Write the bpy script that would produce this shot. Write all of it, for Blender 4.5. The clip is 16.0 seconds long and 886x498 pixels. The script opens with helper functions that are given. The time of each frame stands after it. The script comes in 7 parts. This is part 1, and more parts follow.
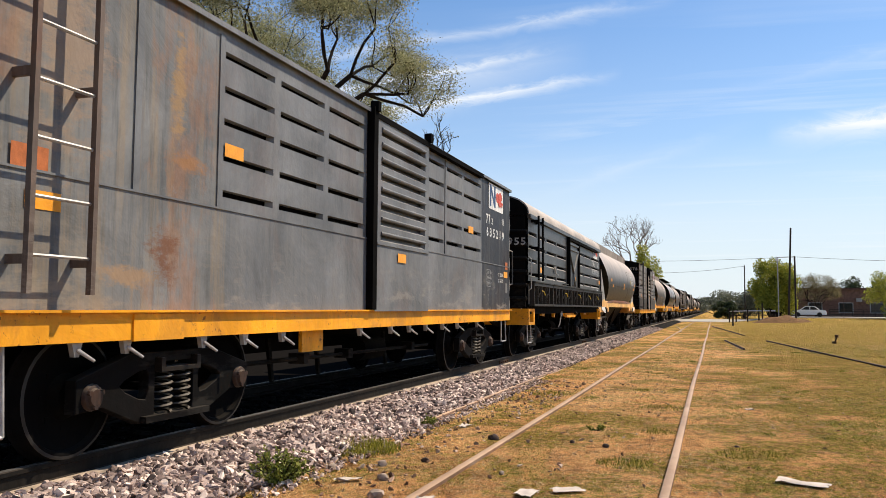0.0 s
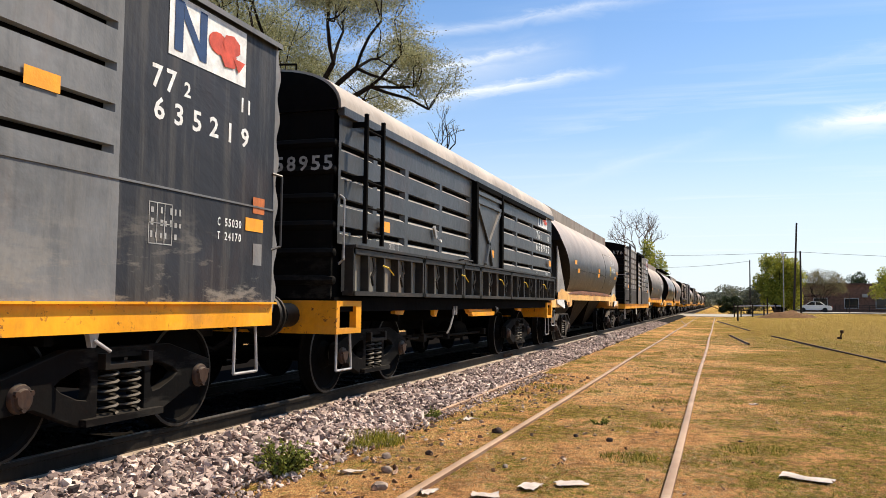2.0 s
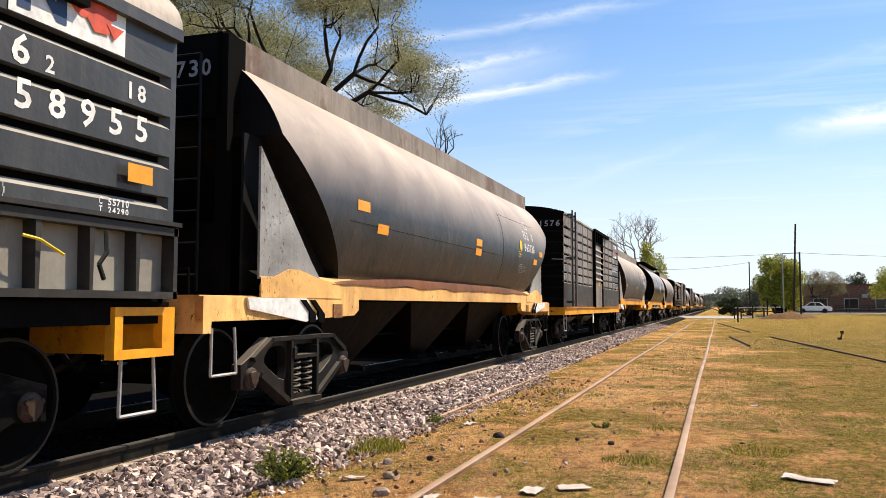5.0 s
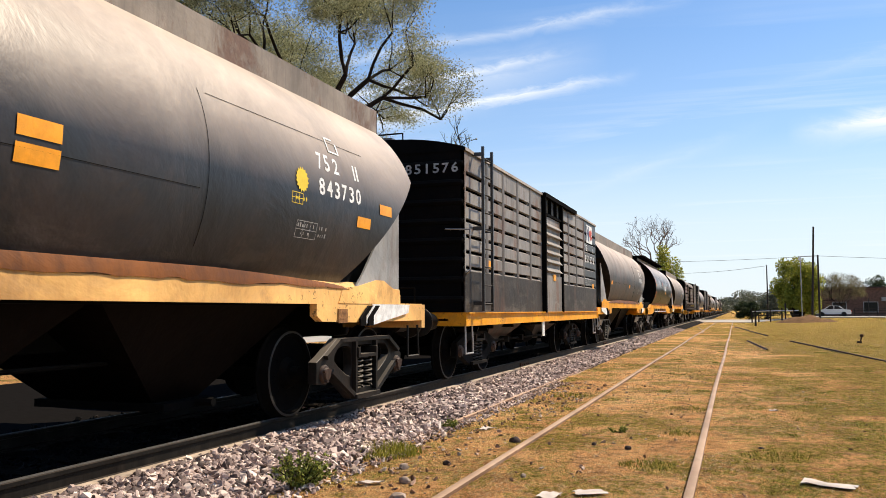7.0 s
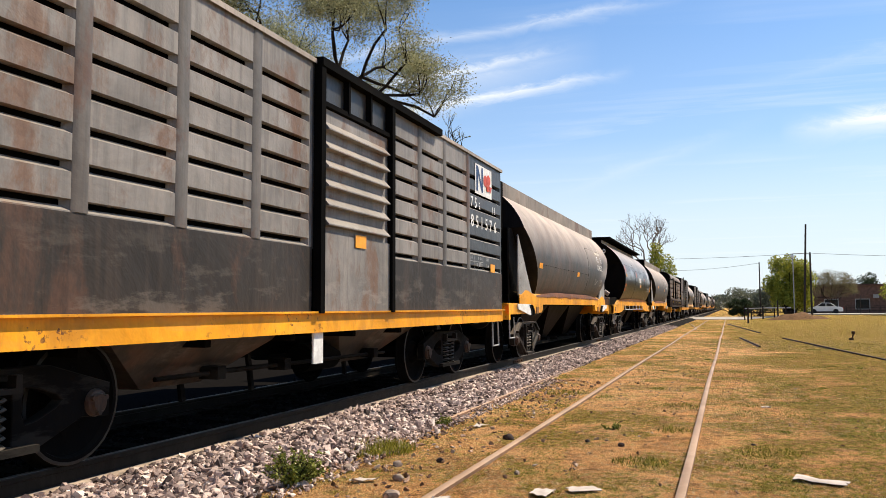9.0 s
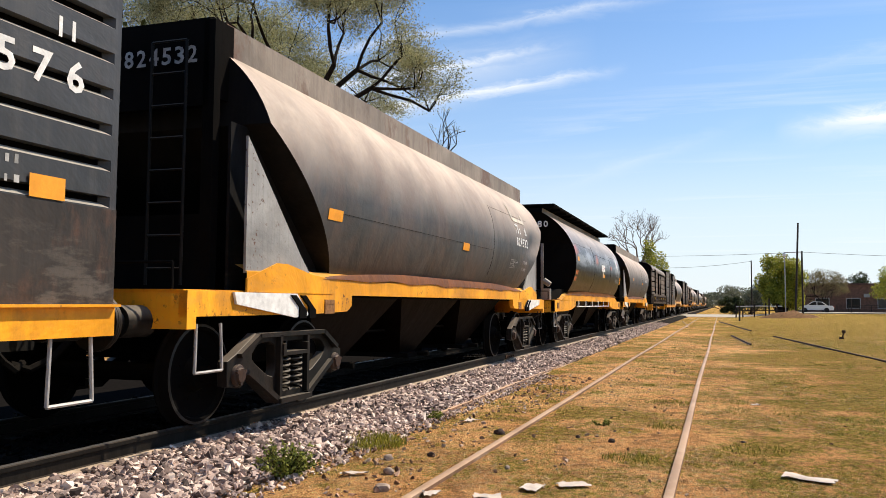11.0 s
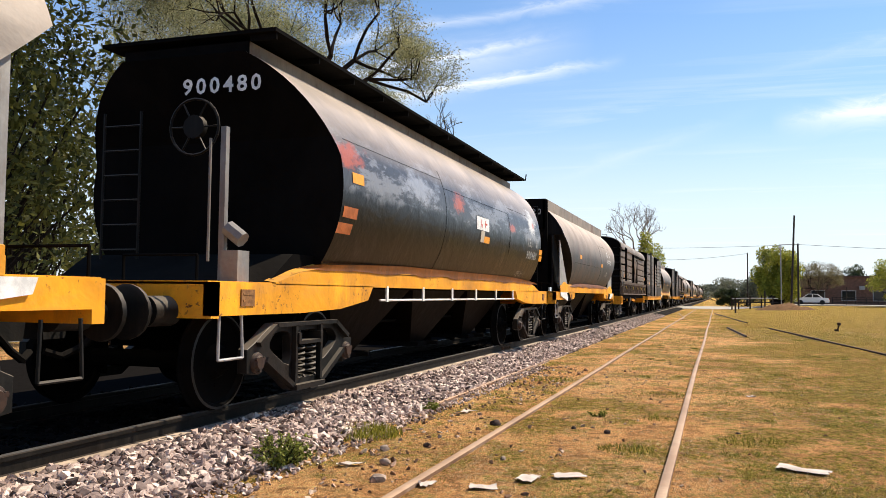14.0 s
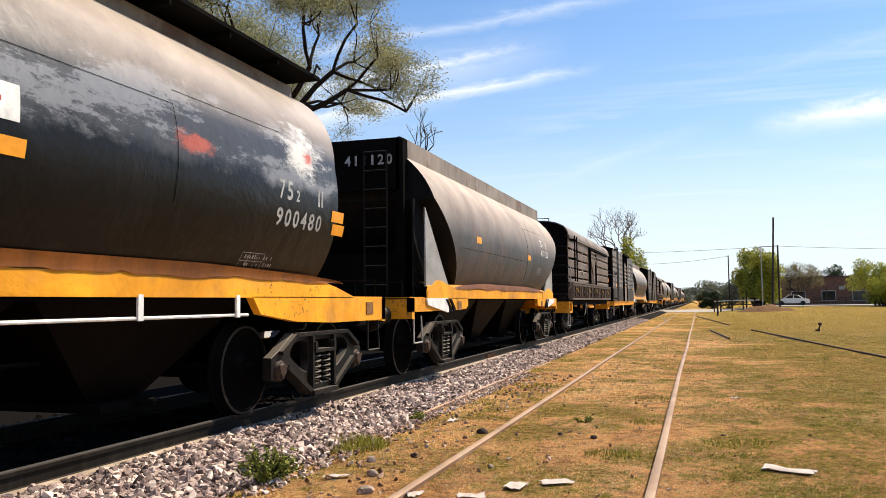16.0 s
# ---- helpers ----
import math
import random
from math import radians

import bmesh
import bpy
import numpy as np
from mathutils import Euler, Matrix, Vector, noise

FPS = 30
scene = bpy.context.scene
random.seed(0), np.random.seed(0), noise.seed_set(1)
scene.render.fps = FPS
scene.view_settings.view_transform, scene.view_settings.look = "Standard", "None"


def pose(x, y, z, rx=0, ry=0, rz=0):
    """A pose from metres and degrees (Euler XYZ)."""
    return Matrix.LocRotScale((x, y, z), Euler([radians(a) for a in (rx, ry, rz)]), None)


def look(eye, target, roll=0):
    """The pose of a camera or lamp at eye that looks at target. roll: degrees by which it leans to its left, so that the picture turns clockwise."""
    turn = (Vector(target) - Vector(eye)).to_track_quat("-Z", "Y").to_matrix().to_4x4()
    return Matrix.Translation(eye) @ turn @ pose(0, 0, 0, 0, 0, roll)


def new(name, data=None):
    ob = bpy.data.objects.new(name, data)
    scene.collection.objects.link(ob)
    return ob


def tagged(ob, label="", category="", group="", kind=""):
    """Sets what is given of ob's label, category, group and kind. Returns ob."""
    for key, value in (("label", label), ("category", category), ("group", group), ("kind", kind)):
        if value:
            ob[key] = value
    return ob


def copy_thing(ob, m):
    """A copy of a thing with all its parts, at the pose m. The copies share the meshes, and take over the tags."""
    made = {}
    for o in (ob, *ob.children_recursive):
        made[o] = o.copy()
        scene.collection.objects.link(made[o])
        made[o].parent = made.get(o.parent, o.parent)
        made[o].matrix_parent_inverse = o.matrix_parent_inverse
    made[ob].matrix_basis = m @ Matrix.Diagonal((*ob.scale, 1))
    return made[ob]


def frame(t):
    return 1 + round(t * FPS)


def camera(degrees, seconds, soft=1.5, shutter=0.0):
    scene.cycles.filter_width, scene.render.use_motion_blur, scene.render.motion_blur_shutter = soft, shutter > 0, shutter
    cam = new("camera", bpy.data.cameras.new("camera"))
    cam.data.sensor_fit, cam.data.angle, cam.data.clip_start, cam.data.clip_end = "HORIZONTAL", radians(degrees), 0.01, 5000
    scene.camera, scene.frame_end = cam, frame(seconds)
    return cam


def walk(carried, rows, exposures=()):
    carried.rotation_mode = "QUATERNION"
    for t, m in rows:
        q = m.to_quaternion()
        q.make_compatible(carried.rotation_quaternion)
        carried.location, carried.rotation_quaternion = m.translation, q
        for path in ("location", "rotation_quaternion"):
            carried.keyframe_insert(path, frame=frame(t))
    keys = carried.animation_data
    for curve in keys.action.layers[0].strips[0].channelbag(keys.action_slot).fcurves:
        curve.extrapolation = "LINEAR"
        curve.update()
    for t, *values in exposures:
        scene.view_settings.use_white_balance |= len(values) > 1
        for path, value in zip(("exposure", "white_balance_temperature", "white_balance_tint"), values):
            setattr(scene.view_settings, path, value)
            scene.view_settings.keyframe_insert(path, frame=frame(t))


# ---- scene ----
cam = camera(57.0, 16.0, soft=0.6)
# seconds, yaw, pitch, roll of a camera held in the hand at one spot
TURNS = [
    (0, 18.33, 4.12, -0.35), (0.5, 18.14, 4.22, -0.09), (1, 18.40, 4.16, -0.05), (1.5, 18.43, 3.89, -0.12), (2, 18.65, 3.65, -0.66),
    (2.5, 18.93, 3.82, -0.17), (3, 18.63, 3.75, -0.06), (3.5, 18.42, 3.54, -0.24), (4, 18.63, 3.65, -0.12), (4.5, 18.56, 3.85, -0.01),
    (7, 19.72, 4.31, 0.15), (7.5, 19.93, 4.20, 0.33), (8, 19.50, 3.82, 0.05), (8.5, 19.32, 3.73, 0.50), (9, 19.27, 4.13, 0.20),
    (11.5, 18.62, 3.67, -0.73), (12, 18.70, 3.63, -1.16), (12.5, 19.15, 3.47, -0.69), (13, 19.32, 3.43, -0.68), (13.5, 19.46, 3.21, -0.88),
    (14, 18.51, 3.14, -0.61), (14.5, 17.52, 2.56, 0.20), (15, 17.32, 2.91, 0.61), (15.5, 17.21, 3.28, 0.39), (16, 17.38, 3.77, 0.69)]
EYE = 1.41
walk(cam, [(t, pose(0, 0, EYE, 90 + p, r, y)) for t, y, p, r in TURNS], exposures=[(0.0, 0.30), (0.6, 0.26), (1.2, 0.32), (2.0, 0.43), (4.5, 0.48), (7.0, 0.38), (9.0, 0.38), (11.5, 0.37), (13.0, 0.42), (14.2, 0.50), (16.0, 0.47)])

# ---- light: a clear spring sky with thin streaks of cloud, and a high sun ----
SUN = Vector((0.62, 0.60, 1.0)).normalized()
sun = new("sun", bpy.data.lights.new("sun", "SUN"))
sun.data.energy, sun.data.angle, sun.data.color = 5.0, radians(0.6), (1.0, 0.86, 0.67)
sun.matrix_world = look(SUN * 50, (0, 0, 0))
world = bpy.data.worlds.new("sky")
scene.world = world
world.use_nodes = True


class Nodes:
    """A short way to write a node tree."""

    def __init__(self, tree):
        self.tree = tree
        tree.nodes.clear()

    def add(self, kind, **sockets):
        node = self.tree.nodes.new(kind)
        for key, value in sockets.items():
            key = key.replace("_", " ")
            if key.isdigit() or (key[0] == "i" and key[1:].isdigit()):
                slot = node.inputs[int(key.lstrip("i"))]
            else:
                slot = node.inputs[key]
            if isinstance(value, bpy.types.NodeSocket):
                self.tree.links.new(value, slot)
            else:
                slot.default_value = value
        return node

    def math(self, op, a, b=0.0, c=0.0, clamp=False):
        node = self.add("ShaderNodeMath", i0=a, i1=b, i2=c)
        node.operation, node.use_clamp = op, clamp
        return node.outputs[0]

    def ramp(self, value, stops):
        node = self.add("ShaderNodeValToRGB", i0=value)
        el = node.color_ramp.elements
        while len(el) < len(stops):
            el.new(0.5)
        for e, (p, c) in zip(el, stops):
            e.position = p
            e.color = (c, c, c, 1) if isinstance(c, (int, float)) else (*c, 1)
        return node.outputs[0]

    def noise(self, vector, scale, detail=5.0, rough=0.6, warp=0.0):
        return self.add("ShaderNodeTexNoise", Vector=vector, Scale=scale, Detail=detail, Roughness=rough, Distortion=warp).outputs[0]

    def wide(self, value, low=0.36, high=0.64):
        """Noise stretched to the whole of 0 to 1."""
        return self.ramp(value, [(low, 0.0), (high, 1.0)])

    def mix(self, factor, a, b, how="MIX"):
        node = self.tree.nodes.new("ShaderNodeMix")
        node.data_type, node.blend_type = "RGBA", how
        for slot, value in ((node.inputs[0], factor), (node.inputs[6], a), (node.inputs[7], b)):
            if isinstance(value, bpy.types.NodeSocket):
                self.tree.links.new(value, slot)
            else:
                slot.default_value = value if isinstance(value, (int, float)) else (*value[:3], 1)
        return node.outputs[2]

    def scaled(self, vector, scale, turn=(0, 0, 0)):
        return self.add("ShaderNodeMapping", Vector=vector, Scale=scale, Rotation=turn).outputs[0]


SKY_TINT = (0.74, 1.10, 1.36)


def build_sky():
    n = Nodes(world.node_tree)
    sky = n.tree.nodes.new("ShaderNodeTexSky")
    sky.sky_type, sky.sun_disc = "NISHITA", False
    sky.sun_elevation = math.asin(SUN.z)
    sky.sun_rotation = math.atan2(SUN.x, SUN.y)
    sky.air_density, sky.dust_density, sky.ozone_density = 1.0, 0.4, 3.5
    way = n.add("ShaderNodeTexCoord").outputs["Generated"]
    split = n.add("ShaderNodeSeparateXYZ", Vector=way)
    x, y, z = split.outputs
    up = n.math("MAXIMUM", z, 0.02)
    flat = n.add("ShaderNodeCombineXYZ", X=n.math("DIVIDE", x, up), Y=n.math("DIVIDE", y, up)).outputs[0]
    # cirrus: drawn-out fibres on a high layer
    fibre = n.noise(n.scaled(flat, (0.35, 1.6, 1.0), (0, 0, radians(12))), 0.9, 7, 0.62, 0.5)
    veil = n.noise(n.scaled(flat, (0.5, 0.7, 1.0)), 0.55, 4, 0.55)
    cloud = n.math("MULTIPLY", n.ramp(fibre, [(0.52, 0.0), (0.80, 0.75)]), n.ramp(veil, [(0.42, 0.0), (0.68, 1.0)]))
    # two long streaks and a small bank of their own shape, as planes through the eye
    for a, b, lean, base, wide, strong in STREAKS:
        along = n.math("DIVIDE", x, n.math("MAXIMUM", y, 0.05))
        high = n.math("DIVIDE", z, n.math("MAXIMUM", y, 0.05))
        wob = n.noise(n.scaled(way, (9, 9, 30)), 1.6, 6, 0.65, 0.8)
        off = n.math("SUBTRACT", high, n.math("ADD", n.math("MULTIPLY_ADD", along, lean, base), n.math("MULTIPLY_ADD", wob, 0.030, -0.015)))
        body = n.math("SUBTRACT", 1.0, n.math("DIVIDE", n.math("ABSOLUTE", off), wide), clamp=True)
        ends = n.math("MULTIPLY", n.math("MULTIPLY", n.math("SUBTRACT", along, a), 9.0, clamp=True), n.math("MULTIPLY", n.math("SUBTRACT", b, along), 7.0, clamp=True))
        one = n.math("MULTIPLY", n.math("MULTIPLY", n.math("POWER", body, 1.6), ends), strong)
        cloud = n.math("MAXIMUM", cloud, n.math("MULTIPLY", one, n.ramp(wob, [(0.25, 0.45), (0.6, 1.0)])))
    cloud = n.math("MULTIPLY", cloud, n.ramp(z, [(0.0, 0.0), (0.06, 1.0)]))
    haze = n.ramp(z, [(0.0, 0.95), (0.10, 0.72), (0.20, 0.28), (0.38, 0.06), (0.6, 0.0)])
    tone = n.mix(haze, n.mix(1.0, sky.outputs[0], SKY_TINT, "MULTIPLY"), (8.0, 8.5, 8.8))
    tone = n.mix(cloud, tone, (9.0, 9.3, 9.6))
    back = n.add("ShaderNodeBackground", Color=tone, Strength=0.088)
    n.tree.links.new(back.outputs[0], n.add("ShaderNodeOutputWorld").inputs[0])


STREAKS = [(-0.60, -0.10, 0.0815, 0.2956, 0.015, 1.0), (-0.60, -0.26, 0.10, 0.300, 0.026, 0.75), (-0.60, -0.17, 0.0765, 0.3354, 0.015, 1.0), (-0.60, -0.14, 0.07, 0.322, 0.050, 0.42), (0.06, 0.60, 0.10, 0.191, 0.024, 1.3), (-0.60, -0.02, 0.058, 0.3755, 0.014, 0.45), (-0.22, 0.05, 0.30, 0.200, 0.016, 0.20), (0.0, 0.5, 0.20, 0.250, 0.018, 0.20)]
build_sky()


# ---- materials ----
def surface(name, build):
    m = bpy.data.materials.new(name)
    m.use_nodes = True
    n = Nodes(m.node_tree)
    at = n.add("ShaderNodeTexCoord").outputs["Object"]
    got = build(n, at)
    bsdf = n.add("ShaderNodeBsdfPrincipled", Base_Color=got["color"], Roughness=got.get("rough", 0.8), Metallic=got.get("metal", 0.0))
    if "specular" in got:
        bsdf.inputs["Specular IOR Level"].default_value = got["specular"]
    if "bump" in got:
        b = n.add("ShaderNodeBump", Height=got["bump"], Strength=got.get("bump_strength", 0.4), Distance=got.get("bump_distance", 0.01))
        n.tree.links.new(b.outputs[0], bsdf.inputs["Normal"])
    n.tree.links.new(bsdf.outputs[0], n.add("ShaderNodeOutputMaterial").inputs[0])
    return m


def plain(name, color, rough=0.7, metal=0.0, vary=0.25, scale=6.0, shine=0.4):
    def build(n, at):
        k = n.wide(n.noise(at, scale, 6, 0.65))
        dark, light = [c * (1 - vary) for c in color], [min(1, c * (1 + vary)) for c in color]
        return {"color": n.mix(k, dark, light), "rough": rough, "metal": metal, "specular": shine, "bump": k, "bump_strength": 0.15}
    return surface(name, build)


def wagon_paint(name, color, streak=(0.30, 0.27, 0.22), rust=(0.16, 0.07, 0.035), streaks=0.35, rusty=0.25, dust=0.5, rough=0.5, worn=None, dusty=(0.42, 0.36, 0.29), shine=0.22, band=None, grimy=0.55, chips=0.0, sunlit_from=0.08, sunlit_full=0.75, marks=(), stains=0.0):
    """Weathered paint: uneven tone, washed-down streaks, rust blooms, scuffs, and dust with a painted sunlit tone on
    what faces up.
    """
    def build(n, at):
        big = n.wide(n.noise(at, 0.8, 6, 0.62, 0.4))
        fine = n.noise(at, 14.0, 7, 0.72)
        tone = n.mix(big, [c * 0.70 for c in color], [min(1, c * 1.30) for c in color])
        run = n.wide(n.noise(n.scaled(at, (3.0, 3.0, 0.20)), 2.2, 6, 0.68))
        tone = n.mix(n.math("MULTIPLY", n.ramp(run, [(0.45, 0.0), (0.95, 1.0)]), streaks), tone, streak)
        drip = n.wide(n.noise(n.scaled(at, (5.0, 5.0, 0.35)), 2.6, 5, 0.7), 0.5, 0.66)
        tone = n.mix(n.math("MULTIPLY", drip, streaks * 0.9), tone, [c * 0.35 for c in color])
        rust_field = n.noise(n.scaled(at, (1.4, 1.4, 0.75)), 0.9, 9, 0.72, 0.3)
        bloom = n.math("MULTIPLY", n.ramp(rust_field, [(0.53, 0.0), (0.62, 1.0)]), rusty, clamp=True)
        tone = n.mix(bloom, tone, n.mix(fine, [c * 0.7 for c in rust], [c * 1.5 for c in rust]))
        lowz = n.add("ShaderNodeSeparateXYZ", Vector=at).outputs[2]
        grime = n.math("MULTIPLY", n.ramp(n.noise(n.scaled(at, (1.0, 0.6, 2.2)), 1.9, 8, 0.7), [(0.52, 0.0), (0.60, grimy)]), n.ramp(n.math("DIVIDE", lowz, 4.0), [(0.30, 1.0), (0.46, 0.0)]))
        tone = n.mix(grime, tone, [0.5 * c + 0.5 * d for c, d in zip(streak, (0.30, 0.27, 0.23))])
        if worn:
            peel = n.ramp(n.noise(n.scaled(at, (1.0, 0.45, 1.5)), 1.4, 12, 0.80), [(0.50, 0.0), (0.54, 0.85)])
            if band:
                high = n.add("ShaderNodeSeparateXYZ", Vector=at).outputs[2]
                edge = n.math("MULTIPLY_ADD", n.noise(at, 1.6, 6, 0.7), 0.5, n.math("ADD", high, -0.25))
                peel = n.math("MULTIPLY", n.ramp(n.math("DIVIDE", edge, 4.0), [(band[0] / 4, 0.0), (band[0] / 4 + 0.03, 1.0), (band[1] / 4, 1.0), (band[1] / 4 + 0.02, 0.0)]), n.math("MULTIPLY_ADD", peel, 0.75, 0.25))
            tone = n.mix(peel, tone, worn)
        if chips:
            spots = n.ramp(n.noise(at, 16.0, 5, 0.7), [(0.60, 0.0), (0.63, 1.0)])
            where = n.ramp(n.noise(at, 0.9, 4, 0.6), [(0.46, 0.0), (0.58, 1.0)])
            tone = n.mix(n.math("MULTIPLY", n.math("MULTIPLY", spots, where), chips), tone, (0.10, 0.042, 0.02))
        scuff = n.ramp(n.noise(at, 4.0, 9, 0.78), [(0.60, 0.0), (0.66, 1.0)])
        tone = n.mix(n.math("MULTIPLY", scuff, 0.45), tone, [c * 0.75 + min(0.05, max(color) * 0.6) for c in color])
        # Up-facing parts get a pale tone: settled dust and sunlight in one.
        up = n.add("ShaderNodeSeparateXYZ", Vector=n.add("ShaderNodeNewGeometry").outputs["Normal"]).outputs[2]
        sunlit_dust = n.math("MULTIPLY", n.ramp(up, [(sunlit_from, 0.0), (sunlit_full, 1.0)]), n.math("MULTIPLY_ADD", big, 0.35, 0.65, clamp=True))
        tone = n.mix(n.math("MULTIPLY", sunlit_dust, dust), tone, dusty)
        for y, z, ry, rz, paint_tone in marks:
            xyz = n.add("ShaderNodeSeparateXYZ", Vector=at).outputs
            du = n.math("MULTIPLY_ADD", xyz[1], 1 / ry, -y / ry)
            dv = n.math("MULTIPLY_ADD", xyz[2], 1 / rz, -z / rz)
            far = n.math("SQRT", n.math("ADD", n.math("MULTIPLY", du, du), n.math("MULTIPLY", dv, dv)))
            ragged = n.math("MULTIPLY_ADD", n.noise(n.scaled(at, (1, 0.7, 1.8)), 3.2, 12, 0.82), 4.4, n.math("ADD", far, -2.1))
            tone = n.mix(n.ramp(n.math("MULTIPLY", ragged, 0.5), [(0.22, 0.9), (0.50, 0.0)]), tone, paint_tone)
        if stains:
            ring = n.noise(n.scaled(at, (0.3, 1.0, 0.35)), 1.1, 3, 0.5, 0.3)
            blot = n.noise(at, 2.4, 7, 0.7, 0.4)
            tone = n.mix(n.math("MULTIPLY", n.ramp(n.math("MULTIPLY_ADD", blot, 0.5, n.math("MULTIPLY", ring, 0.5)), [(0.50, 0.0), (0.62, 1.0)]), stains), tone, (0.17, 0.105, 0.08))
        tone = n.mix(0.16, tone, n.ramp(fine, [(0.3, 0.25), (0.7, 0.75)]), "OVERLAY")
        return {"color": tone, "specular": shine, "rough": n.math("MULTIPLY_ADD", fine, 0.25, rough - 0.1), "bump": n.math("ADD", n.math("MULTIPLY", big, 2.0), n.math("MULTIPLY", fine, 0.12)), "bump_strength": 0.35, "bump_distance": 0.012}
    return surface(name, build)


GREY = wagon_paint("weathered_grey_paint", (0.152, 0.158, 0.165), streak=(0.23, 0.22, 0.20), streaks=0.20, rusty=0.12, dust=0.30, dusty=(0.56, 0.51, 0.44), sunlit_from=0.2)
GREY_RUST = wagon_paint("rust_stained_grey_paint", (0.165, 0.168, 0.168), streak=(0.27, 0.20, 0.12), rust=(0.26, 0.115, 0.045), streaks=0.5, rusty=0.45, dust=0.3, marks=((-4.70, 1.50, 0.20, 0.30, (0.16, 0.07, 0.035)), (-5.10, 1.33, 0.42, 0.10, (0.30, 0.20, 0.12)), (-5.75, 2.9, 0.45, 1.1, (0.27, 0.20, 0.145)), (-4.55, 2.9, 0.12, 0.55, (0.30, 0.19, 0.09)), (-4.45, 2.28, 0.35, 0.10, (0.28, 0.14, 0.06))))
GREY_BLACK = wagon_paint("fresh_black_paint", (0.022, 0.024, 0.03), streaks=0.12, rusty=0.05, dust=0.4)
# The strong pale tone on upward faces paints sunlit groove lips.
DARK = wagon_paint("sooty_black_paint", (0.036, 0.0365, 0.037), rough=0.40, shine=0.42, streak=(0.12, 0.11, 0.095), streaks=0.18, rusty=0.08, dust=0.85, dusty=(0.56, 0.51, 0.44), sunlit_from=0.2)
BROWN_GREY = wagon_paint("rusty_grey_paint", (0.228, 0.214, 0.20), streak=(0.30, 0.265, 0.235), streaks=0.45, rust=(0.14, 0.075, 0.045), rusty=0.75, dust=0.5)
POST_GREY = wagon_paint("sooty_post_paint", (0.13, 0.122, 0.115), streak=(0.15, 0.12, 0.10), rust=(0.11, 0.05, 0.03), streaks=0.4, rusty=0.6, dust=0.3)
BROWN_DARK = wagon_paint("rusty_dark_paint", (0.034, 0.029, 0.025), streak=(0.085, 0.060, 0.046), streaks=0.30, rust=(0.12, 0.058, 0.036), rusty=0.40, dust=0.3, grimy=0.35)
# Pale tops over dark bellies: the sun's gradient is painted in with the dust.
HOPPER_GREY = wagon_paint("sunlit_dusty_grey_hopper_paint", (0.055, 0.059, 0.062), streak=(0.20, 0.15, 0.11), streaks=0.10, rust=(0.16, 0.08, 0.04), rusty=0.12, dust=0.97, dusty=(0.64, 0.51, 0.40), rough=0.5, shine=0.25, grimy=0.2, sunlit_from=0.0, sunlit_full=0.64, stains=0.30)
HOPPER_SMOOTH = wagon_paint("smooth_grey_hopper_paint", (0.020, 0.023, 0.028), streak=(0.20, 0.15, 0.11), streaks=0.0, rust=(0.16, 0.08, 0.04), rusty=0.06, dust=0.97, dusty=(0.66, 0.53, 0.41), rough=0.40, shine=0.36, grimy=0.2, sunlit_from=0.0, sunlit_full=0.62, stains=0.12)
# Brown of the belly's painted shadow on the yellow sill, with some rust.
SHELF_SHADOW = wagon_paint("rust_brown_belly_shadow", (0.20, 0.066, 0.010), streak=(0.10, 0.036, 0.010), rust=(0.05, 0.02, 0.008), streaks=0.4, rusty=0.6, dust=0.0, grimy=0.0, chips=1.0)
LADDER_RUST = wagon_paint("worn_brown_ladder_paint", (0.12, 0.088, 0.07), streak=(0.22, 0.18, 0.15), rust=(0.15, 0.07, 0.04), rusty=0.5, dust=0.4)
HOPPER_BLACK = wagon_paint("peeling_black_hopper_paint", (0.006, 0.006, 0.007), streak=(0.05, 0.05, 0.05), streaks=0.0, rusty=0.02, dust=0.95, dusty=(0.60, 0.50, 0.41), rough=0.30, worn=(0.22, 0.23, 0.25), shine=0.22, band=(2.20, 2.85), grimy=0.1, sunlit_from=0.28, sunlit_full=0.62, marks=((-2.7, 2.55, 0.85, 0.26, (0.30, 0.32, 0.36)), (-4.95, 2.62, 0.55, 0.20, (0.42, 0.11, 0.06)), (-0.95, 2.52, 0.32, 0.20, (0.42, 0.11, 0.06)), (2.5, 2.40, 0.30, 0.10, (0.42, 0.10, 0.06)), (4.45, 2.66, 0.46, 0.36, (0.70, 0.68, 0.64)), (4.52, 2.62, 0.13, 0.10, (0.50, 0.10, 0.05))))
YELLOW = wagon_paint("sill_yellow_paint", (0.80, 0.335, 0.014), streak=(0.55, 0.24, 0.03), rust=(0.14, 0.06, 0.03), streaks=0.10, rusty=0.30, dust=0.15, grimy=0.12, chips=0.9)
ORANGE = plain("orange_marking", (0.82, 0.33, 0.016), 0.45, 0, 0.12)
CREAM = wagon_paint("dusty_cream_paint", (0.62, 0.55, 0.44), rusty=0.1, dust=0.4)
ROOF = wagon_paint("dusty_roof_paint", (0.40, 0.345, 0.29), streak=(0.26, 0.22, 0.18), rusty=0.1, dust=0.8, dusty=(0.60, 0.51, 0.42))
# Near black: shade below the wagons and on their ends is in it.
BLACK = wagon_paint("shaded_black_iron", (0.005, 0.005, 0.005), streak=(0.008, 0.007, 0.007), streaks=0.15, rust=(0.015, 0.010, 0.008), rusty=0.15, dust=0.03, rough=0.85, shine=0.02, grimy=0.0)
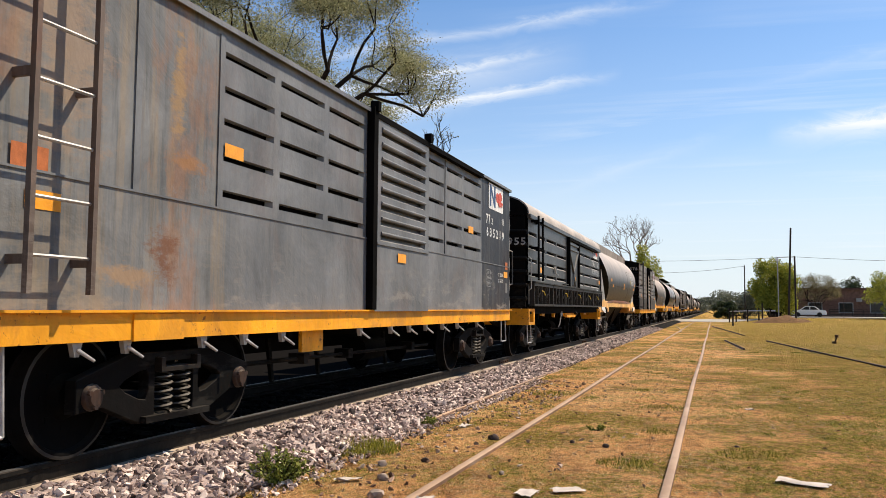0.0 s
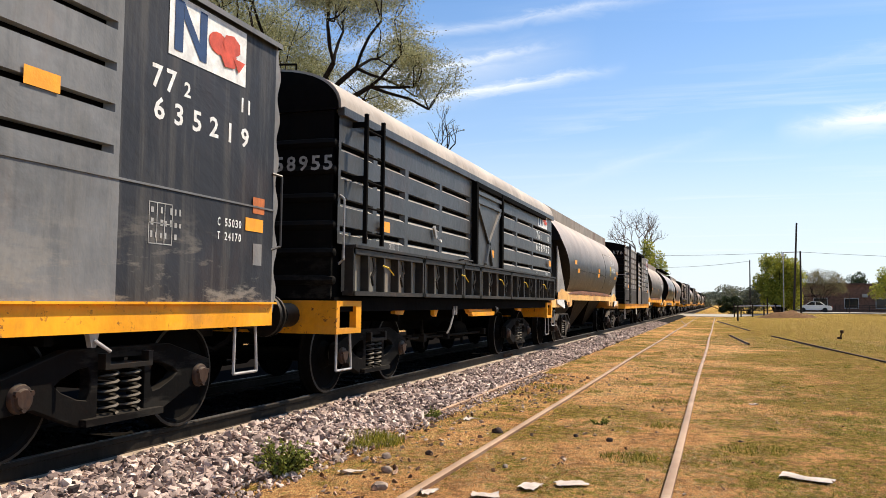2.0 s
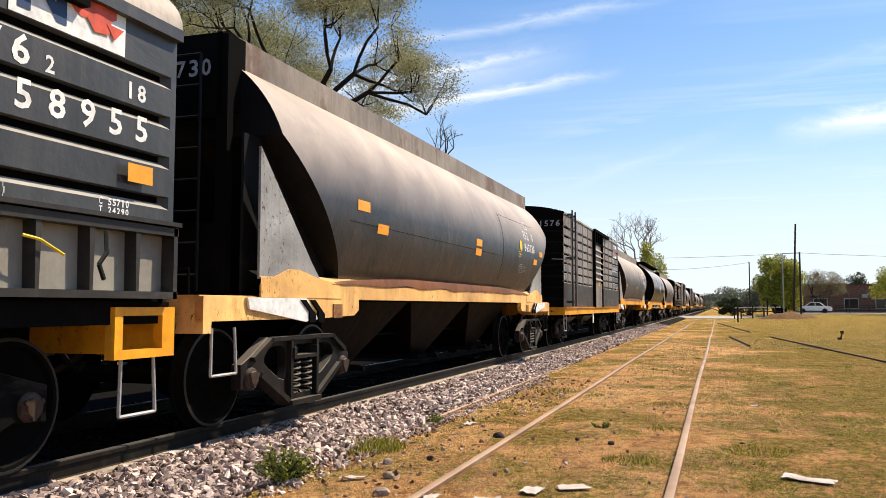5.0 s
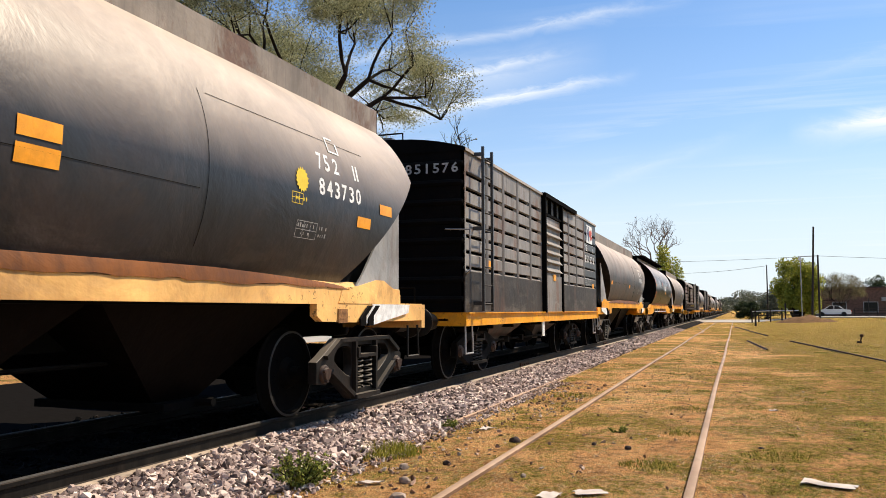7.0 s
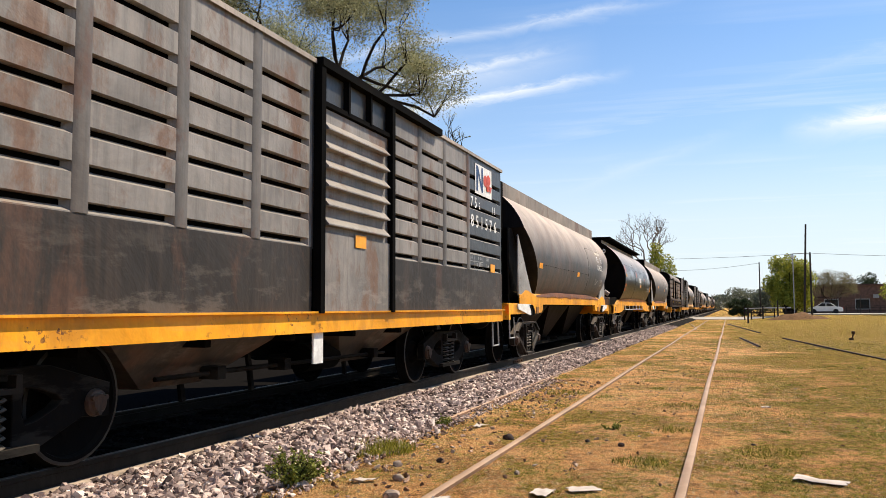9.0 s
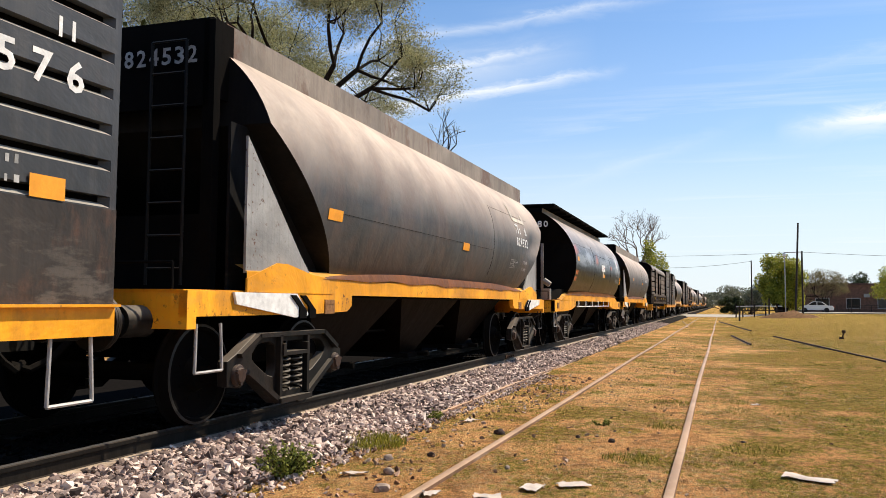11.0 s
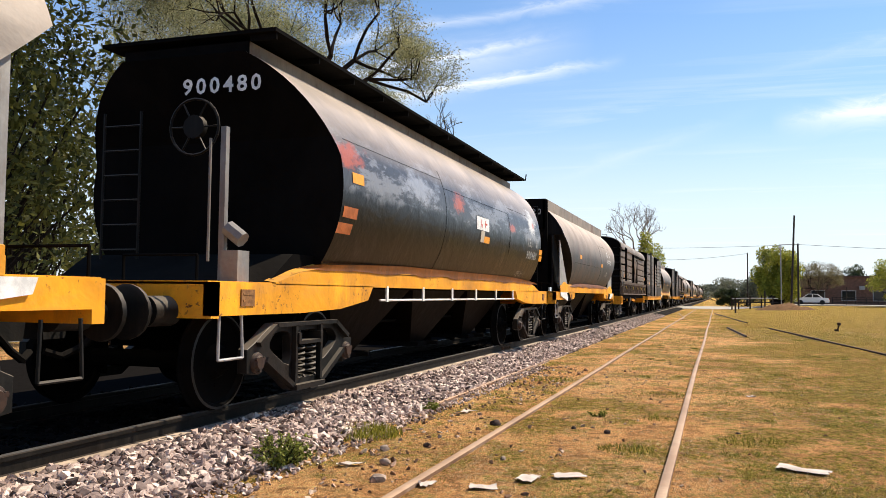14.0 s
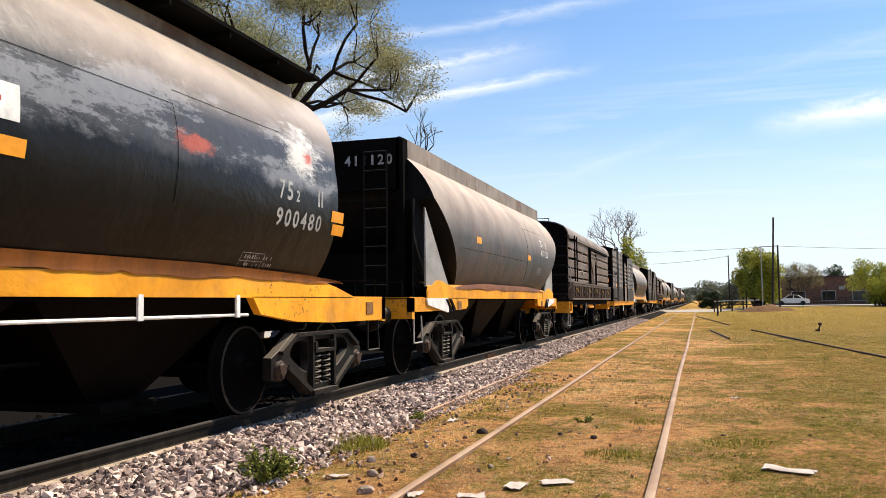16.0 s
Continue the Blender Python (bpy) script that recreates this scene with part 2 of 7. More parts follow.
# Black castings, with the shade of the undergear put into the colour.
SHADED_BLACK = wagon_paint("shaded_black_casting", (0.004, 0.004, 0.004), streak=(0.008, 0.007, 0.006), streaks=0.3, rust=(0.010, 0.006, 0.005), rusty=0.2, dust=0.06, rough=0.75, shine=0.06, grimy=0.1)
IRON = wagon_paint("cast_iron", (0.008, 0.008, 0.0075), streak=(0.03, 0.027, 0.024), streaks=0.25, rust=(0.03, 0.018, 0.012), rusty=0.3, dust=0.35, grimy=0.02, shine=0.12)
STEEL = plain("worn_steel", (0.16, 0.15, 0.14), 0.5, 0.6, 0.15)
GALV = plain("bare_steel_rod", (0.36, 0.35, 0.34), 0.5, 0.4, 0.25)
RIM = plain("worn_wheel_rim", (0.022, 0.020, 0.018), 0.5, 0.3, 0.3)
WHITE = plain("white_lettering", (0.72, 0.72, 0.70), 0.55, 0, 0.18, 9)
FADED = plain("faded_lettering", (0.34, 0.34, 0.33), 0.6, 0, 0.3, 9)
BLUE = plain("navy_marking", (0.012, 0.04, 0.12), 0.5)
RUST_PLATE = plain("rusty_plate", (0.22, 0.10, 0.03), 0.7, 0, 0.4, 20)
RUST_MARK = plain("red_orange_marking", (0.42, 0.12, 0.03), 0.6, 0, 0.3)
SUN_YELLOW = plain("sun_yellow_marking", (0.70, 0.50, 0.03), 0.6, 0, 0.1)
RED = plain("red_marking", (0.55, 0.07, 0.03), 0.5)


def build_ground(n, at):
    """Bare soil, straw and thin grass in patches of several sizes."""
    patch_tone = n.wide(n.noise(at, 0.20, 6, 0.62, 0.7))
    mid = n.wide(n.noise(at, 0.9, 8, 0.68, 0.4), 0.42, 0.58)
    fine = n.wide(n.noise(n.scaled(at, (1.0, 0.6, 1.0)), 15.0, 8, 0.8), 0.40, 0.60)
    grit = n.wide(n.noise(at, 90.0, 4, 0.75), 0.38, 0.62)
    fibre = n.wide(n.noise(n.scaled(at, (60.0, 14.0, 20.0), (0, 0, 0.6)), 1.0, 4, 0.7, 2.0), 0.42, 0.58)
    straw = n.ramp(n.math("MULTIPLY_ADD", fine, 0.55, n.math("MULTIPLY", fibre, 0.45)), [(0.02, (0.12, 0.046, 0.016)), (0.28, (0.43, 0.24, 0.10)), (0.55, (0.70, 0.455, 0.22)), (1.0, (0.95, 0.75, 0.46))])
    soil = n.mix(grit, (0.34, 0.15, 0.058), (0.80, 0.46, 0.23))
    lump = n.wide(n.noise(at, 4.5, 6, 0.7, 0.5))
    ground = n.mix(n.ramp(mid, [(0.15, 0.25), (0.75, 1.0)]), soil, straw)
    ground = n.mix(n.math("MULTIPLY", n.ramp(lump, [(0.0, 1.0), (0.42, 0.0)]), 0.5), ground, (0.12, 0.052, 0.02))
    worn_path = n.wide(n.noise(n.scaled(at, (1.0, 0.55, 1.0)), 0.55, 7, 0.62, 0.8), 0.40, 0.60)
    ground = n.mix(n.math("MULTIPLY", n.ramp(worn_path, [(0.0, 1.0), (0.35, 0.0)]), 0.35), ground, (0.22, 0.115, 0.05))
    ground = n.mix(n.math("MULTIPLY", n.ramp(worn_path, [(0.7, 0.0), (1.0, 1.0)]), 0.3), ground, (0.80, 0.56, 0.33))
    x, along, _ = n.add("ShaderNodeSeparateXYZ", Vector=at).outputs
    side = n.math("MINIMUM", n.math("MULTIPLY_ADD", x, 0.16, 0.03, clamp=True), 0.46)
    side = n.math("ADD", side, n.math("MINIMUM", n.math("MULTIPLY_ADD", along, 0.006, -0.12, clamp=True), 0.24))
    lush = n.math("ADD", n.math("ADD", n.math("MULTIPLY", mid, 0.38), n.math("MULTIPLY_ADD", patch_tone, 0.52, -0.09)), side)
    green = n.math("MULTIPLY", n.ramp(n.math("ADD", n.math("MULTIPLY", fine, 0.30), n.math("MULTIPLY_ADD", lump, 0.32, n.math("ADD", lush, -0.25))), [(0.42, 0.0), (0.66, 0.95)]), n.ramp(fine, [(0.10, 0.25), (0.6, 1.0)]))
    ground = n.mix(green, ground, n.mix(fibre, (0.035, 0.033, 0.003), (0.27, 0.24, 0.028)))
    ground = n.mix(0.55, ground, n.ramp(grit, [(0.0, 0.06), (1.0, 0.94)]), "OVERLAY")
    ground = n.mix(0.45, ground, n.ramp(lump, [(0.0, 0.22), (1.0, 0.74)]), "OVERLAY")
    ground = n.mix(1.0, ground, (1.58, 1.38, 1.10), "MULTIPLY")
    return {"color": ground, "rough": 0.95, "bump": n.math("ADD", n.math("MULTIPLY", fine, 1.2), n.math("ADD", n.math("MULTIPLY", fibre, 0.5), n.math("MULTIPLY", grit, 0.3))), "bump_strength": 1.0, "bump_distance": 0.035, "specular": 0.06}


GROUND = surface("dry_grassy_soil", build_ground)


def build_stone(n, at):
    tint = n.add("ShaderNodeNewGeometry").outputs["Random Per Island"]
    tone = n.ramp(tint, [(0.0, (0.04, 0.027, 0.022)), (0.36, (0.28, 0.20, 0.17)), (0.75, (0.53, 0.40, 0.335)), (1.0, (0.88, 0.72, 0.60))])
    fine = n.noise(at, 40.0, 5, 0.7)
    return {"color": n.mix(0.35, tone, n.ramp(fine, [(0.3, 0.2), (0.7, 0.8)]), "OVERLAY"), "rough": 0.9, "bump": fine, "bump_strength": 0.3}


STONE = surface("crushed_granite", build_stone)


# Stones under the train carry its shade in their colour.
def build_shaded_stone(n, at):
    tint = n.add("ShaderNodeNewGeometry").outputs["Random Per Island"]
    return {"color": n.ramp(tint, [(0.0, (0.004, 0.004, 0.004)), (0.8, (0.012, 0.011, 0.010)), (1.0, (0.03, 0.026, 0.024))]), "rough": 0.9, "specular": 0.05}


SHADED_STONE = surface("shaded_ballast", build_shaded_stone)


# Near-black bed: shade under wagons and between stones is in the colour.
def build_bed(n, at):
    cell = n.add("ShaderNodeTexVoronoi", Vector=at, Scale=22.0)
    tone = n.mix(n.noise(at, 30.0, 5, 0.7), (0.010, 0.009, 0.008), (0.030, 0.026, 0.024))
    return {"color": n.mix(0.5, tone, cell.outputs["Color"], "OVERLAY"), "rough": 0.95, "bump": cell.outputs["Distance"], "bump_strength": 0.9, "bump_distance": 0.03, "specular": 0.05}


BED = surface("ballast_bed", build_bed)


# Shade past the track, made as near-black ground.
def build_far_shade(n, at):
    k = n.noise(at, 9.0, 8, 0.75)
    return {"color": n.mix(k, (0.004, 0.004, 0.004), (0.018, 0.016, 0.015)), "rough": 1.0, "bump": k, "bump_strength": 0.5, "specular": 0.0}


FAR_SHADE = surface("dark_far_shade", build_far_shade)
RAIL = wagon_paint("rusty_rail", (0.22, 0.125, 0.08), streak=(0.36, 0.24, 0.16), rust=(0.17, 0.08, 0.04), rusty=0.5, dust=0.75, dusty=(0.58, 0.40, 0.26), shine=0.08)
RAIL_DARK = wagon_paint("dark_rusty_rail", (0.07, 0.042, 0.028), streak=(0.12, 0.07, 0.04), rusty=0.4, dust=0.25, dusty=(0.30, 0.20, 0.13), shine=0.05, grimy=0.0)
# Sleepers almost black: the train's shade is put into the timber.
TIMBER = plain("shaded_sleeper_timber", (0.012, 0.010, 0.008), 0.95, 0, 0.4, 12, 0.03)
BARK_PALE = plain("pale_tree_bark", (0.20, 0.16, 0.135), 0.95, 0, 0.3, 6)
BARK = plain("tree_bark", (0.024, 0.019, 0.016), 0.95, 0, 0.4, 18, 0.04)
CONCRETE = plain("pale_road", (0.42, 0.38, 0.33), 0.9, 0, 0.15, 1.2)


def leaf(name, a, b, through_light=0.35):
    """Thin leaves: each its own tone, and some light passes through."""
    m = bpy.data.materials.new(name)
    m.use_nodes = True
    n = Nodes(m.node_tree)
    tone = n.mix(n.add("ShaderNodeNewGeometry").outputs["Random Per Island"], a, b)
    skin = n.add("ShaderNodeBsdfPrincipled", Base_Color=tone, Roughness=0.6)
    skin.inputs["Specular IOR Level"].default_value = 0.25
    glow = n.add("ShaderNodeBsdfTranslucent", Color=tone)
    both = n.add("ShaderNodeMixShader", i0=through_light, i1=skin.outputs[0], i2=glow.outputs[0])
    n.tree.links.new(both.outputs[0], n.add("ShaderNodeOutputMaterial").inputs[0])
    return m


LEAF_OLIVE = leaf("olive_leaves", (0.11, 0.115, 0.045), (0.50, 0.49, 0.27))
LEAF_SHADE = leaf("shady_leaves", (0.025, 0.032, 0.007), (0.17, 0.17, 0.035))
LEAF_LIME = leaf("lime_leaves", (0.12, 0.145, 0.014), (0.52, 0.51, 0.07))
LEAF_DARK = leaf("dark_leaves", (0.018, 0.03, 0.012), (0.07, 0.09, 0.035))
LEAF_DRY = leaf("spring_buds", (0.13, 0.11, 0.05), (0.30, 0.25, 0.12))
BLADE = leaf("dry_grass_blades", (0.20, 0.11, 0.04), (0.85, 0.63, 0.34))
BLADE_GREEN = leaf("green_grass_blades", (0.07, 0.075, 0.006), (0.42, 0.38, 0.05))


# ---- mesh helpers ----
def box(bm, x0, x1, y0, y1, z0, z1):
    v = [bm.verts.new((x, y, z)) for x in (x0, x1) for y in (y0, y1) for z in (z0, z1)]
    for f in ((0, 1, 3, 2), (4, 6, 7, 5), (0, 4, 5, 1), (2, 3, 7, 6), (0, 2, 6, 4), (1, 5, 7, 3)):
        bm.faces.new([v[i] for i in f])


def tube(bm, a, b, r, r2=None, n=8, caps=True):
    a, b = Vector(a), Vector(b)
    r2 = r if r2 is None else r2
    q = (b - a).to_track_quat("Z", "Y")
    ring = [[bm.verts.new(p + q @ Vector((s * math.cos(k * math.tau / n), s * math.sin(k * math.tau / n), 0))) for k in range(n)] for p, s in ((a, r), (b, r2))]
    for k in range(n):
        bm.faces.new((ring[0][k], ring[0][(k + 1) % n], ring[1][(k + 1) % n], ring[1][k])).smooth = n > 6
    if caps:
        bm.faces.new(ring[0][::-1])
        bm.faces.new(ring[1])


def pipe(bm, points, r, n=6):
    for a, b in zip(points, points[1:]):
        tube(bm, a, b, r, n=n)


def bar(bm, p, q, wide, x0, x1):
    """A flat bar in the plane of y and z, from p to q, as thick as from x0 to x1."""
    p, q = Vector(p), Vector(q)
    side = Vector((-(q - p).y, (q - p).x)).normalized() * wide / 2
    prism(bm, [p + side, p - side, q - side, q + side], x0, x1)


def prism(bm, poly, x0, x1):
    """A polygon in y and z, drawn out along x."""
    a = [bm.verts.new((x0, p[0], p[1])) for p in poly]
    b = [bm.verts.new((x1, p[0], p[1])) for p in poly]
    bm.faces.new(a)
    bm.faces.new(b[::-1])
    for k in range(len(poly)):
        j = (k + 1) % len(poly)
        bm.faces.new((a[k], b[k], b[j], a[j]))


def lathe(bm, profile, n=32, axis="X", at=(0, 0, 0)):
    """Turns rows of (place along the axis, radius)."""
    at = Vector(at)
    rings = []
    for h, r in profile:
        ring = []
        for k in range(n):
            c, s = r * math.cos(k * math.tau / n), r * math.sin(k * math.tau / n)
            ring.append(bm.verts.new(at + Vector({"X": (h, c, s), "Y": (c, h, s), "Z": (c, s, h)}[axis])))
        rings.append(ring)
    for a, b in zip(rings, rings[1:]):
        for k in range(n):
            bm.faces.new((a[k], a[(k + 1) % n], b[(k + 1) % n], b[k])).smooth = True
    for ring in (rings[0], rings[-1]):
        bm.faces.new(ring)


def finish(name, bm, material, bevel=0.0, fix=True):
    if bevel:
        bmesh.ops.bevel(bm, geom=[e for e in bm.edges if len(e.link_faces) == 2 and e.calc_face_angle(0) > 0.6], offset=bevel, segments=1, affect="EDGES", clamp_overlap=True)
    if fix:
        bmesh.ops.recalc_face_normals(bm, faces=bm.faces)
    mesh = bpy.data.meshes.new(name)
    bm.to_mesh(mesh)
    bm.free()
    mesh.set_sharp_from_angle(angle=radians(38))
    mesh.materials.append(material)
    return mesh


def part(name, bm, material, parent, label="", bevel=0.0, fix=True):
    ob = new(name, finish(name, bm, material, bevel, fix))
    ob.parent = parent
    if label:
        tagged(ob, label)
    return ob


def thing(name, at, label, category, group="", kind=""):
    ob = new(name)
    ob.matrix_basis = at
    return tagged(ob, label, category, group, kind)


def solo(name, bm, material, label, category, at=None, group="", kind="", bevel=0.0, fix=True):
    ob = new(name, finish(name, bm, material, bevel, fix))
    if at is not None:
        ob.matrix_basis = at
    return tagged(ob, label, category, group, kind)


GLYPHS = {}


def glyphs(text):
    """The outline of a line of writing as loose points and faces, one unit high."""
    if text not in GLYPHS:
        curve = bpy.data.curves.new("writing", "FONT")
        curve.body, curve.size, curve.resolution_u, curve.offset = text, 1.4, 2, 0.028
        ob = new("writing", curve)
        bpy.context.view_layer.update()
        mesh = bpy.data.meshes.new_from_object(ob.evaluated_get(bpy.context.evaluated_depsgraph_get()))
        GLYPHS[text] = ([tuple(v.co) for v in mesh.vertices], [tuple(p.vertices) for p in mesh.polygons])
        bpy.data.objects.remove(ob)
        bpy.data.meshes.remove(mesh)
        bpy.data.curves.remove(curve)
    return GLYPHS[text]


def lettering(wagon, text, place, height, material, wide=None, gap=0.003, name="lettering", label=""):
    """Painted writing. place(u, v) gives the point and the outward way on the wagon for u along and v up."""
    wide = wide or height * 0.7 * len(text)
    cell = wide / len(text)
    bm = bmesh.new()
    for k, sign in enumerate(text):
        if sign == " ":
            continue
        points, faces = glyphs(sign)
        xs = [p[0] for p in points]
        span = max(xs) - min(xs)
        broad = min(cell * 0.74, span * height * 1.15)
        start = k * cell + (cell - broad) / 2
        made = []
        for p in points:
            at, out = place(start + (p[0] - min(xs)) / span * broad, p[1] * height)
            made.append(bm.verts.new(Vector(at) + Vector(out) * gap))
        for f in faces:
            try:
                bm.faces.new([made[i] for i in f])
            except ValueError:
                pass
    return part(name, bm, material, wagon, label, fix=False)


def patch(wagon, name, place, u, v, material, label="", gap=0.005, cells=4, thick=0.003):
    """A thin plate or painted field u by v on the wagon's skin."""
    bm = bmesh.new()
    rows = []
    for j in range(cells + 1):
        row = []
        for i in range(2):
            at, out = place(u[0] + (u[1] - u[0]) * i, v[0] + (v[1] - v[0]) * j / cells)
            row.append(bm.verts.new(Vector(at) + Vector(out) * gap))
        rows.append(row)
    for a, b in zip(rows, rows[1:]):
        bm.faces.new((a[0], a[1], b[1], b[0]))
    return part(name, bm, material, wagon, label, fix=False)


# ---- the running gear ----
def wheelset_mesh():
    bm = bmesh.new()
    for s in (-1, 1):
        prof = [(0.83, 0.13), (0.83, 0.30), (0.835, 0.40), (0.80, 0.41), (0.80, 0.475), (0.825, 0.485), (0.845, 0.462), (0.94, 0.45), (0.946, 0.425), (0.94, 0.40), (0.90, 0.385), (0.885, 0.30), (0.89, 0.17), (0.96, 0.13), (0.97, 0.08), (1.05, 0.075)]
        lathe(bm, [(s * a, r) for a, r in prof], 36)
    tube(bm, (-0.84, 0, 0), (0.84, 0, 0), 0.085, n=14)
    for k in range(8):
        a = k * math.tau / 8
        box(bm, 0.885, 0.892, 0.22 * math.cos(a) - 0.02, 0.22 * math.cos(a) + 0.02, 0.22 * math.sin(a) - 0.02, 0.22 * math.sin(a) + 0.02)
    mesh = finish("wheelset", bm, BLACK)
    mesh.materials.append(RIM)
    for p in mesh.polygons:
        c = p.center
        if abs(c.x) > 0.94 and math.hypot(c.y, c.z) > 0.42:
            p.material_index = 1
    return mesh


def rounded(points, cut=0.3):
    """A polygon with its corners cut in three."""
    out = []
    for k, p in enumerate(points):
        p, a, b = Vector(p), Vector(points[k - 1]), Vector(points[(k + 1) % len(points)])
        u, v = p + (a - p) * cut, p + (b - p) * cut
        out += [u, (u + v) / 4 + p / 2, v]
    return out


def plate_with_windows(bm, outline, windows, x0, x1):
    """A cast plate in y and z with openings, from x0 to x1."""
    edges = []
    for loop in (outline, *windows):
        vs = [bm.verts.new((x0, p[0], p[1])) for p in loop]
        edges += [bm.edges.new((vs[k], vs[(k + 1) % len(vs)])) for k in range(len(vs))]
    made = bmesh.ops.triangle_fill(bm, edges=edges, use_beauty=True)
    faces = [f for f in made["geom"] if isinstance(f, bmesh.types.BMFace)]
    grown = bmesh.ops.extrude_face_region(bm, geom=faces, use_keep_orig=True)
    for v in grown["geom"]:
        if isinstance(v, bmesh.types.BMVert):
            v.co.x = x1


def side_frame_mesh(half, open_cast, s):
    """A cast bogie side: an arched plate with two windows, a spring pocket and raised rims."""
    bm = bmesh.new()
    h = half
    x0, x1 = s * 1.03, s * 1.13
    if open_cast:
        out = [(-h - 0.16, 0.36), (-h - 0.16, 0.58), (-h - 0.02, 0.64), (-0.66, 0.81), (0.66, 0.81), (h + 0.02, 0.64), (h + 0.16, 0.58), (h + 0.16, 0.36), (h - 0.06, 0.33), (h - 0.16, 0.44), (0.30, 0.13), (-0.30, 0.13), (-h + 0.16, 0.44), (-h + 0.06, 0.33)]
        tri = [(0.31, 0.72), (0.31, 0.34), (0.76, 0.58), (0.62, 0.72)]
        wins = [rounded(tri), rounded([(-a, b) for a, b in tri]), [(-0.22, 0.24), (0.22, 0.24), (0.22, 0.72), (-0.22, 0.72)]]
        plate_with_windows(bm, out, wins, x0, x1)
        for d in (-1, 1):
            bar(bm, (d * (h - 0.13), 0.47), (d * 0.29, 0.17), 0.05, x1, x1 + s * 0.05)
            bar(bm, (d * 0.27, 0.20), (d * 0.27, 0.78), 0.045, x1, x1 + s * 0.05)
            bar(bm, (d * (h + 0.0), 0.62), (d * 0.64, 0.79), 0.045, x1, x1 + s * 0.05)
        bar(bm, (-0.66, 0.79), (0.66, 0.79), 0.04, x1, x1 + s * 0.05)
        bar(bm, (-0.31, 0.155), (0.31, 0.155), 0.05, x1, x1 + s * 0.08)
    else:
        out = [(-h - 0.15, 0.34), (-h - 0.15, 0.58), (-0.55, 0.74), (0.55, 0.74), (h + 0.15, 0.58), (h + 0.15, 0.34), (h - 0.12, 0.36), (0.42, 0.19), (-0.42, 0.19), (-h + 0.12, 0.36)]
        tri = [(0.33, 0.64), (0.33, 0.34), (0.72, 0.50)]
        wins = [rounded(tri), rounded([(-a, b) for a, b in tri]), [(-0.25, 0.25), (0.25, 0.25), (0.25, 0.66), (-0.25, 0.66)]]
        plate_with_windows(bm, out, wins, x0, x1)
        bar(bm, (-0.42, 0.22), (0.42, 0.22), 0.05, x1, x1 + s * 0.06)
    return finish("side_frame", bm, IRON if open_cast else SHADED_BLACK, 0.006)


def spring_mesh():
    """One coil spring, wound in a single wire."""
    bm = bmesh.new()
    rings, turns, steps, r = [], 5.5, 44, 0.014
    for k in range(steps + 1):
        a = turns * math.tau * k / steps
        c = Vector((0.074 * math.cos(a), 0.074 * math.sin(a), 0.25 + 0.32 * k / steps))
        out = Vector((math.cos(a), math.sin(a), 0))
        rings.append([bm.verts.new(c + out * r * math.cos(q) + Vector((0, 0, r * math.sin(q)))) for q in (0.0, 1.57, 3.14, 4.71)])
    for p, q in zip(rings, rings[1:]):
        for k in range(4):
            bm.faces.new((p[k], p[(k + 1) % 4], q[(k + 1) % 4], q[k])).smooth = True
    bm.faces.new(rings[0])
    bm.faces.new(rings[-1])
    return finish("spring", bm, IRON)


def spring_seat_mesh():
    bm = bmesh.new()
    prism(bm, [(-0.26, 0.585), (0.26, 0.585), (0.26, 0.70), (0.21, 0.70), (0.21, 0.62), (-0.21, 0.62), (-0.21, 0.70), (-0.26, 0.70)], 1.0, 1.2)
    return finish("spring_seat", bm, IRON, 0.006)


def journal_mesh(half):
    bm = bmesh.new()
    for s in (1,):
        for d in (0,):
            lathe(bm, [(s * 1.0, 0.10), (s * 1.14, 0.10), (s * 1.16, 0.09), (s * 1.165, 0.07), (s * 1.185, 0.06)], 16, "X", (0, 0, 0))
            for k in range(3):
                a = k * math.tau / 3 + 0.5
                lathe(bm, [(s * 1.155, 0.02), (s * 1.185, 0.02)], 6, "X", (0, 0.07 * math.cos(a), 0.07 * math.sin(a)))
    return finish("journal_box", bm, GALV_DULL)


GALV_DULL = wagon_paint("greasy_steel", (0.012, 0.011, 0.011), streaks=0.1, rusty=0.2, dust=0.2, grimy=0.0)


def rigging_mesh(half):
    bm = bmesh.new()
    box(bm, -1.0, 1.0, -0.17, 0.17, 0.50, 0.72)
    lathe(bm, [(0.72, 0.30), (0.95, 0.30)], 16, "Z")
    for d in (-1, 1):
        tube(bm, (-0.95, d * (half - 0.5), 0.38), (0.95, d * (half - 0.5), 0.38), 0.035)
        for s in (-1, 1):
            prism(bm, [(d * (half - 0.49), 0.22), (d * (half - 0.40), 0.24), (d * (half - 0.43), 0.62), (d * (half - 0.49), 0.60)], s * 0.78, s * 0.9)
    tube(bm, (0.2, -half, 0.42), (0.2, half, 0.42), 0.022)
    return finish("bolster", bm, BLACK)


WHEELS = wheelset_mesh()
SPRING = spring_mesh()
SPRING_SEAT = spring_seat_mesh()
FRAMES = {(k, s): side_frame_mesh(0.96, k, s) for k in (True, False) for s in (-1, 1)}
JOURNALS = journal_mesh(0.96)
RIGGING = rigging_mesh(0.96)


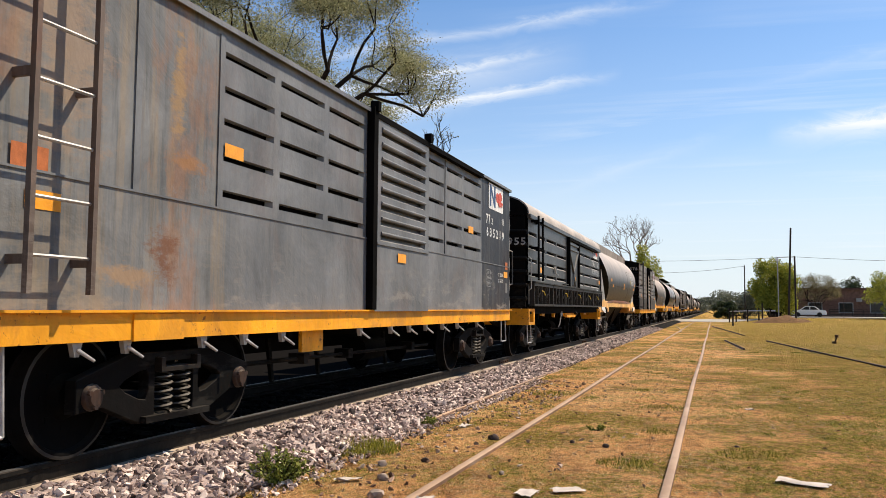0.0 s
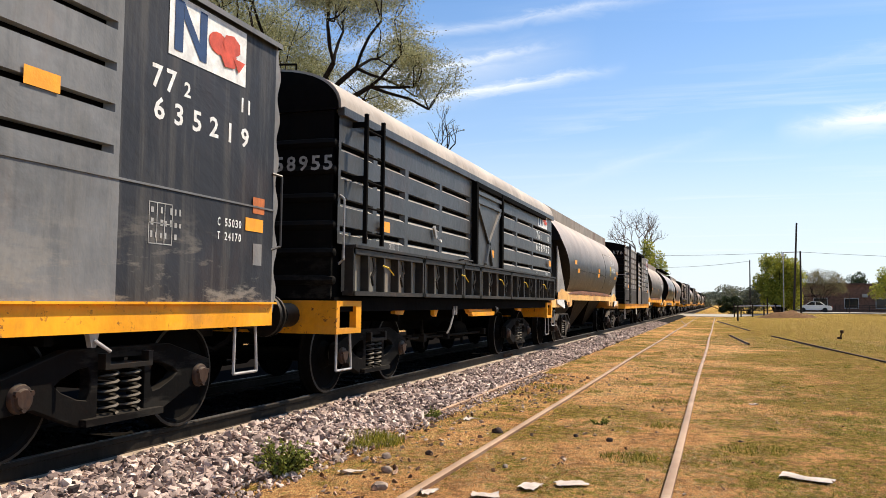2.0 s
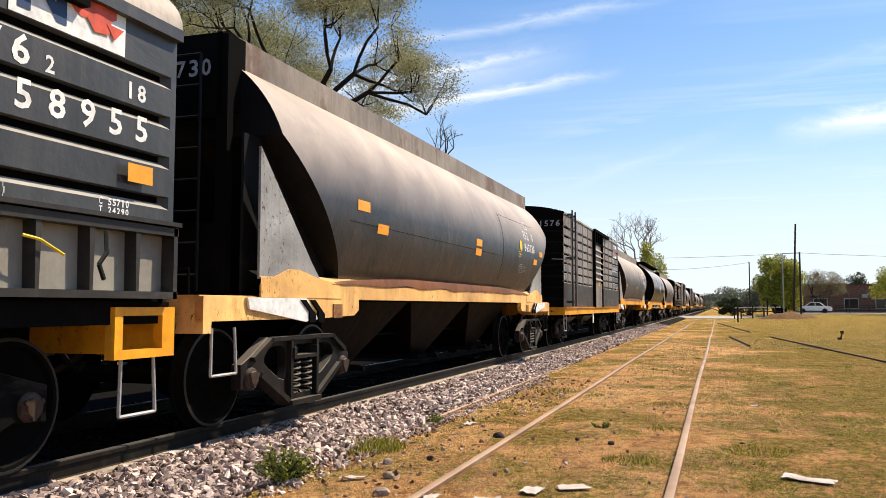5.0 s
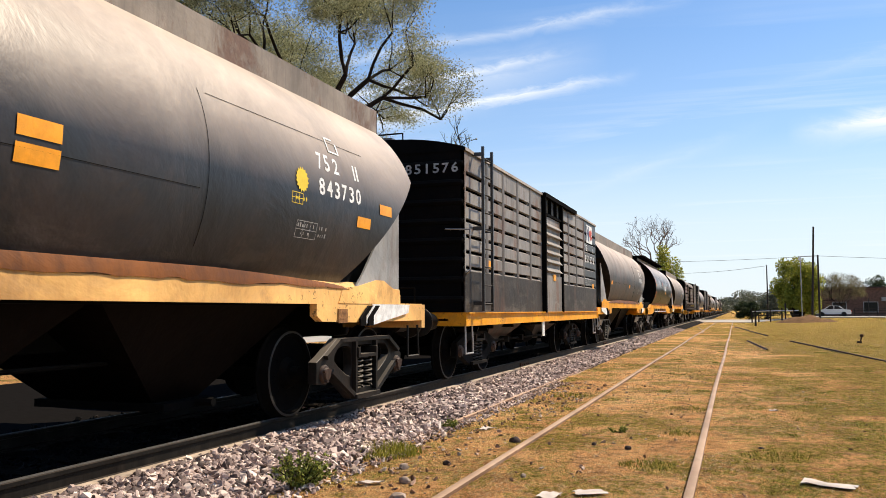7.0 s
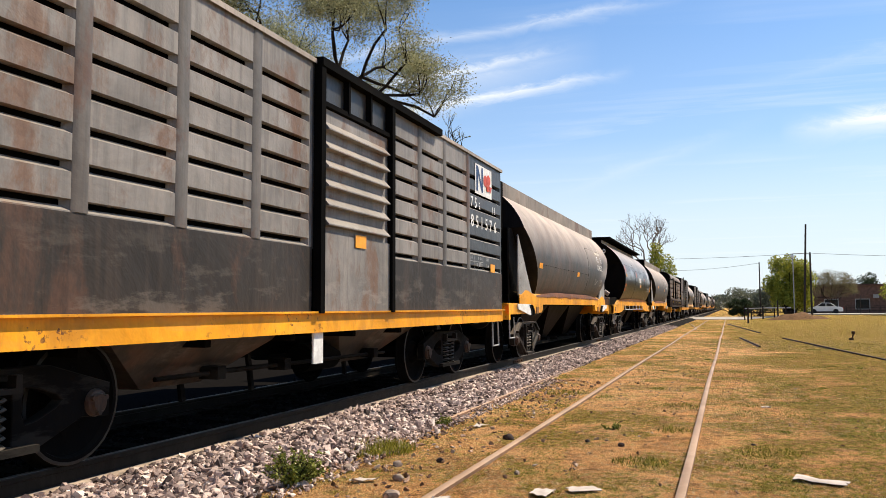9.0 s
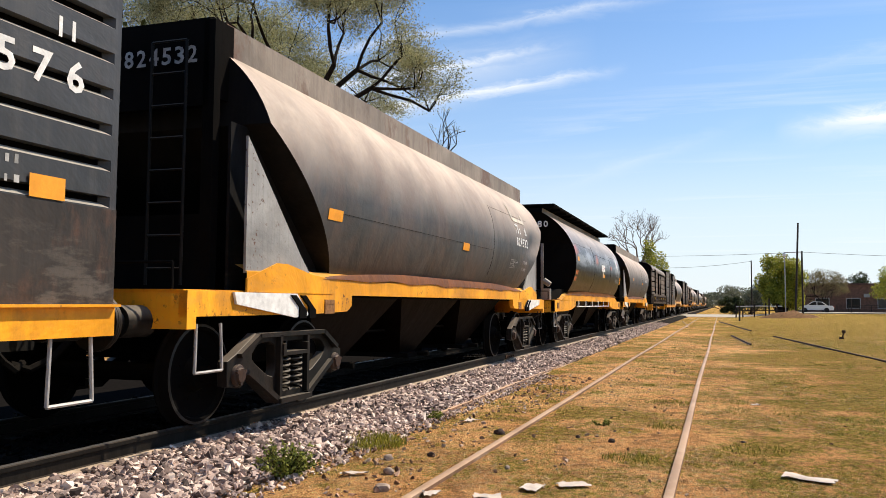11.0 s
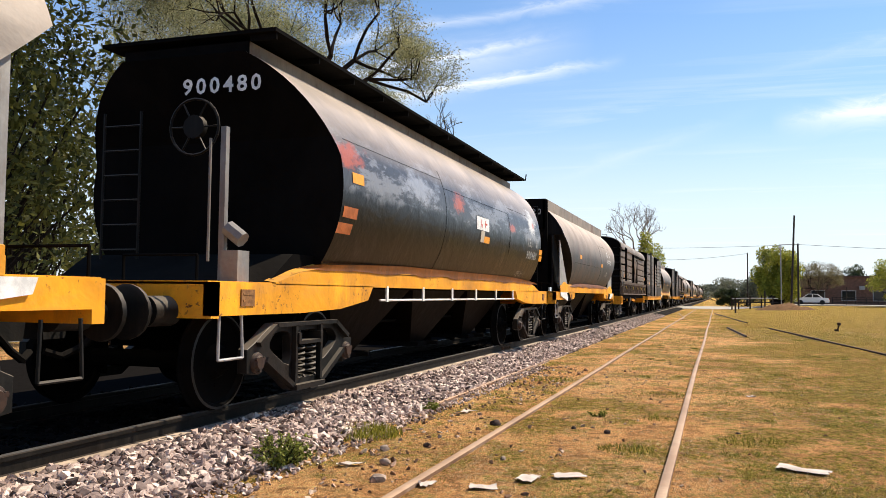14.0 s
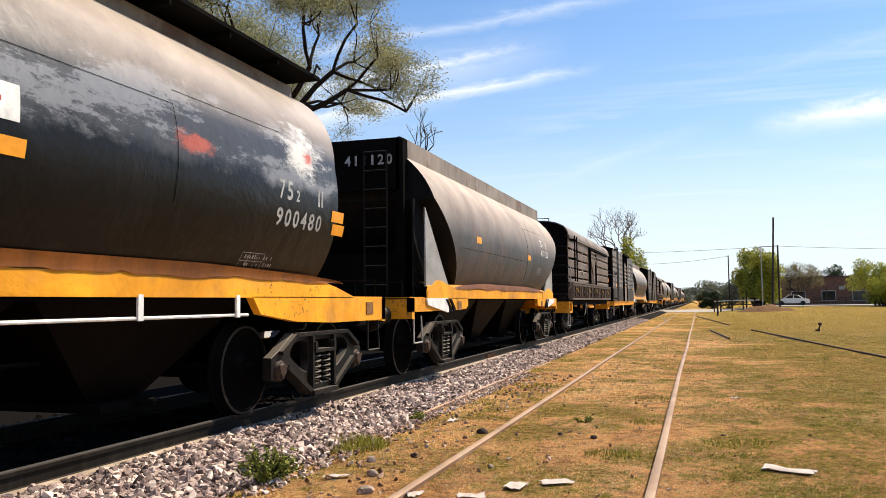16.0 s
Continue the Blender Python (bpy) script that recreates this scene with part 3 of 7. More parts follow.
def bogie(wagon, y, cast):
    """A two-axle bogie; the cast kind has its side frames further out."""
    out = 0.20 if cast else 0.0
    frame_ob = new("bogie", RIGGING)
    frame_ob.parent = wagon
    frame_ob.location = (0, y, 0)
    for side in (1, -1):
        ob = new("side_frame", FRAMES[cast, side])
        ob.parent = frame_ob
        ob.location = (side * out, 0, 0)
    for side, turn in ((1, 0.0), (-1, math.pi)):
        ob = new("spring_seat", SPRING_SEAT)
        ob.parent = frame_ob
        ob.location, ob.rotation_euler = (side * out, 0, 0), (0, 0, turn)
        for d in (-0.12, 0.12):
            ob = new("spring", SPRING)
            ob.parent = frame_ob
            ob.location = (side * (1.10 + out), d, 0)
        for d in (-0.96, 0.96):
            ob = new("journal_box", JOURNALS)
            ob.parent = frame_ob
            ob.location, ob.rotation_euler = (side * out, d, 0.45), (0, 0, turn)
    for d in (-0.96, 0.96):
        ob = new("wheelset", WHEELS)
        ob.parent = frame_ob
        ob.location = (0, d, 0.45)
    return frame_ob


def couplings(wagon, half, z=0.86):
    for d in (-1, 1):
        bm = bmesh.new()
        box(bm, -0.12, 0.12, d * (half - 0.2), d * (half + 0.30), z - 0.1, z + 0.08)
        prism(bm, [(d * (half + 0.28), z - 0.16), (d * (half + 0.52), z - 0.16), (d * (half + 0.56), z + 0.14), (d * (half + 0.28), z + 0.14)], -0.16, 0.16)
        part("coupler", bm, IRON, wagon, "rusty knuckle coupler", 0.015)
        for s in (-1, 1):
            bm = bmesh.new()
            lathe(bm, [(d * (half - 0.05), 0.13), (d * (half + 0.28), 0.13), (d * (half + 0.28), 0.09), (d * (half + 0.46), 0.085), (d * (half + 0.46), 0.22), (d * (half + 0.50), 0.225), (d * (half + 0.515), 0.19)], 18, "Y", (s * 0.95, 0, z + 0.08))
            part("buffer", bm, IRON, wagon, "round steel buffer")
        bm = bmesh.new()
        pipe(bm, [(0.35, d * half, z), (0.32, d * (half + 0.25), z - 0.22), (0.26, d * (half + 0.42), z - 0.3), (0.2, d * (half + 0.55), z - 0.25)], 0.03)
        part("brake_hose", bm, BLACK, wagon)


def step_iron(wagon, y, x, top, material=None, drop=0.42, wide=0.34):
    bm = bmesh.new()
    pipe(bm, [(x, y, top), (x + 0.01, y - 0.02, top - drop), (x + 0.01, y + wide + 0.02, top - drop), (x, y + wide, top)], 0.014)
    part("step", bm, material or GALV, wagon, "bent steel-rod step")


def ladder(wagon, x, y0, y1, z0, z1, rungs, material, out=0.14, rung_material=None, foot=0.0):
    bm = bmesh.new()
    for y in (y0, y1):
        box(bm, x + out - 0.012, x + out + 0.03, y - 0.020, y + 0.020, z0 - foot, z1)
        for z in (z0 + 0.12, (z0 + z1) / 2, z1 - 0.12):
            box(bm, x, x + out, y - 0.015, y + 0.015, z - 0.03, z + 0.03)
    lad = part("ladder", bm, material, wagon)
    for k in range(rungs):
        z = z0 + (z1 - z0) * (k + 0.4) / rungs
        bm = bmesh.new()
        tube(bm, (x + out, y0, z), (x + out, y1, z), 0.013, n=6)
        part("rung", bm, rung_material or material, lad)


def handrail(wagon, points, material, name="grab_rail"):
    bm = bmesh.new()
    pipe(bm, points, 0.013)
    part(name, bm, material, wagon)


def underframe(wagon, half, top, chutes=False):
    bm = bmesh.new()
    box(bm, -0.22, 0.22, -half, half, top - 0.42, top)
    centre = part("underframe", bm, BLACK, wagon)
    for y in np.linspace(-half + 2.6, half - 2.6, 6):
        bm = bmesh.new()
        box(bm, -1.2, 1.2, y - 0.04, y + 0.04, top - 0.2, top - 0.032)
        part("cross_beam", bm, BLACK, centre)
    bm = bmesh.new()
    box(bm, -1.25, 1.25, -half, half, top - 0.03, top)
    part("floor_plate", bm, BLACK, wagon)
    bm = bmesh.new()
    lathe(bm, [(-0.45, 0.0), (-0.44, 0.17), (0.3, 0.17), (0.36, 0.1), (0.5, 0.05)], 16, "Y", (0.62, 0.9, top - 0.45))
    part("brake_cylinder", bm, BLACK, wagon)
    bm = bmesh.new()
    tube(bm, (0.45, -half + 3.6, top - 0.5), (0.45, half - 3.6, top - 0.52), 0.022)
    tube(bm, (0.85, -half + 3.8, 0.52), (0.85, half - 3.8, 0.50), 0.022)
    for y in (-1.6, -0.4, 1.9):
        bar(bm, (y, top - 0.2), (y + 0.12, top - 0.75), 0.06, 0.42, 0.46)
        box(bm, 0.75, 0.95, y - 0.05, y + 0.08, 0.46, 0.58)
    part("brake_rigging", bm, SHADED_BLACK, wagon)


# ---- the covered wagons ----
def flat_side(hw):
    return lambda y, z: ((hw, y, z), (1, 0, 0))


def grooved(bm, hw, y0, y1, z0, z1, grooves, deep=0.062, ends=0.06, lip=0.46):
    """One sheet of a side with pressed-in grooves: rows of (z, height); the margin on both sides is ends."""
    a, b = y0 + ends, y1 - ends
    def quad(p):
        bm.faces.new([bm.verts.new(q) for q in p])
    def face(ya, yb, za, zb):
        quad([(hw, ya, za), (hw, yb, za), (hw, yb, zb), (hw, ya, zb)])
    if not grooves:
        face(y0, y1, z0, z1)
        return
    face(y0, a, z0, z1)
    face(b, y1, z0, z1)
    low = z0
    for z, h in sorted(grooves):
        face(a, b, low, z)
        x, s = hw - deep, 0.05
        top, mid = z + h, z + h * lip
        quad([(hw, a, z), (hw, b, z), (x, b - s, mid), (x, a + s, mid)])
        quad([(x, a + s, top - 0.004), (x, b - s, top - 0.004), (hw, b, top), (hw, a, top)])
        quad([(hw, a, z), (x, a + s, mid), (x, a + s, top - 0.004), (hw, a, top)])
        quad([(hw, b, top), (x, b - s, top - 0.004), (x, b - s, mid), (hw, b, z)])
        low = top
    face(a, b, low, z1)


def shell(wagon, hw, half, z0, z1, side, end, grooves, blanks, seam, lip=0.46):
    """Near side in grooved sheets, far side, ends with ribs and the corner posts."""
    for k, (y0, y1, rows) in enumerate(grooves):
        bm = bmesh.new()
        grooved(bm, hw, y0, y1, seam, z1, rows, lip=lip)
        bmesh.ops.remove_doubles(bm, verts=bm.verts, dist=0.0005)
        part("side_panel", bm, side, wagon, fix=False)
    for y0, y1, material in blanks:
        bm = bmesh.new()
        box(bm, hw - 0.03, hw, y0, y1, seam, z1)
        part("side_panel", bm, material, wagon, fix=True)
    # Black sheet behind the open grooves, put in as their shade.
    bm = bmesh.new()
    box(bm, hw - 0.09, hw - 0.092, -half, half, z0, z1)
    part("lining", bm, BLACK, wagon)
    bm = bmesh.new()
    box(bm, -hw, -hw + 0.04, -half, half, z0, z1)
    part("far_side", bm, side, wagon)
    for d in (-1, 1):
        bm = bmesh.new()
        # Ends take a near-black paint that carries their shade.
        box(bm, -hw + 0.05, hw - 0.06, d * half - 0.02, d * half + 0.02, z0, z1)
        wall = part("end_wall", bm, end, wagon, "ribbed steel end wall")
        for z in np.arange(z0 + 0.2, z1 - 0.1, 0.30):
            bm = bmesh.new()
            lathe(bm, [(-hw + 0.06, 0.02), (-hw + 0.2, 0.055), (hw - 0.12, 0.06), (hw - 0.03, 0.045), (hw - 0.015, 0.02)], 8, "X", (0, d * half, z))
            part("rib", bm, end, wall)


def low_roof(wagon, hw, half, z, rise, material, edge=0.05, lip=0.05):
    """A roof sheet bent over carlines, with an eave lip."""
    bm = bmesh.new()
    n = 14
    rows = []
    for y in np.linspace(-half - 0.04, half + 0.04, 15):
        row = [bm.verts.new((-(hw + edge), y, z - lip))]
        for k in range(n + 1):
            a = -1 + 2 * k / n
            row.append(bm.verts.new(((hw + edge) * a, y, z + rise * (1 - abs(a) ** 2.6))))
        row.append(bm.verts.new((hw + edge, y, z - lip)))
        rows.append(row)
    for a, b in zip(rows, rows[1:]):
        for k in range(len(a) - 1):
            bm.faces.new((a[k], b[k], b[k + 1], a[k + 1])).smooth = True
    caps = [[v.co.copy() for v in row] for row in (rows[0], rows[-1])]
    part("roof", bm, material, wagon, "", fix=False)
    for ring in caps:
        # Roof ends in black, their shade included in the colour.
        bm = bmesh.new()
        bm.faces.new([bm.verts.new(p) for p in ring])
        part("roof_end", bm, BLACK, wagon)


def side_sill(wagon, hw, half, z0, z1, material, label=""):
    for s in (-1, 1):
        bm = bmesh.new()
        across = [(hw - 0.08, z0), (hw + 0.02, z0), (hw + 0.02, z1 - 0.018), (hw + 0.07, z1 - 0.018), (hw + 0.07, z1), (hw - 0.08, z1)]
        ends = [[bm.verts.new((s * x, y, z)) for x, z in across] for y in (-half, half)]
        for ring in ends:
            bm.faces.new(ring)
        for k in range(len(across)):
            j = (k + 1) % len(across)
            bm.faces.new((ends[0][k], ends[0][j], ends[1][j], ends[1][k]))
        part("side_sill", bm, material, wagon, label, 0.006)
    for d in (-1, 1):
        bm = bmesh.new()
        box(bm, -hw + 0.08, hw - 0.08, d * (half - 0.1), d * half, z0, z1)
        part("end_sill", bm, material, wagon, label, 0.006)


def sill_hooks(wagon, hw, z, ys):
    """Short levers with bright ends under the sill."""
    for y in ys:
        bm = bmesh.new()
        prism(bm, [(y - 0.05, z), (y + 0.05, z), (y + 0.02, z - 0.1), (y - 0.02, z - 0.1)], hw - 0.06, hw - 0.02)
        tube(bm, (hw - 0.02, y, z - 0.05), (hw + 0.06, y + 0.08, z - 0.13), 0.015, 0.011)
        part("door_cam", bm, GALV, wagon, "small worn steel lever")


def emblem(wagon, place, y, z, wide, high):
    """A white square with a navy and a red shape."""
    patch(wagon, "emblem", place, (y, y + wide), (z, z + high), WHITE, "white square emblem", gap=0.006, cells=3)
    bm = bmesh.new()
    for a, b, c, d in ((0.06, 0.16, 0.10, 0.94), (0.36, 0.45, 0.10, 0.94)):
        quad = []
        for u, v in ((a, c), (b, c), (b, d), (a, d)) if a < 0.2 else ((0.162, 0.94), (0.162, 0.66), (0.37, 0.10), (b, c), (b, d), (a, d), (a, 0.38)):
            at, out = place(y + u * wide, z + v * high)
            quad.append(bm.verts.new(Vector(at) + Vector(out) * 0.010))
        bm.faces.new(quad)
    part("emblem_mark", bm, BLUE, wagon, "navy mark on the emblem", fix=False)
    bm = bmesh.new()
    for i, (cu, cv, r, n) in enumerate(((0.60, 0.55, 0.13, 14), (0.78, 0.62, 0.13, 7), (0.74, 0.36, 0.12, 5), (0.88, 0.34, 0.10, 3))):
        ring = []
        for k in range(n):
            at, out = place(y + (cu + r * math.cos(k * math.tau / n + 0.5)) * wide, z + (cv + r * 1.5 * math.sin(k * math.tau / n + 0.5)) * high)
            ring.append(bm.verts.new(Vector(at) + Vector(out) * (0.011 + i * 0.003)))
        bm.faces.new(ring)
    part("emblem_mark", bm, RED, wagon, "red mark on the emblem", fix=False)


def small_print(wagon, place, y, z, cols, rows, size, material):
    """Unreadable small stencilling as bars in a ruled table."""
    bm = bmesh.new()

    def field(u0, u1, v0, v1):
        quad = []
        for u, v in ((u0, v0), (u1, v0), (u1, v1), (u0, v1)):
            at, out = place(u, v)
            quad.append(bm.verts.new(Vector(at) + Vector(out) * 0.002))
        bm.faces.new(quad)

    for j in range(rows):
        for i in range(cols):
            if random.random() < 0.45:
                continue
            u, v = y + i * size * 0.95, z - j * size * 1.6
            field(u, u + size * random.uniform(0.25, 0.6), v, v + size * random.uniform(0.55, 0.9))
    wide, low, top = cols * size * 0.6, z - (rows - 0.5) * size * 1.6, z + size * 1.25
    for v in (low, (low + top) / 2, top):
        field(y - size * 0.4, y + wide, v, v + size * 0.13)
    for k in range(4):
        u = y - size * 0.4 + (wide + size * 0.4) * k / 3
        field(u, u + size * 0.13, low, top)
    part("stencil", bm, material, wagon, "faint unreadable stencilling", fix=False)


def shifted(place, y, z):
    return lambda u, v: place(y + u, z + v)


def end_number(wagon, text, half, z, height, material=None, wide=1.5, x=0.0):
    """A number on the end that faces back along the line, from x on."""
    lettering(wagon, text, lambda u, v: ((x + u, -half - 0.062, z + v), (0, -1, 0)), height, material or FADED, wide)


def louvre(bm, hw, y0, y1, z, h, out):
    """A pressed louvre: a sloping hood over a slot."""
    prism_pts = [(hw - 0.02, z + h), (hw + out, z + h * 0.30), (hw + out, z + h * 0.22), (hw - 0.02, z + h * 0.18)]
    a = [bm.verts.new((x, y0, zz)) for x, zz in prism_pts]
    b = [bm.verts.new((x, y1, zz)) for x, zz in prism_pts]
    bm.faces.new(a)
    bm.faces.new(b[::-1])
    for k in range(4):
        j = (k + 1) % 4
        bm.faces.new((a[k], b[k], b[j], a[j]))


def grey_boxcar(at):
    """The grey covered wagon with a louvred door."""
    w = thing("covered_wagon", at, "grey steel covered freight wagon with louvred door and yellow sill", "freight wagon", "wagons of the train")
    half, hw, z0, z1, seam = 6.65, 1.32, 1.08, 3.60, 1.93
    mid = 10.05
    rows = [(z - 0.29, 0.062) for z in (3.60, 3.29, 3.00, 2.68, 2.36)]
    rows_r = [(z - 0.29, 0.062) for z in (3.62, 3.32, 3.02, 2.72, 2.42)]
    cols = [(6.08 - mid, 7.06 - mid, rows), (7.06 - mid, 8.14 - mid, rows), (8.14 - mid, 9.26 - mid, rows), (11.42 - mid, 12.38 - mid, rows_r), (12.38 - mid, 13.38 - mid, rows_r), (13.38 - mid, 14.56 - mid, rows_r)]
    shell(w, hw, half, z0, z1, GREY, DARK, cols, [(-half, 6.08 - mid, GREY_RUST), (14.56 - mid, half, GREY_BLACK), (9.26 - mid, 11.42 - mid, DARK)], seam, 0.10)
    for y0, y1, material in ((-half, 6.2 - mid, GREY_RUST), (6.2 - mid, 9.26 - mid, GREY), (11.42 - mid, 14.56 - mid, GREY), (14.56 - mid, half, GREY_BLACK)):
        bm = bmesh.new()
        box(bm, hw - 0.02, hw + 0.008, y0, y1, z0, seam + 0.03)
        part("lower_panel", bm, material, w, bevel=0.003)
    for y in (5.0 - mid, 6.08 - mid, 12.40 - mid):
        bm = bmesh.new()
        box(bm, hw, hw + 0.012, y - 0.035, y + 0.035, seam + 0.04, z1 - 0.1)
        part("seam_strip", bm, GREY, w)
    bm = bmesh.new()
    edge = [(half + 0.075 + 0.028 * math.sin((z - z0) * math.tau / 0.42), z) for z in np.arange(z0 - 0.1, z1 + 0.02, 0.035)]
    prism(bm, [(half - 0.06, z0 - 0.1), *edge, (half - 0.06, z1)], hw - 0.05, hw - 0.004)
    part("corner_post", bm, END_GREY, w, "pale grey scalloped corner")
    bm = bmesh.new()
    box(bm, hw, hw + 0.020, -half, 9.26 - mid, seam + 0.024, seam + 0.040)
    box(bm, hw, hw + 0.020, 11.42 - mid, half, seam + 0.024, seam + 0.040)
    part("seam_ledge", bm, GREY, w)
    # the door, proud of the side, hung in a dark frame
    bm = bmesh.new()
    d0, d1 = 9.40 - mid, 11.38 - mid
    grooved(bm, hw + 0.075, d0, d1, z0 - 0.02, z1 - 0.10, [(1.955 + k * 0.192, 0.085) for k in range(8)], 0.06, 0.15)
    bmesh.ops.remove_doubles(bm, verts=bm.verts, dist=0.0005)
    door = part("door", bm, GREY, w, "sliding door with pressed slots", fix=False)
    for y in (d0, d1):
        bm = bmesh.new()
        box(bm, hw + 0.003, hw + 0.0745, y - 0.008, y + 0.008, z0 - 0.02, z1 - 0.10)
        part("door_edge", bm, GREY, door)
    for z in (z0 - 0.02, z1 - 0.11):
        bm = bmesh.new()
        box(bm, hw + 0.003, hw + 0.0745, d0 + 0.009, d1 - 0.009, z, z + 0.01)
        part("door_edge", bm, GREY, door)
    for k in range(8):
        bm = bmesh.new()
        tube(bm, (hw + 0.076, d0 + 0.16, 2.052 + k * 0.192), (hw + 0.076, d1 - 0.16, 2.052 + k * 0.192), 0.022, n=8)
        part("louvre", bm, GREY, door)
    bm = bmesh.new()
    box(bm, hw + 0.05, hw + 0.094, d0 + 0.01, d1 - 0.01, 1.90, 1.925)
    part("door_ledge", bm, GREY, door)
    bm = bmesh.new()
    box(bm, hw, hw + 0.10, d0 - 0.14, d0 - 0.012, z0 + 0.002, z1 + 0.02)
    box(bm, hw, hw + 0.06, d1 + 0.012, d1 + 0.05, z0 + 0.002, z1 + 0.02)
    box(bm, hw, hw + 0.09, d0 - 0.1, half - 2.3, z1 - 0.10, z1 - 0.03)
    part("door_frame", bm, BLACK, w, "", 0.006)
    for y in (d0 - 0.05, d1 - 0.02):
        bm = bmesh.new()
        box(bm, hw + 0.02, hw + 0.13, y - 0.04, y + 0.05, z1 - 0.03, z1 + 0.10)
        part("door_hanger", bm, BLACK, w, "", 0.01)
    low_roof(w, hw, half, z1, 0.16, GREY)
    side_sill(w, hw, half, 0.86, 1.08, YELLOW, "scuffed yellow side sill")
    for y0, y1 in ((5.0 - mid, 5.6 - mid),):
        bm = bmesh.new()
        box(bm, hw + 0.015, hw + 0.035, y0, y1, 0.85, 1.05)
        part("sill_plate", bm, YELLOW, w, "", 0.004)
    bm = bmesh.new()
    prism(bm, [(7.95 - mid, 0.88), (8.45 - mid, 0.88), (8.45 - mid, 0.62), (7.95 - mid, 0.62)], hw - 0.20, hw - 0.16)
    part("bracket", bm, YELLOW, w)
    ladder(w, hw, -6.19, -5.66, 1.27, 3.82, 7, LADDER_RUST, 0.16, GALV, 0.09)
    handrail(w, [(hw + 0.02, -half + 0.1, 2.75), (hw + 0.12, -half + 0.1, 2.72), (hw + 0.12, -half + 0.1, 2.05), (hw + 0.02, -half + 0.1, 1.98)], GALV)
    handrail(w, [(hw, half - 0.02, 2.32), (hw + 0.06, half + 0.06, 2.30), (hw + 0.06, half + 0.06, 1.62), (hw, half - 0.02, 1.58)], DARK)
    sill_hooks(w, hw, 0.86, [4.5 - mid, 5.0 - mid, 5.95 - mid, 6.6 - mid, 7.3 - mid, 9.2 - mid, 10.2 - mid, 10.9 - mid, 11.6 - mid, 12.4 - mid, 13.2 - mid, 14.4 - mid])
    for y, z in ((-3.91, 2.43), (-6.08, 1.72), (0.08, 1.71), (3.62, 2.43), (6.16, 1.73)):
        patch(w, "reflector", flat_side(hw + (0.075 if 0 < y < 1 else 0.0)), (y, y + 0.30), (z, z + 0.12), ORANGE, "orange reflective marker", 0.014)
    patch(w, "reflector", flat_side(hw), (6.28, 6.48), (1.90, 2.05), RUST_MARK, "faded red-orange marker", 0.012)
    patch(w, "reflector", flat_side(hw), (-6.2, -5.9), (1.96, 2.12), RUST_MARK, "faded red-orange marker", 0.012)
    patch(w, "scuff", flat_side(hw + 0.008), (6.30, 6.45), (1.42, 1.62), END_GREY, "patch of bare paint", 0.004)
    side = flat_side(hw)
    emblem(w, side, 5.01, 3.03, 1.10, 0.50)
    lettering(w, "77", shifted(side, 4.81, 2.73), 0.18, WHITE, 0.34)
    lettering(w, "2", shifted(side, 5.21, 2.74), 0.12, WHITE, 0.12)
    lettering(w, "11", shifted(side, 6.02, 2.80), 0.13, WHITE, 0.22)
    lettering(w, "635219", shifted(side, 4.81, 2.49), 0.17, WHITE, 1.44)
    small_print(w, flat_side(hw + 0.01), 4.86, 1.76, 7, 3, 0.06, FADED)
    lettering(w, "C 55030", shifted(flat_side(hw + 0.01), 5.72, 1.74), 0.07, WHITE, 0.38)
    lettering(w, "T 24170", shifted(flat_side(hw + 0.01), 5.72, 1.62), 0.07, WHITE, 0.38)
    step_iron(w, half - 0.55, hw - 0.03, 0.86)
    step_iron(w, -half + 0.15, hw - 0.03, 0.86, drop=0.55)
    underframe(w, half, 0.98)
    couplings(w, half)
    for y in (-4.25, 4.85):
        bogie(w, y, False)
    return w


BOARD = wagon_paint("dusty_drop_board_paint", (0.20, 0.188, 0.160), streak=(0.20, 0.18, 0.155), streaks=0.12, rusty=0.25, dust=0.6)
# Pale top edges stand for sun on the rims, put in with the dust.
BOARD_RIM = wagon_paint("sunlit_dusty_rim_paint", (0.024, 0.022, 0.020), streak=(0.07, 0.062, 0.052), streaks=0.15, grimy=0.1, rusty=0.08, dust=0.9, dusty=(0.40, 0.36, 0.30))


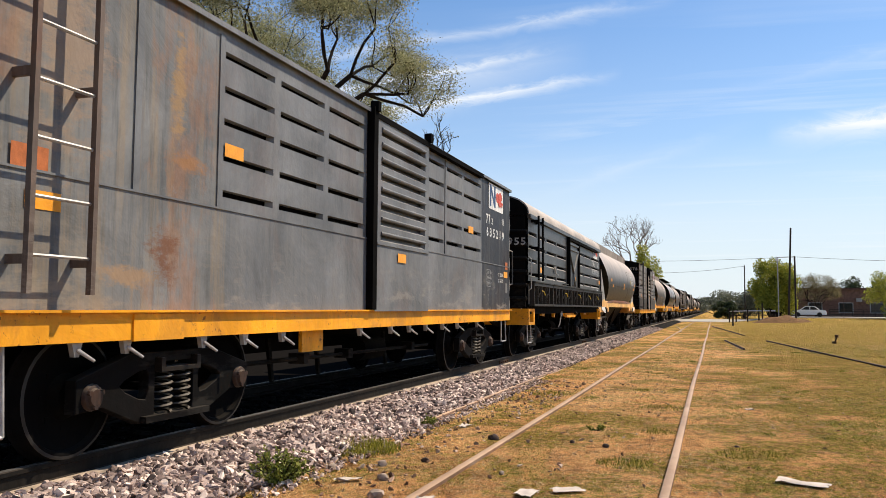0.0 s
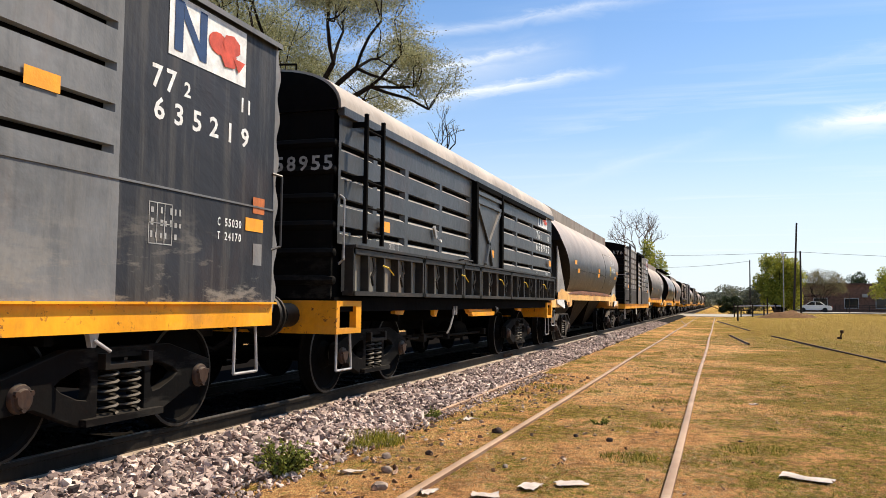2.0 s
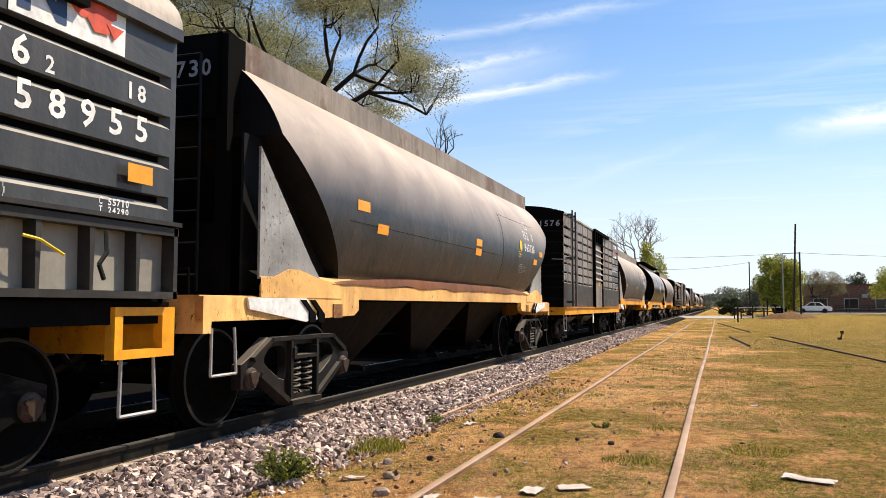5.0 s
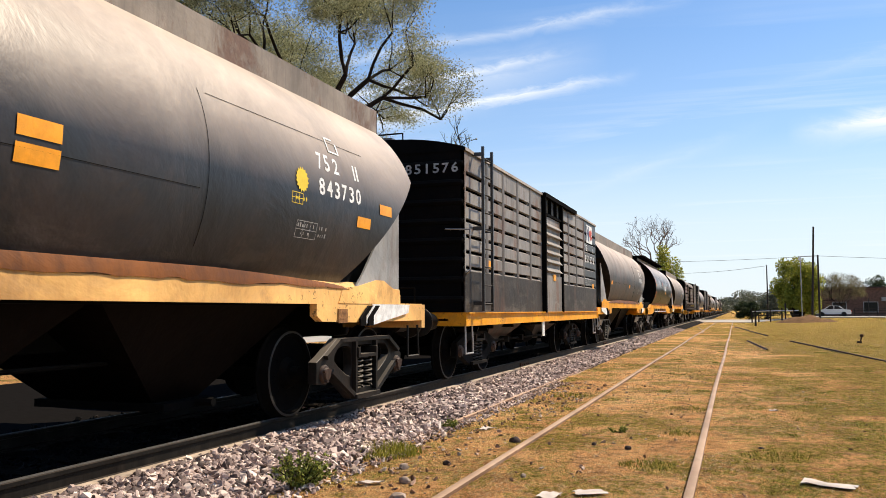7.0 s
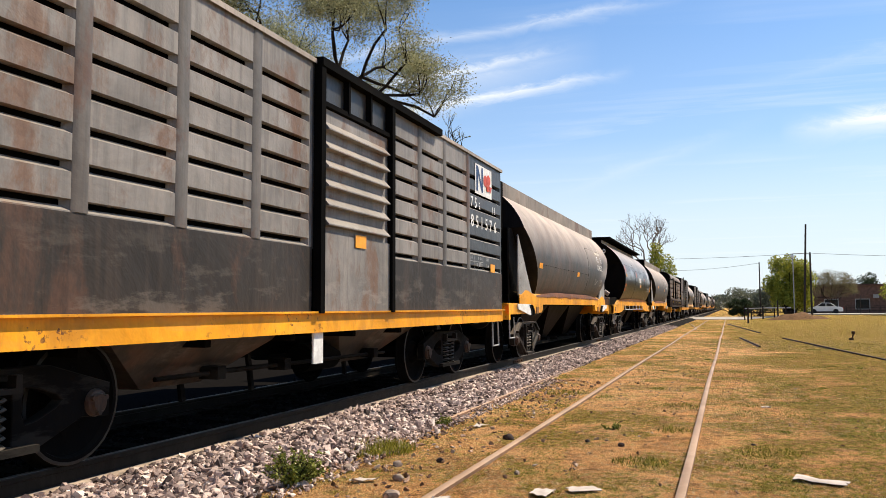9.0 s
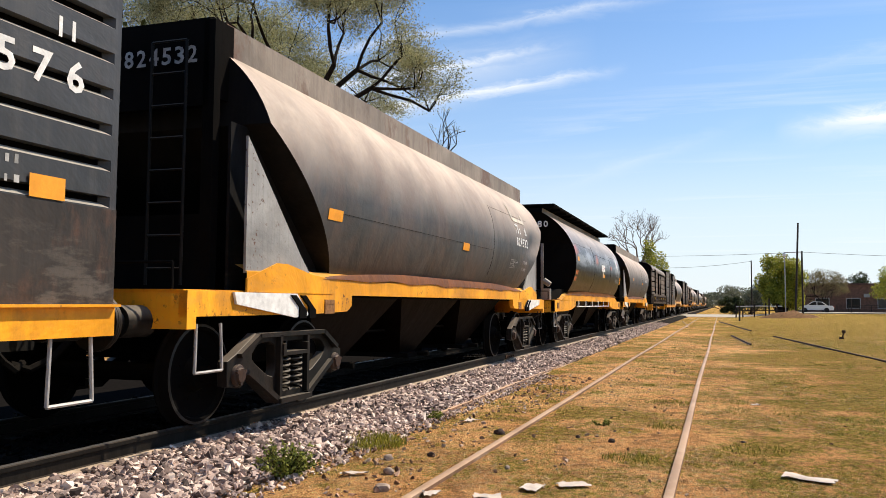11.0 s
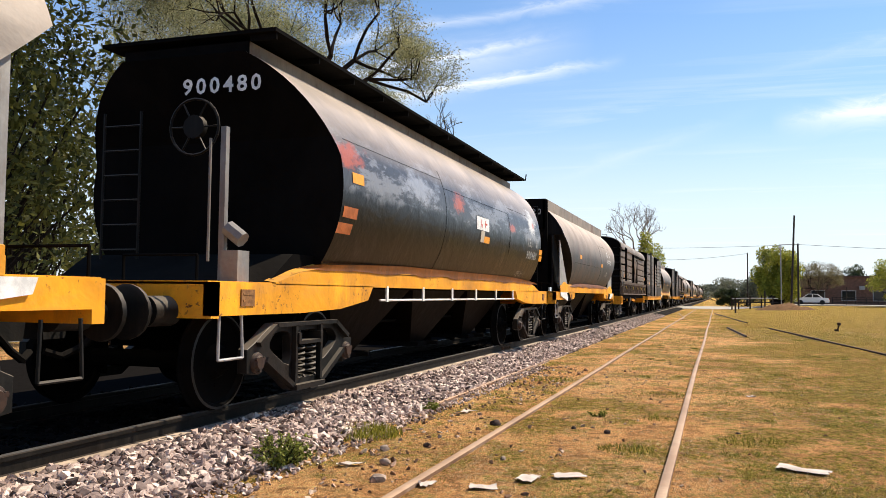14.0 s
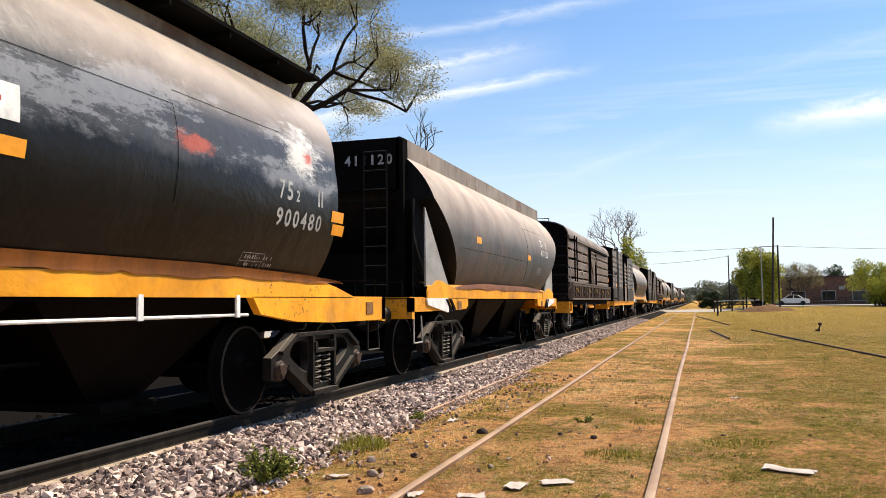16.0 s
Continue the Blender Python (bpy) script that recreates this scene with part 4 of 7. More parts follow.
def black_boxcar(at, group="wagons of the train", number="658955", dark=None, roof=None, writing=True):
    """The black round-roofed covered wagon with drop boards along its foot."""
    dark = dark or DARK
    w = thing("covered_wagon", at, "sooty black covered freight wagon with pale rounded roof and drop boards" if writing else "sooty brown covered freight wagon with drop boards", "freight wagon", group)
    half, hw, z0, z1, seam = 5.95, 1.50, 1.12, 3.18, 1.72
    mid = 23.7
    rows = [(z, 0.095) for z in (1.825, 2.13, 2.435, 2.74)]
    cuts = [17.75, 18.75, 19.80, 21.20, 22.78, 24.66, 26.0, 27.5, 29.65]
    cols = [(a - mid, b - mid, rows) for a, b in zip(cuts, cuts[1:]) if a != 22.78]
    shell(w, hw, half, z0, z1, dark, SHADED_BLACK, cols, [(22.78 - mid, 24.66 - mid, dark)], seam)
    # the door with its braces
    bm = bmesh.new()
    d0, d1 = 22.92 - mid, 24.50 - mid
    box(bm, hw, hw + 0.035, d0, d1, 1.74, 2.92)
    door = part("door", bm, dark, w, "flat steel door with diagonal braces", 0.005)
    for p, q in (((d0 + 0.05, 2.75), ((d0 + d1) / 2, 2.12)), ((d1 - 0.05, 2.75), ((d0 + d1) / 2, 2.12)), (((d0 + d1) / 2, 2.14), ((d0 + d1) / 2 - 0.22, 1.76)), (((d0 + d1) / 2, 2.14), ((d0 + d1) / 2 + 0.22, 1.76)), ((d0, 2.80), (d1, 2.80)), ((d0, 2.95), (d1, 2.95))):
        bm = bmesh.new()
        bar(bm, p, q, 0.06, hw + 0.03, hw + 0.075)
        part("brace", bm, dark, door)
    bm = bmesh.new()
    for y in (d0 - 0.06, d1 + 0.06):
        box(bm, hw, hw + 0.09, y - 0.05, y + 0.05, 1.72, 3.10)
    box(bm, hw, hw + 0.08, d0 - 0.1, half - 1.0, 3.04, 3.12)
    part("door_frame", bm, BLACK, w)
    # drop boards: framed pockets between stanchions
    pieces = [17.95, 20.25, 22.05, 23.05, 25.2, 27.4, 29.6]
    for a, b in zip(pieces, pieces[1:]):
        a, b = a - mid, b - mid
        bm = bmesh.new()
        box(bm, hw - 0.05, hw - 0.01, a + 0.02, b - 0.02, z0 + 0.08, 1.66)
        board = part("drop_board", bm, BOARD if writing else dark, w, "", 0.004)
        bm = bmesh.new()
        box(bm, hw - 0.03, hw + 0.10, a + 0.01, b - 0.01, z0 + 0.04, z0 + 0.09)
        box(bm, hw - 0.03, hw + 0.10, a + 0.01, b - 0.01, 1.62, 1.68)
        box(bm, hw + 0.0, hw + 0.13, a + 0.01, b - 0.01, 1.69, 1.72)
        for y in (a + 0.04, b - 0.04):
            box(bm, hw - 0.01, hw + 0.10, y - 0.022, y + 0.022, z0 + 0.04, 1.70)
        part("board_rim", bm, BOARD_RIM if writing else dark, board)
        n = max(1, int((b - a) / 0.55))
        for k in range(1, n + 1):
            y = a + (b - a) * k / (n + 1)
            bm = bmesh.new()
            prism(bm, [(y - 0.024, 1.62), (y + 0.024, 1.62), (y + 0.014, z0 + 0.09), (y - 0.014, z0 + 0.09)], hw - 0.01, hw + 0.09)
            part("stiffener", bm, BOARD_RIM if writing else dark, board)
        for k in range(1, n + 1, 2):
            y = a + (b - a) * k / (n + 1) + 0.12
            bm = bmesh.new()
            pipe(bm, [(hw + 0.09, y, 1.60), (hw + 0.12, y - 0.02, 1.46), (hw + 0.10, y - 0.07, 1.38), (hw + 0.10, y - 0.02, 1.28)], 0.016, 5)
            part("latch", bm, IRON, board)
    # round roof
    bm = bmesh.new()
    rows_v = []
    ns = 22
    for y in np.linspace(-half - 0.02, half + 0.03, 13):
        row = []
        for k in range(ns + 1):
            a = math.pi * k / ns
            c, s = math.cos(a), math.sin(a)
            row.append(bm.verts.new((math.copysign(abs(c) ** 0.55, c) * (hw + 0.03), y, z1 + 0.02 + 0.50 * s ** 0.9)))
        rows_v.append(row)
    for a, b in zip(rows_v, rows_v[1:]):
        for k in range(ns):
            bm.faces.new((a[k], a[k + 1], b[k + 1], b[k])).smooth = True
    for row in (rows_v[0], rows_v[-1]):
        bm.faces.new(row)
    part("roof", bm, roof or ROOF, w, "dusty pale rounded roof")
    bm = bmesh.new()
    box(bm, hw - 0.02, hw + 0.06, -half, half, z1 - 0.06, z1 + 0.03)
    part("gutter", bm, dark, w)
    for row, d in ((rows_v[0], -1), (rows_v[-1], 1)):
        # Arched end blackened for the shade on it.
        bm = bmesh.new()
        arch = [(math.copysign(abs(math.cos(math.pi * k / ns)) ** 0.55, math.cos(math.pi * k / ns)) * (hw + 0.01), z1 + 0.49 * math.sin(math.pi * k / ns) ** 0.9) for k in range(ns + 1)]
        faces = [[bm.verts.new((x, d * (half + o), z)) for x, z in arch] for o in (0.036, 0.05)]
        bm.faces.new(faces[0])
        bm.faces.new(faces[1][::-1])
        for k in range(ns):
            bm.faces.new((faces[0][k], faces[0][k + 1], faces[1][k + 1], faces[1][k]))
        part("end_cap", bm, BLACK, w)
    bm = bmesh.new()
    for s in (-1, 1):
        box(bm, s * (hw - 0.02), s * (hw - 0.14), -half, half, 0.98, 1.14)
    part("side_sill", bm, BLACK, w)
    for y0, y1, lower in ((19.6 - mid, 20.0 - mid, 0.92), (-2.56, -2.36, 0.88), (26.4 - mid, 26.8 - mid, 0.92)):
        bm = bmesh.new()
        prism(bm, [(y0, 1.02), (y1, 1.02), (y1 - 0.03, lower + 0.1), (y1 - 0.12, lower), (y0, lower + 0.02)], hw - 0.12, hw - 0.06)
        part("sill_plate", bm, YELLOW, w, "", 0.004)
    bm = bmesh.new()
    prism(bm, [(-0.86, 1.02), (0.74, 1.02), (0.70, 0.90), (-0.72, 0.90)], hw - 0.14, hw - 0.07)
    prism(bm, [(-0.80, 0.93), (0.72, 0.93), (0.66, 0.86), (-0.70, 0.86)], hw - 0.10, hw - 0.02)
    part("sill_tray", bm, YELLOW, w, "faded orange tray under the sill", 0.006)
    bm = bmesh.new()
    lathe(bm, [(0.70, 0.0), (0.70, 0.075), (0.84, 0.075), (0.86, 0.04), (0.90, 0.04)], 12, "Y", (hw - 0.06, 0, 0.96))
    part("valve", bm, IRON, w, "small valve at the end of the tray")
    bm = bmesh.new()
    bar(bm, (-2.90, 2.17), (-2.80, 2.02), 0.07, hw + 0.02, hw + 0.05)
    pipe(bm, [(hw + 0.05, -2.80, 2.02), (hw + 0.09, -2.78, 1.97), (hw + 0.09, -2.73, 1.96), (hw + 0.07, -2.71, 2.0)], 0.012, 5)
    part("door_hook", bm, GALV, w, "bolted hook plate", 0.004)
    handrail(w, [(hw, -1.60, 1.76), (hw + 0.07, -1.58, 1.77), (hw + 0.07, -1.06, 1.77), (hw, -1.04, 1.76)], GALV_DULL)
    for d in (-1, 1):
        bm = bmesh.new()
        y0, y1 = sorted((d * (half - 0.62), d * (half + 0.02)))
        box(bm, hw - 0.06, hw + 0.02, y0, y1, 1.04, 1.10)
        box(bm, hw - 0.06, hw + 0.02, y0, y1, 0.74, 0.80)
        box(bm, hw - 0.06, hw + 0.02, y0, y0 + 0.08, 0.80, 1.04)
        box(bm, hw - 0.06, hw + 0.02, y1 - 0.14, y1, 0.80, 1.04)
        box(bm, -hw, hw - 0.06, d * (half + 0.02), d * (half - 0.06), 0.74, 1.10)
        part("end_bracket", bm, YELLOW, w, "yellow end frame bracket", 0.008)
        step_iron(w, d * (half - 0.3) - 0.17, hw - 0.05, 0.76, GALV)
    ladder(w, hw, 18.1 - mid, 18.58 - mid, 1.74, 3.20, 5, BLACK, 0.16)
    handrail(w, [(hw, -half + 0.05, 2.25), (hw + 0.07, -half + 0.02, 2.2), (hw + 0.07, -half + 0.02, 1.55), (hw, -half + 0.05, 1.5)], GALV)
    handrail(w, [(0.3, -half + 0.1, 3.68), (0.3, -half + 0.1, 3.80), (0.9, -half + 0.1, 3.76), (0.9, -half + 0.1, 3.62)], BLACK)
    side = flat_side(hw)
    if writing:
        emblem(w, side, 4.38, 2.84, 0.99, 0.42)
        lettering(w, "76", shifted(side, 4.17, 2.55), 0.18, WHITE, 0.42)
        lettering(w, "2", shifted(side, 4.66, 2.55), 0.11, WHITE, 0.10)
        lettering(w, "18", shifted(side, 5.38, 2.57), 0.12, WHITE, 0.24)
        lettering(w, number, shifted(side, 4.12, 2.285), 0.18, WHITE, 1.58)
        small_print(w, side, 4.15, 1.76, 8, 2, 0.05, FADED)
        lettering(w, "C 55710", shifted(side, 5.16, 1.79), 0.05, WHITE, 0.30)
        lettering(w, "T 24290", shifted(side, 5.16, 1.735), 0.045, WHITE, 0.30)
        lettering(w, "CENSO 11", shifted(side, -4.5, 1.75), 0.07, FADED, 0.34)
        end_number(w, number, half, 2.52, 0.16, FADED, 0.90, 0.58)
    for y, z in ((-4.85, 1.94), (0.10, 1.90), (5.38, 1.97)):
        patch(w, "reflector", flat_side(hw + 0.04), (y, y + 0.26), (z, z + 0.13), ORANGE, "orange reflective marker", 0.012)
    for y in (-4.9, -1.75, 0.55, 2.55, 4.45):
        bm = bmesh.new()
        pipe(bm, [(hw + 0.10, y, 1.52), (hw + 0.13, y + 0.10, 1.50), (hw + 0.12, y + 0.30, 1.42)], 0.010, 4)
        part("cable_tie", bm, SUN_YELLOW, w, "bright yellow cable tie")
    bm = bmesh.new()
    pipe(bm, [(hw - 0.06, -1.72, 1.02), (hw - 0.02, -1.72, 0.96), (hw - 0.02, -1.80, 0.86), (hw - 0.02, -1.95, 0.70), (hw - 0.04, -2.02, 0.62)], 0.015)
    for y in (-1.78, -1.66):
        tube(bm, (hw - 0.02, y, 0.90), (hw - 0.02, y + 0.02, 1.03), 0.022)
    part("brake_lever", bm, END_GREY, w, "worn hanging brake lever")
    underframe(w, half, 1.02)
    couplings(w, half)
    for y in (-4.05, 4.05):
        bogie(w, y, False)
    return w


def ribbed_boxcar(at, group="wagons of the train", number="851576", side_paint=None, writing=True):
    """The tall rust-streaked covered wagon with seven rows of pressings."""
    paint = side_paint or BROWN_GREY
    w = thing("covered_wagon", at, "rust-streaked grey covered freight wagon with ribbed black end", "freight wagon", group)
    half, hw, z0, z1, seam = 6.2, 1.52, 1.08, 3.62, 1.70
    mid = 52.2
    rows = [(1.725 + 0.245 * k, 0.075) for k in range(7)]
    cuts = [46.0, 47.18, 48.20, 49.22, 50.25, 51.26, 53.24, 54.26, 55.28, 56.42, 58.40]
    cols = [(a - mid, b - mid, rows) for a, b in zip(cuts, cuts[1:]) if a not in (51.26, 56.42)]
    shell(w, hw, half, z0, z1, paint, BLACK, cols, [(51.26 - mid, 53.24 - mid, DARK)], seam)
    bm = bmesh.new()
    grooved(bm, hw, 56.42 - mid, half, seam, z1, rows)
    part("side_panel", bm, DARK, w, fix=False)
    for y0, y1 in ((-half, 51.26 - mid), (53.24 - mid, half)):
        bm = bmesh.new()
        box(bm, hw - 0.02, hw + 0.006, y0, y1, z0, seam + 0.015)
        part("lower_panel", bm, BROWN_DARK, w)
    for y in cuts[1:-1]:
        if y in (51.26, 53.24):
            continue
        bm = bmesh.new()
        across = [(-0.075, 0.0), (-0.05, 0.014), (0.05, 0.014), (0.075, 0.0)]
        ends = [[bm.verts.new((hw + x, y - mid + v, z)) for v, x in across] for z in (seam + 0.02, z1 - 0.02)]
        for k in range(3):
            bm.faces.new((ends[0][k], ends[0][k + 1], ends[1][k + 1], ends[1][k]))
        part("side_post", bm, POST_GREY, w, fix=False)
    d0, d1 = 51.40 - mid, 53.12 - mid
    bm = bmesh.new()
    box(bm, hw, hw + 0.02, d0, d1, 1.86, 3.16)
    box(bm, hw, hw + 0.05, d0, d1, z0, 1.88)
    door = part("door", bm, BROWN_GREY, w, "louvred sliding door with plain foot", 0.006)
    for k in range(6):
        bm = bmesh.new()
        louvre(bm, hw + 0.02, d0 + 0.04, d1 - 0.10, 1.92 + k * 0.195, 0.15, 0.08)
        part("louvre", bm, BROWN_GREY, door)
    bm = bmesh.new()
    for y in (d0 - 0.06, d1 + 0.04):
        box(bm, hw, hw + 0.09, y - 0.045, y + 0.045, z0 - 0.02, z1)
    box(bm, hw, hw + 0.10, d0 - 0.1, d1 + 1.8, z1 - 0.07, z1 + 0.02)
    box(bm, hw, hw + 0.06, d0 - 0.1, d1 + 0.1, 3.17, 3.22)
    for y in np.linspace(d0, d1, 4):
        box(bm, hw, hw + 0.07, y - 0.02, y + 0.02, 3.2, z1)
    part("door_frame", bm, BLACK, w)
    low_roof(w, hw, half, z1, 0.20, ROOF, 0.03)
    side_sill(w, hw, half, 0.87, 1.08, YELLOW, "yellow side sill")
    ladder(w, hw, 46.42 - mid, 46.92 - mid, 1.10, 3.70, 9, DARK, 0.16, IRON)
    handrail(w, [(hw - 0.3, -half - 0.05, 2.36), (hw + 0.10, -half - 0.04, 2.34), (hw + 0.10, -half - 0.04, 1.72), (hw, -half + 0.05, 1.66)], GALV)
    handrail(w, [(-0.5, -half + 0.1, 3.8), (-0.5, -half + 0.1, 3.94), (0.45, -half + 0.1, 3.94), (0.45, -half + 0.1, 3.8)], BLACK)
    bm = bmesh.new()
    box(bm, -0.3, 0.3, -half, half, 3.82, 3.86)
    part("roof_walk", bm, DARK, w)
    for y, z in ((-4.98, 1.80), (-0.06, 1.77), (5.45, 1.72)):
        patch(w, "reflector", flat_side(hw + (0.05 if -1 < y < 1 else 0)), (y, y + 0.28), (z, z + 0.14), ORANGE, "orange reflective marker", 0.014)
    side = flat_side(hw)
    if writing:
        emblem(w, side, 4.60, 2.99, 0.98, 0.50)
        lettering(w, "75", shifted(side, 4.32, 2.75), 0.17, WHITE, 0.42)
        lettering(w, "2", shifted(side, 4.80, 2.75), 0.11, WHITE, 0.10)
        lettering(w, "11", shifted(side, 5.60, 2.75), 0.13, WHITE, 0.22)
        lettering(w, number, shifted(side, 4.31, 2.43), 0.20, WHITE, 1.62)
        small_print(w, side, 4.35, 1.90, 16, 2, 0.07, FADED)
        end_number(w, number, half, 3.24, 0.15, None, 0.92, 0.54)
    bm = bmesh.new()
    box(bm, hw - 0.04, hw - 0.02, 51.36 - mid, 51.56 - mid, 0.56, 0.87)
    part("placard", bm, WHITE, w, "white placard under the sill")
    for y in (-1.9, 1.9):
        bm = bmesh.new()
        chute(bm, y, 1.5, 0.42, 1.15, 0.98, 0.42)
        part("chute", bm, BROWN_DARK, w, "rusty discharge chute")
    step_iron(w, -half + 0.1, hw - 0.03, 0.87)
    step_iron(w, half - 0.5, hw - 0.03, 0.87)
    underframe(w, half, 0.98)
    couplings(w, half)
    for y in (-4.35, 4.35):
        bogie(w, y, False)
    return w


def chute(bm, y, top_half, low_half, wide, z1, z0):
    t = [bm.verts.new((sx * wide, y + sy * top_half, z1)) for sx, sy in ((-1, -1), (1, -1), (1, 1), (-1, 1))]
    b = [bm.verts.new((sx * wide * 0.55, y + sy * low_half, z0)) for sx, sy in ((-1, -1), (1, -1), (1, 1), (-1, 1))]
    bm.faces.new(t)
    bm.faces.new(b[::-1])
    for k in range(4):
        j = (k + 1) % 4
        bm.faces.new((t[k], b[k], b[j], t[j]))


# ---- the hopper wagons ----
R, ZC = 1.54, 2.25


def round_side(y, z, belly=1.0):
    """The point on the barrel at the arc height z over its middle, and the way out of it."""
    a = (z - ZC) / R
    return (R * belly * math.cos(a), y, ZC + R * math.sin(a)), (math.cos(a), 0, math.sin(a))


def bellied(y, z):
    return round_side(y, z, 1.065)


def barrel(wagon, y0, y1, cut, paint, dents=0.0, belly=1.0):
    """The bellied body: a barrel cut at both ends by sloping sheets."""
    top, low = math.radians(53 if cut > 1 else 62), math.radians(-33)
    n, m = 22, 26
    crease = math.asin((2.77 - ZC) / R)
    bm = bmesh.new()
    ends, caps = {}, []
    for s in (1, -1):
        grid = []
        for i in range(n + 1):
            a = top + (crease - top) * i / 8 if i <= 8 else crease + (low - crease) * (i - 8) / (n - 8)
            z = ZC + R * math.sin(a)
            slope = max(0.0, 1.15 * (2.77 - z))
            near, away = (slope + 0.27, 1.12 * slope - 0.25) if cut > 1 else (0.95 - 0.6 * max(0.0, z - 2.6),) * 2
            row = []
            for j in range(m + 1):
                y = y0 + near + (y1 - y0 - near - away) * j / m
                buckle = 0.10 * dents / 0.02 * math.exp(-((y - y1 + 0.9) / 0.55) ** 2 - ((z - 2.35 - 0.35 * (y - y1 + 0.9)) / 0.20) ** 2)
                r = R - buckle - dents * abs(noise.noise(Vector((s * 3, y * 0.9, z * 0.8)))) * min(1, 3 * min(j, m - j) / m)
                row.append(bm.verts.new((s * r * belly * math.cos(a), y, ZC + r * math.sin(a))))
            grid.append(row)
        for i in range(n):
            for j in range(m):
                bm.faces.new((grid[i][j], grid[i + 1][j], grid[i + 1][j + 1], grid[i][j + 1])).smooth = True
        ends[s] = grid
    for j in (0, m):
        for i0, i1 in ((0, 8), (8, n)):
            ring = [ends[1][i][j] for i in range(i0, i1 + 1)] + [ends[-1][i][j] for i in range(i1, i0 - 1, -1)]
            caps.append([v.co.copy() for v in ring])
    body = part("hopper_body", bm, paint, wagon, "bellied steel hopper body")
    # End sheets are blackened to carry the shade they lie in.
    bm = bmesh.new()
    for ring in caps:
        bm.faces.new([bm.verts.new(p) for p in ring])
        part("end_sheet", bm, BLACK if cut < 1 else SLOPE, wagon, "sloping end sheet with shade in its colour")
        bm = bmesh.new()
    x = R * math.cos(top) * belly
    z = ZC + R * math.sin(top)
    c0, c1 = (y0 + 0.27, y1 + 0.28) if cut > 1 else (y0 + 0.42, y1 - 0.42)
    rim = 0.29 if cut > 1 else 0.12
    for s in (-1, 1):
        box(bm, s * (x + 0.015), s * (x - 0.02), c0, c1, z - 0.02, z + rim)
    top_plate = part("coaming", bm, ROOF_GREY, wagon, "rust-stained top coaming", 0.005)
    for y in (c0, c1):
        bm = bmesh.new()
        box(bm, -x - 0.014, x + 0.014, y - 0.015, y + 0.015, z - 0.05, z + rim)
        part("coaming_end", bm, BLACK, top_plate)
    bm = bmesh.new()
    box(bm, -x, x, c0, c1, z + rim - 0.09, z + rim - 0.05)
    part("hatch_deck", bm, ROOF_GREY, top_plate)
    for y in np.linspace(y0 + 1.2, y1 - 1.2, 6):
        bm = bmesh.new()
        box(bm, -x, x, y - 0.3, y + 0.3, z + rim - 0.05, z + rim - 0.02)
        part("hatch", bm, ROOF_GREY, top_plate)
    return body


# Shade on the sloping sheets is put into this dark colour.
SLOPE = wagon_paint("shaded_slope_sheet", (0.012, 0.012, 0.013), streak=(0.03, 0.028, 0.026), streaks=0.2, rusty=0.0, dust=0.1, shine=0.06, grimy=0.1)
ROOF_GREY = wagon_paint("rust_stained_coaming", (0.25, 0.21, 0.17), streak=(0.17, 0.13, 0.10), rust=(0.13, 0.075, 0.05), streaks=0.35, rusty=0.9, dust=0.4)
GUSSET = wagon_paint("rust_spotted_grey_plate", (0.28, 0.28, 0.275), streak=(0.34, 0.33, 0.31), streaks=0.3, rust=(0.12, 0.065, 0.04), rusty=0.3, dust=0.3, chips=1.0)
END_GREY = wagon_paint("grey_end_plate", (0.20, 0.20, 0.20), rusty=0.3, dust=0.3)


def weld(body, y0, y1, z, up=False, skin=round_side):
    bm = bmesh.new()
    pts = [skin(y, z) for y in np.linspace(y0, y1, 8)] if not up else [skin(y0, zz) for zz in np.linspace(z, y1, 12)]
    line = [Vector(p) + Vector(o) * 0.004 for p, o in pts]
    pipe(bm, line, 0.0022, 4)
    part("weld_seam", bm, BLACK, body)


